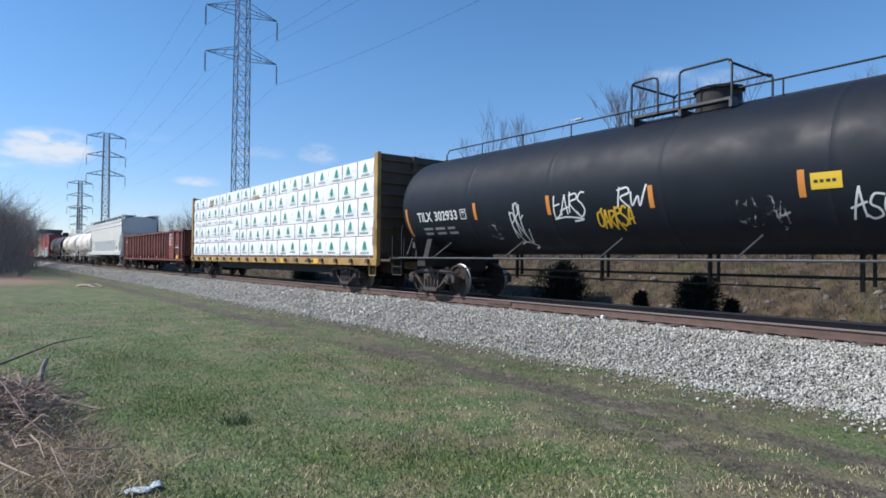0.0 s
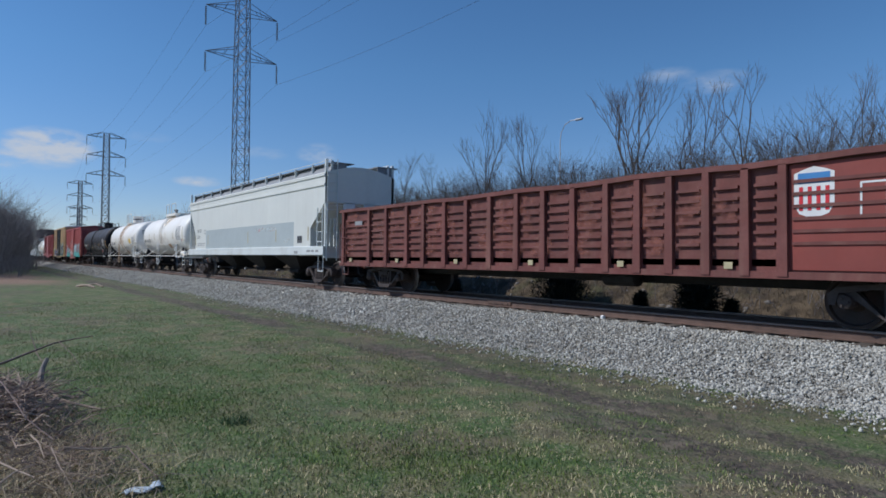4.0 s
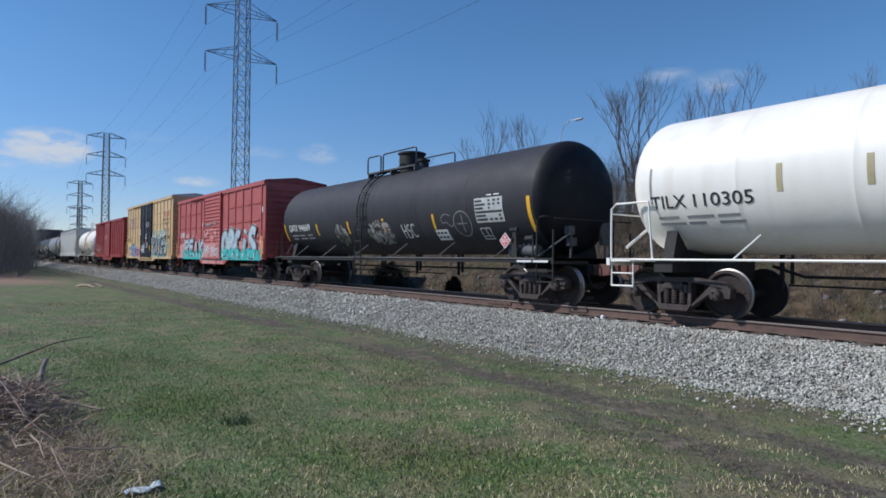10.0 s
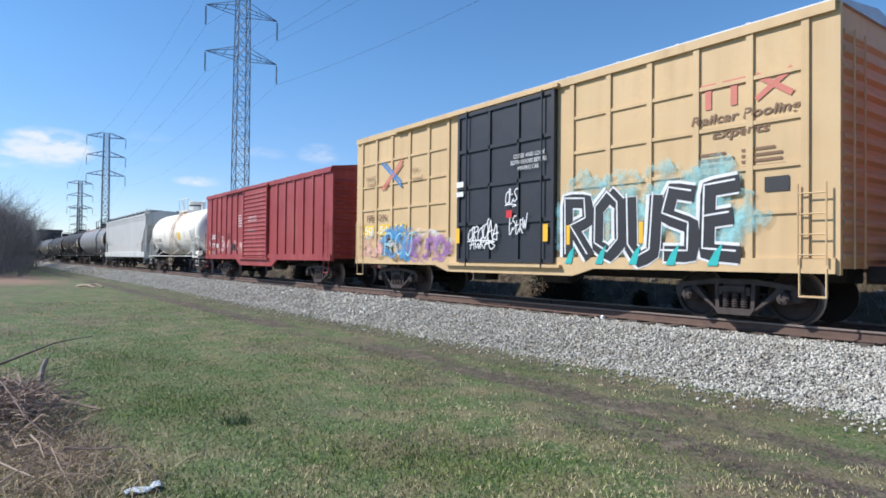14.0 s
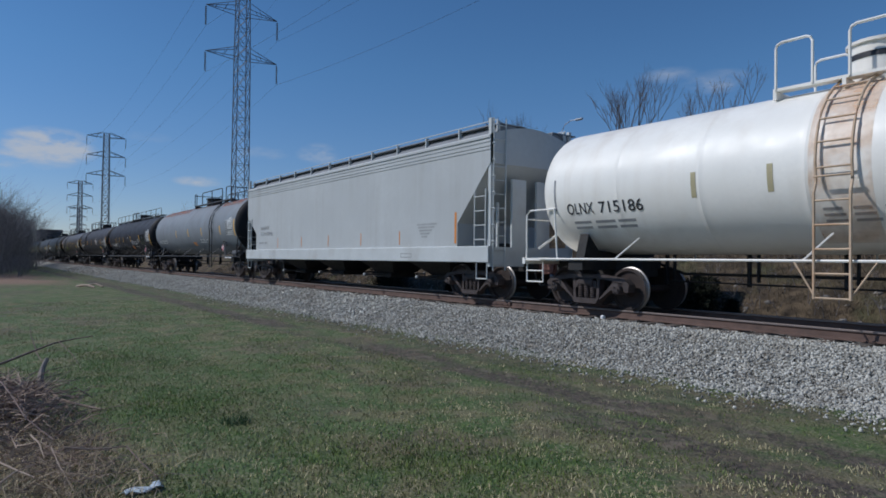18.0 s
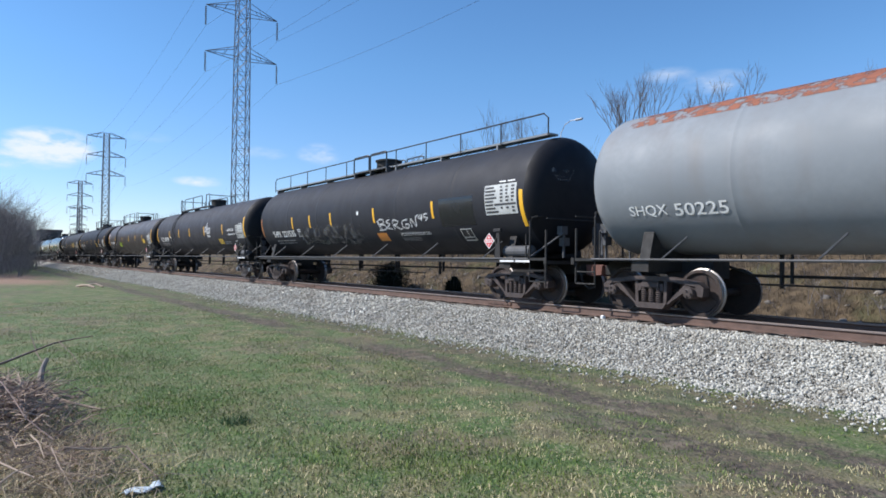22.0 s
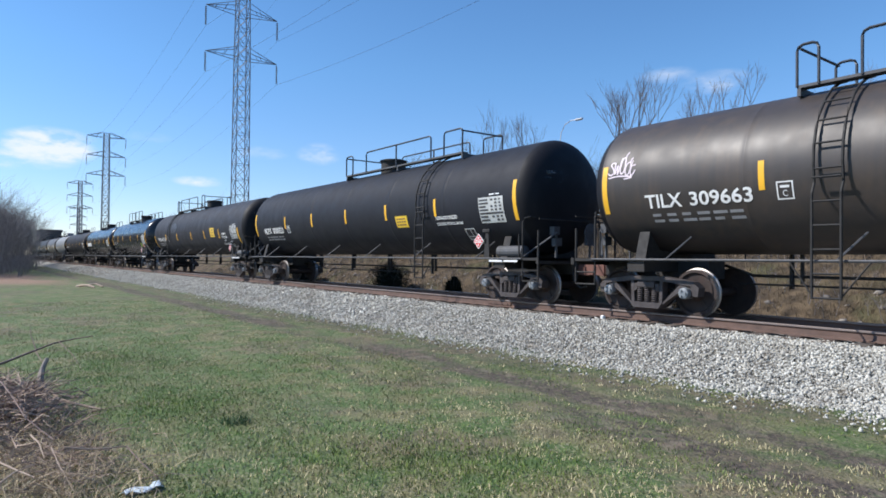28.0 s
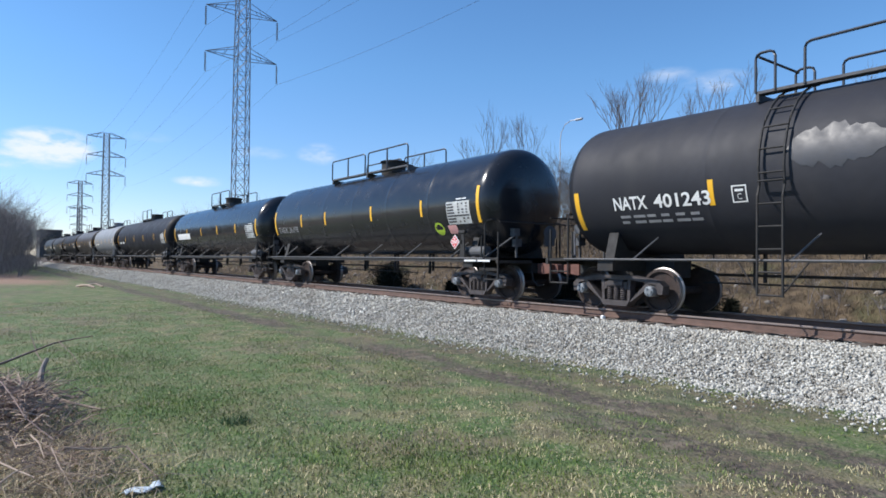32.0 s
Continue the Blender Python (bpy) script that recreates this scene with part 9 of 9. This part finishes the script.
def lumber_car(sL, sR, label, trucks):
    c = (sL + sR) / 2
    car = new_car("lumber_flatcar", label, "flatcar", c)
    x0, x1 = sL - c, sR - c
    hw = 1.42
    part("deck", M().cbox(x0, x1, -hw, hw, 0.98, 1.14, 0.02), FLATBRN, car)
    for sy in (-1, 1):
        a, b = sorted((sy * (hw - 0.05), sy * (hw + 0.05)))
        part("side_sill", M().cbox(x0, x1, a, b, 0.82, 1.08, 0.02), FLATYEL, car)
        n = 19
        for k in range(n):
            xx = x0 + 0.5 + (x1 - x0 - 1.0) * k / (n - 1)
            a, b = sorted((sy * (hw + 0.05), sy * (hw + 0.14)))
            p = M().extrude_y([(xx - 0.05, 1.06), (xx + 0.05, 1.06), (xx + 0.09, 0.97), (xx + 0.09, 0.91), (xx - 0.09, 0.91), (xx - 0.09, 0.97)], a, b)
            part("strap_winch", p, FLATBRN, car)
            st = M().box(xx - 0.03, xx + 0.03, min(sy * 1.4, sy * 1.45), max(sy * 1.4, sy * 1.45), 1.08, 1.16)
            part("stake_pocket", st, FLATYEL, car)
    for s in (-1, 1):
        ex = x1 if s > 0 else x0
        b = M().box(min(ex - s * 0.25, ex), max(ex - s * 0.25, ex), -hw, hw, 1.1, 4.58)
        part("bulkhead", b, FLATBRN, car, "brown steel end bulkhead")
        rb = M()
        for k in range(9):
            z = 1.3 + 0.38 * k
            rb.box(min(ex, ex + s * 0.09), max(ex, ex + s * 0.09), -hw + 0.12, hw - 0.12, z, z + 0.08)
        rb.box(min(ex, ex + s * 0.1), max(ex, ex + s * 0.1), -0.08, 0.08, 1.1, 4.58)
        part_each("bulkhead_rib", rb, FLATBRN, car)
        for sy in (-1, 1):
            a, q = sorted((sy * (hw - 0.1), sy * (hw + 0.04)))
            part("bulkhead_post", M().cbox(min(ex - s * 0.2, ex + s * 0.02), max(ex - s * 0.2, ex + s * 0.02), a, q, 0.85, 4.62, 0.02), FLATYEL, car)
        part("corner_grab", ladder(ex - s * 0.10, -hw - 0.08, 1.5, 2.1, 0.16, 2, 0.014), FLATYEL, car)
        cs = M().cbox(min(ex, ex + s * 0.75), max(ex, ex + s * 0.75), -0.35, 0.35, 0.72, 1.02, 0.03)
        cs.box(min(ex, ex + s * 0.7), max(ex, ex + s * 0.7), -1.35, 1.35, 0.98, 1.05)
        part("end_sill", cs, FLATBRN, car)
        st = M()
        for dx in (0.1, 0.5):
            st.tube([(ex - s * dx, -hw, 0.84), (ex - s * dx, -hw, 0.5)], 0.018, 5)
        st.tube([(ex - s * 0.1, -hw, 0.5), (ex - s * 0.5, -hw, 0.5)], 0.02, 5)
        part("sill_step", st, FLATYEL, car)
        add_coupler(car, ex + s * 0.8, s < 0)
    part("centre_beam", M().box(x0 + 0.2, x1 - 0.2, -0.06, 0.06, 1.1, 4.45), FLATYEL, car)
    uf = M().cbox(x0 + 0.2, x1 - 0.2, -0.35, 0.35, 0.55, 1.0, 0.03)
    uf.extrude_y([(x0 + 3.2, 0.9), (x0 + 4.2, 0.5), (x1 - 4.2, 0.5), (x1 - 3.2, 0.9)], -1.0, 1.0)
    part("underframe", uf, UNDER, car)
    add_truck(car, trucks[0] - c, TRUCK_OLD)
    add_truck(car, trucks[1] - c, TRUCK_OLD)
    return car, Side(car, c, flat=hw + 0.05)


car, sd_ = lumber_car(-39.95, -18.05, "yellow flatcar with end bulkheads, loaded with wrapped lumber", (-38.0, -20.9))
sd_.flat += 0.005
sd_.bars(-37.6, -36.2, 0.87, 1.02, 1, LETTER, seed=86, words=2)
sd_.bars(-23.6, -22.6, 0.87, 1.02, 1, LETTERDK, seed=87, words=2)
for k in range(5):
    sd_.patch(-36.0 + 3.3 * k, -35.6 + 3.3 * k, 0.86, 1.04, SAFETY, "reflector_stripe")


def wrap_out(x, z, h, seed):
    """How far the wrapped side stands out: soft folds and sharp creases."""
    q = max(0.0, min(1.0, z / h))
    fold = noise.noise(Vector((x * 1.1 + z * 2.3 + seed * 3.1, z * 5.0 - x * 0.7, seed)))
    crease = max(0.0, 1 - abs(noise.noise(Vector((x * 2.2 + seed, z * 3.1 + x * 0.6, seed * 0.7)))) * 5)
    return 0.006 * math.sin(math.pi * q) + 0.014 * fold + 0.016 * crease * math.sin(math.pi * q)


def wrap_mesh(length, h, seed):
    """A sagging sheet-wrapped pack: soft edges, slightly bulged and creased sides."""
    nx_, nz = 44, 10
    y0, y1 = -1.40, -0.08
    m = M()
    prof = []
    for k in range(nz + 1):
        prof.append((y0, k / nz))
    for k in range(1, 4):
        prof.append((y0 + (y1 - y0) * k / 3, 1.0))
    prof.append((y1, 0.0))
    for i in range(nx_ + 1):
        u = i / nx_
        for j, (y, q) in enumerate(prof):
            x = -length / 2 + length * u
            z = h * q
            if y == y0:
                yy = y - wrap_out(x, z, h, seed) + (0.006 if q in (0.0, 1.0) else 0)
            else:
                yy = y
                z += 0.012 * noise.noise(Vector((x * 2, y * 3, seed)))
            m.v.append((x, yy, z))
    n = len(prof)
    for i in range(nx_):
        for j in range(n):
            m.f.append((i * n + j, (i + 1) * n + j, (i + 1) * n + (j + 1) % n, i * n + (j + 1) % n))
    m.f.append(tuple(range(n)))
    m.f.append(tuple(nx_ * n + j for j in range(n - 1, -1, -1)))
    return m


tiers = (1.17, 1.84, 2.48, 3.16, 3.84, 4.47)
tiers_end = (1.17, 1.86, 2.15, 2.82, 3.16, 3.83, 4.47)     # thin packs lie between the others at the far end
r_p = random.Random(12)
LOGO = []
for w, zb in ((0.095, 0.12), (0.13, 0.03), (0.16, -0.06)):
    for q in (-1, 1):
        LOGO.append([(0, zb + 0.085), (0, zb + 0.0), (q * w * 0.5, zb - 0.045), (q * w, zb - 0.085), (q * w, zb - 0.02), (q * w * 0.5, zb + 0.03)])
LOGO.append([(-0.035, -0.16), (0.035, -0.16), (0.035, -0.085), (-0.035, -0.085)])


def print_on(pack, x, z, h, seed, name, material, polys, label=""):
    """Printed shapes that follow the folds of the wrap."""
    m = M()
    for poly in polys:
        if all(0.02 < z + v < h - 0.02 for u, v in poly):
            m.add([(x + u, -1.407 - wrap_out(x + u, z + v, h, seed), z + v) for u, v in poly], [tuple(range(len(poly)))])
    if m.f:
        part(name, m, material, pack, label)


packs = 6
for tier, column in [(a, b) for a in range(6) for b in range(6)]:
    ends = tiers_end if column < 2 else tiers
    if tier + 1 < len(ends):
        z0, z1 = ends[tier], ends[tier + 1]
        shift = (0.0, -0.5, 0.35, -0.25, 0.15, 0.0)[tier] if column > 1 else (0.0, 0.2)[tier % 2]
        edges = [-39.65] + [-39.65 + 21.3 * k / packs + (shift if k != 2 else 0) for k in range(1, packs)] + [-18.35]
        a, b = edges[column], edges[column + 1]
        ln = b - a - 0.012
        for far in (False, True):
            h, seed = z1 - z0 - 0.022, tier * 10 + column + (50 if far else 0)
            me = wrap_mesh(ln, h, seed).mesh("lumber_pack", WRAP, 35)
            fix_normals(me)
            ob = thing("lumber_pack", "lumber pack in white printed wrap stacked on a flatcar", "lumber pack", "wrapped lumber packs on the flatcar", data=me)
            mid = (a + b) / 2
            ob.location = (mid, 0, z0)
            if far:
                ob.rotation_euler.z = math.pi
            CARS.append((ob, mid, z0, math.pi if far else 0.0))
            if not far:
                n_l = 3 if ln < 3.9 else 4
                for q in range(n_l):
                    xx = -ln / 2 + ln * (q + 0.5) / n_l + r_p.uniform(-0.12, 0.12)
                    zz = 0.33 + r_p.uniform(-0.03, 0.03)
                    print_on(ob, xx, zz, h, seed, "tree_print", WRAPGREEN, LOGO, "green tree-shaped print")
                    print_on(ob, xx, zz, h, seed, "print_bar", WRAPTXT, [[(g0, -0.255), (g0 + 0.05, -0.255), (g0 + 0.05, -0.19), (g0, -0.19)] for g0 in [-0.29 + 0.073 * k for k in range(8)]])
                if tier == 5 and a < -36.2 < b:
                    fx = -36.2 - mid
                    fl = M().add([(fx - 0.35, -1.446, 0.06), (fx + 0.3, -1.446, 0.12), (fx + 0.25, -1.446, 0.42), (fx - 0.1, -1.446, 0.25)], [(0, 1, 2, 3)])
                    part("torn_patch", fl, WOODEND, ob, "torn wrap with bare lumber showing")
                    fl = M().add([(fx - 0.15, -1.44, 0.25), (fx + 0.25, -1.50, 0.36), (fx + 0.2, -1.445, 0.5)], [(0, 1, 2)])
                    part("torn_flap", fl, FLATBRN, ob)
                if tier == 4 and a < -29.4 < b:
                    fx = -29.4 - mid
                    fl = M().add([(fx - 0.6, -1.446, 0.0), (fx + 0.5, -1.446, 0.02), (fx + 0.5, -1.446, 0.16), (fx + 0.1, -1.446, 0.12)], [(0, 1, 2, 3)])
                    part("torn_patch", fl, WOODEND, ob)
                sm = M()
                for q in range(1, n_l):
                    xx = -ln / 2 + ln * q / n_l
                    sm.box(xx - 0.006, xx + 0.006, -1.425, -1.405, 0.01, z1 - z0 - 0.02)
                part_each("strap", sm, LETTERDIM, ob)


# ---- movement ----


def rolled(t):
    k = min(15, int(t / 2))
    p = [ROLLED[max(0, min(16, k + j))] for j in (-1, 0, 1, 2)]
    if k == 0:
        p[0] = 2 * p[1] - p[2]
    if k == 15:
        p[3] = 2 * p[2] - p[1]
    u = t / 2 - k
    return 0.5 * (2 * p[1] + (p[2] - p[0]) * u + (2 * p[0] - 5 * p[1] + 4 * p[2] - p[3]) * u * u + (3 * p[1] - p[0] - 3 * p[2] + p[3]) * u ** 3)


def motions():
    times = [2.0 * k for k in range(17)]
    for ob, x, z, turn in CARS:
        walk(ob, [(t, pose(x + ROLLED[i], 0, z, 0, 0, math.degrees(turn))) for i, t in enumerate(times)])
    steps = [k / 15 for k in range(481)]
    turns = [math.degrees(rolled(t) / 0.457) % 360 for t in steps]
    for w, a in WHEELS:
        walk(w, [(t, pose(a, 0, 0.457, 0, q, 0)) for t, q in zip(steps, turns)])


motions()
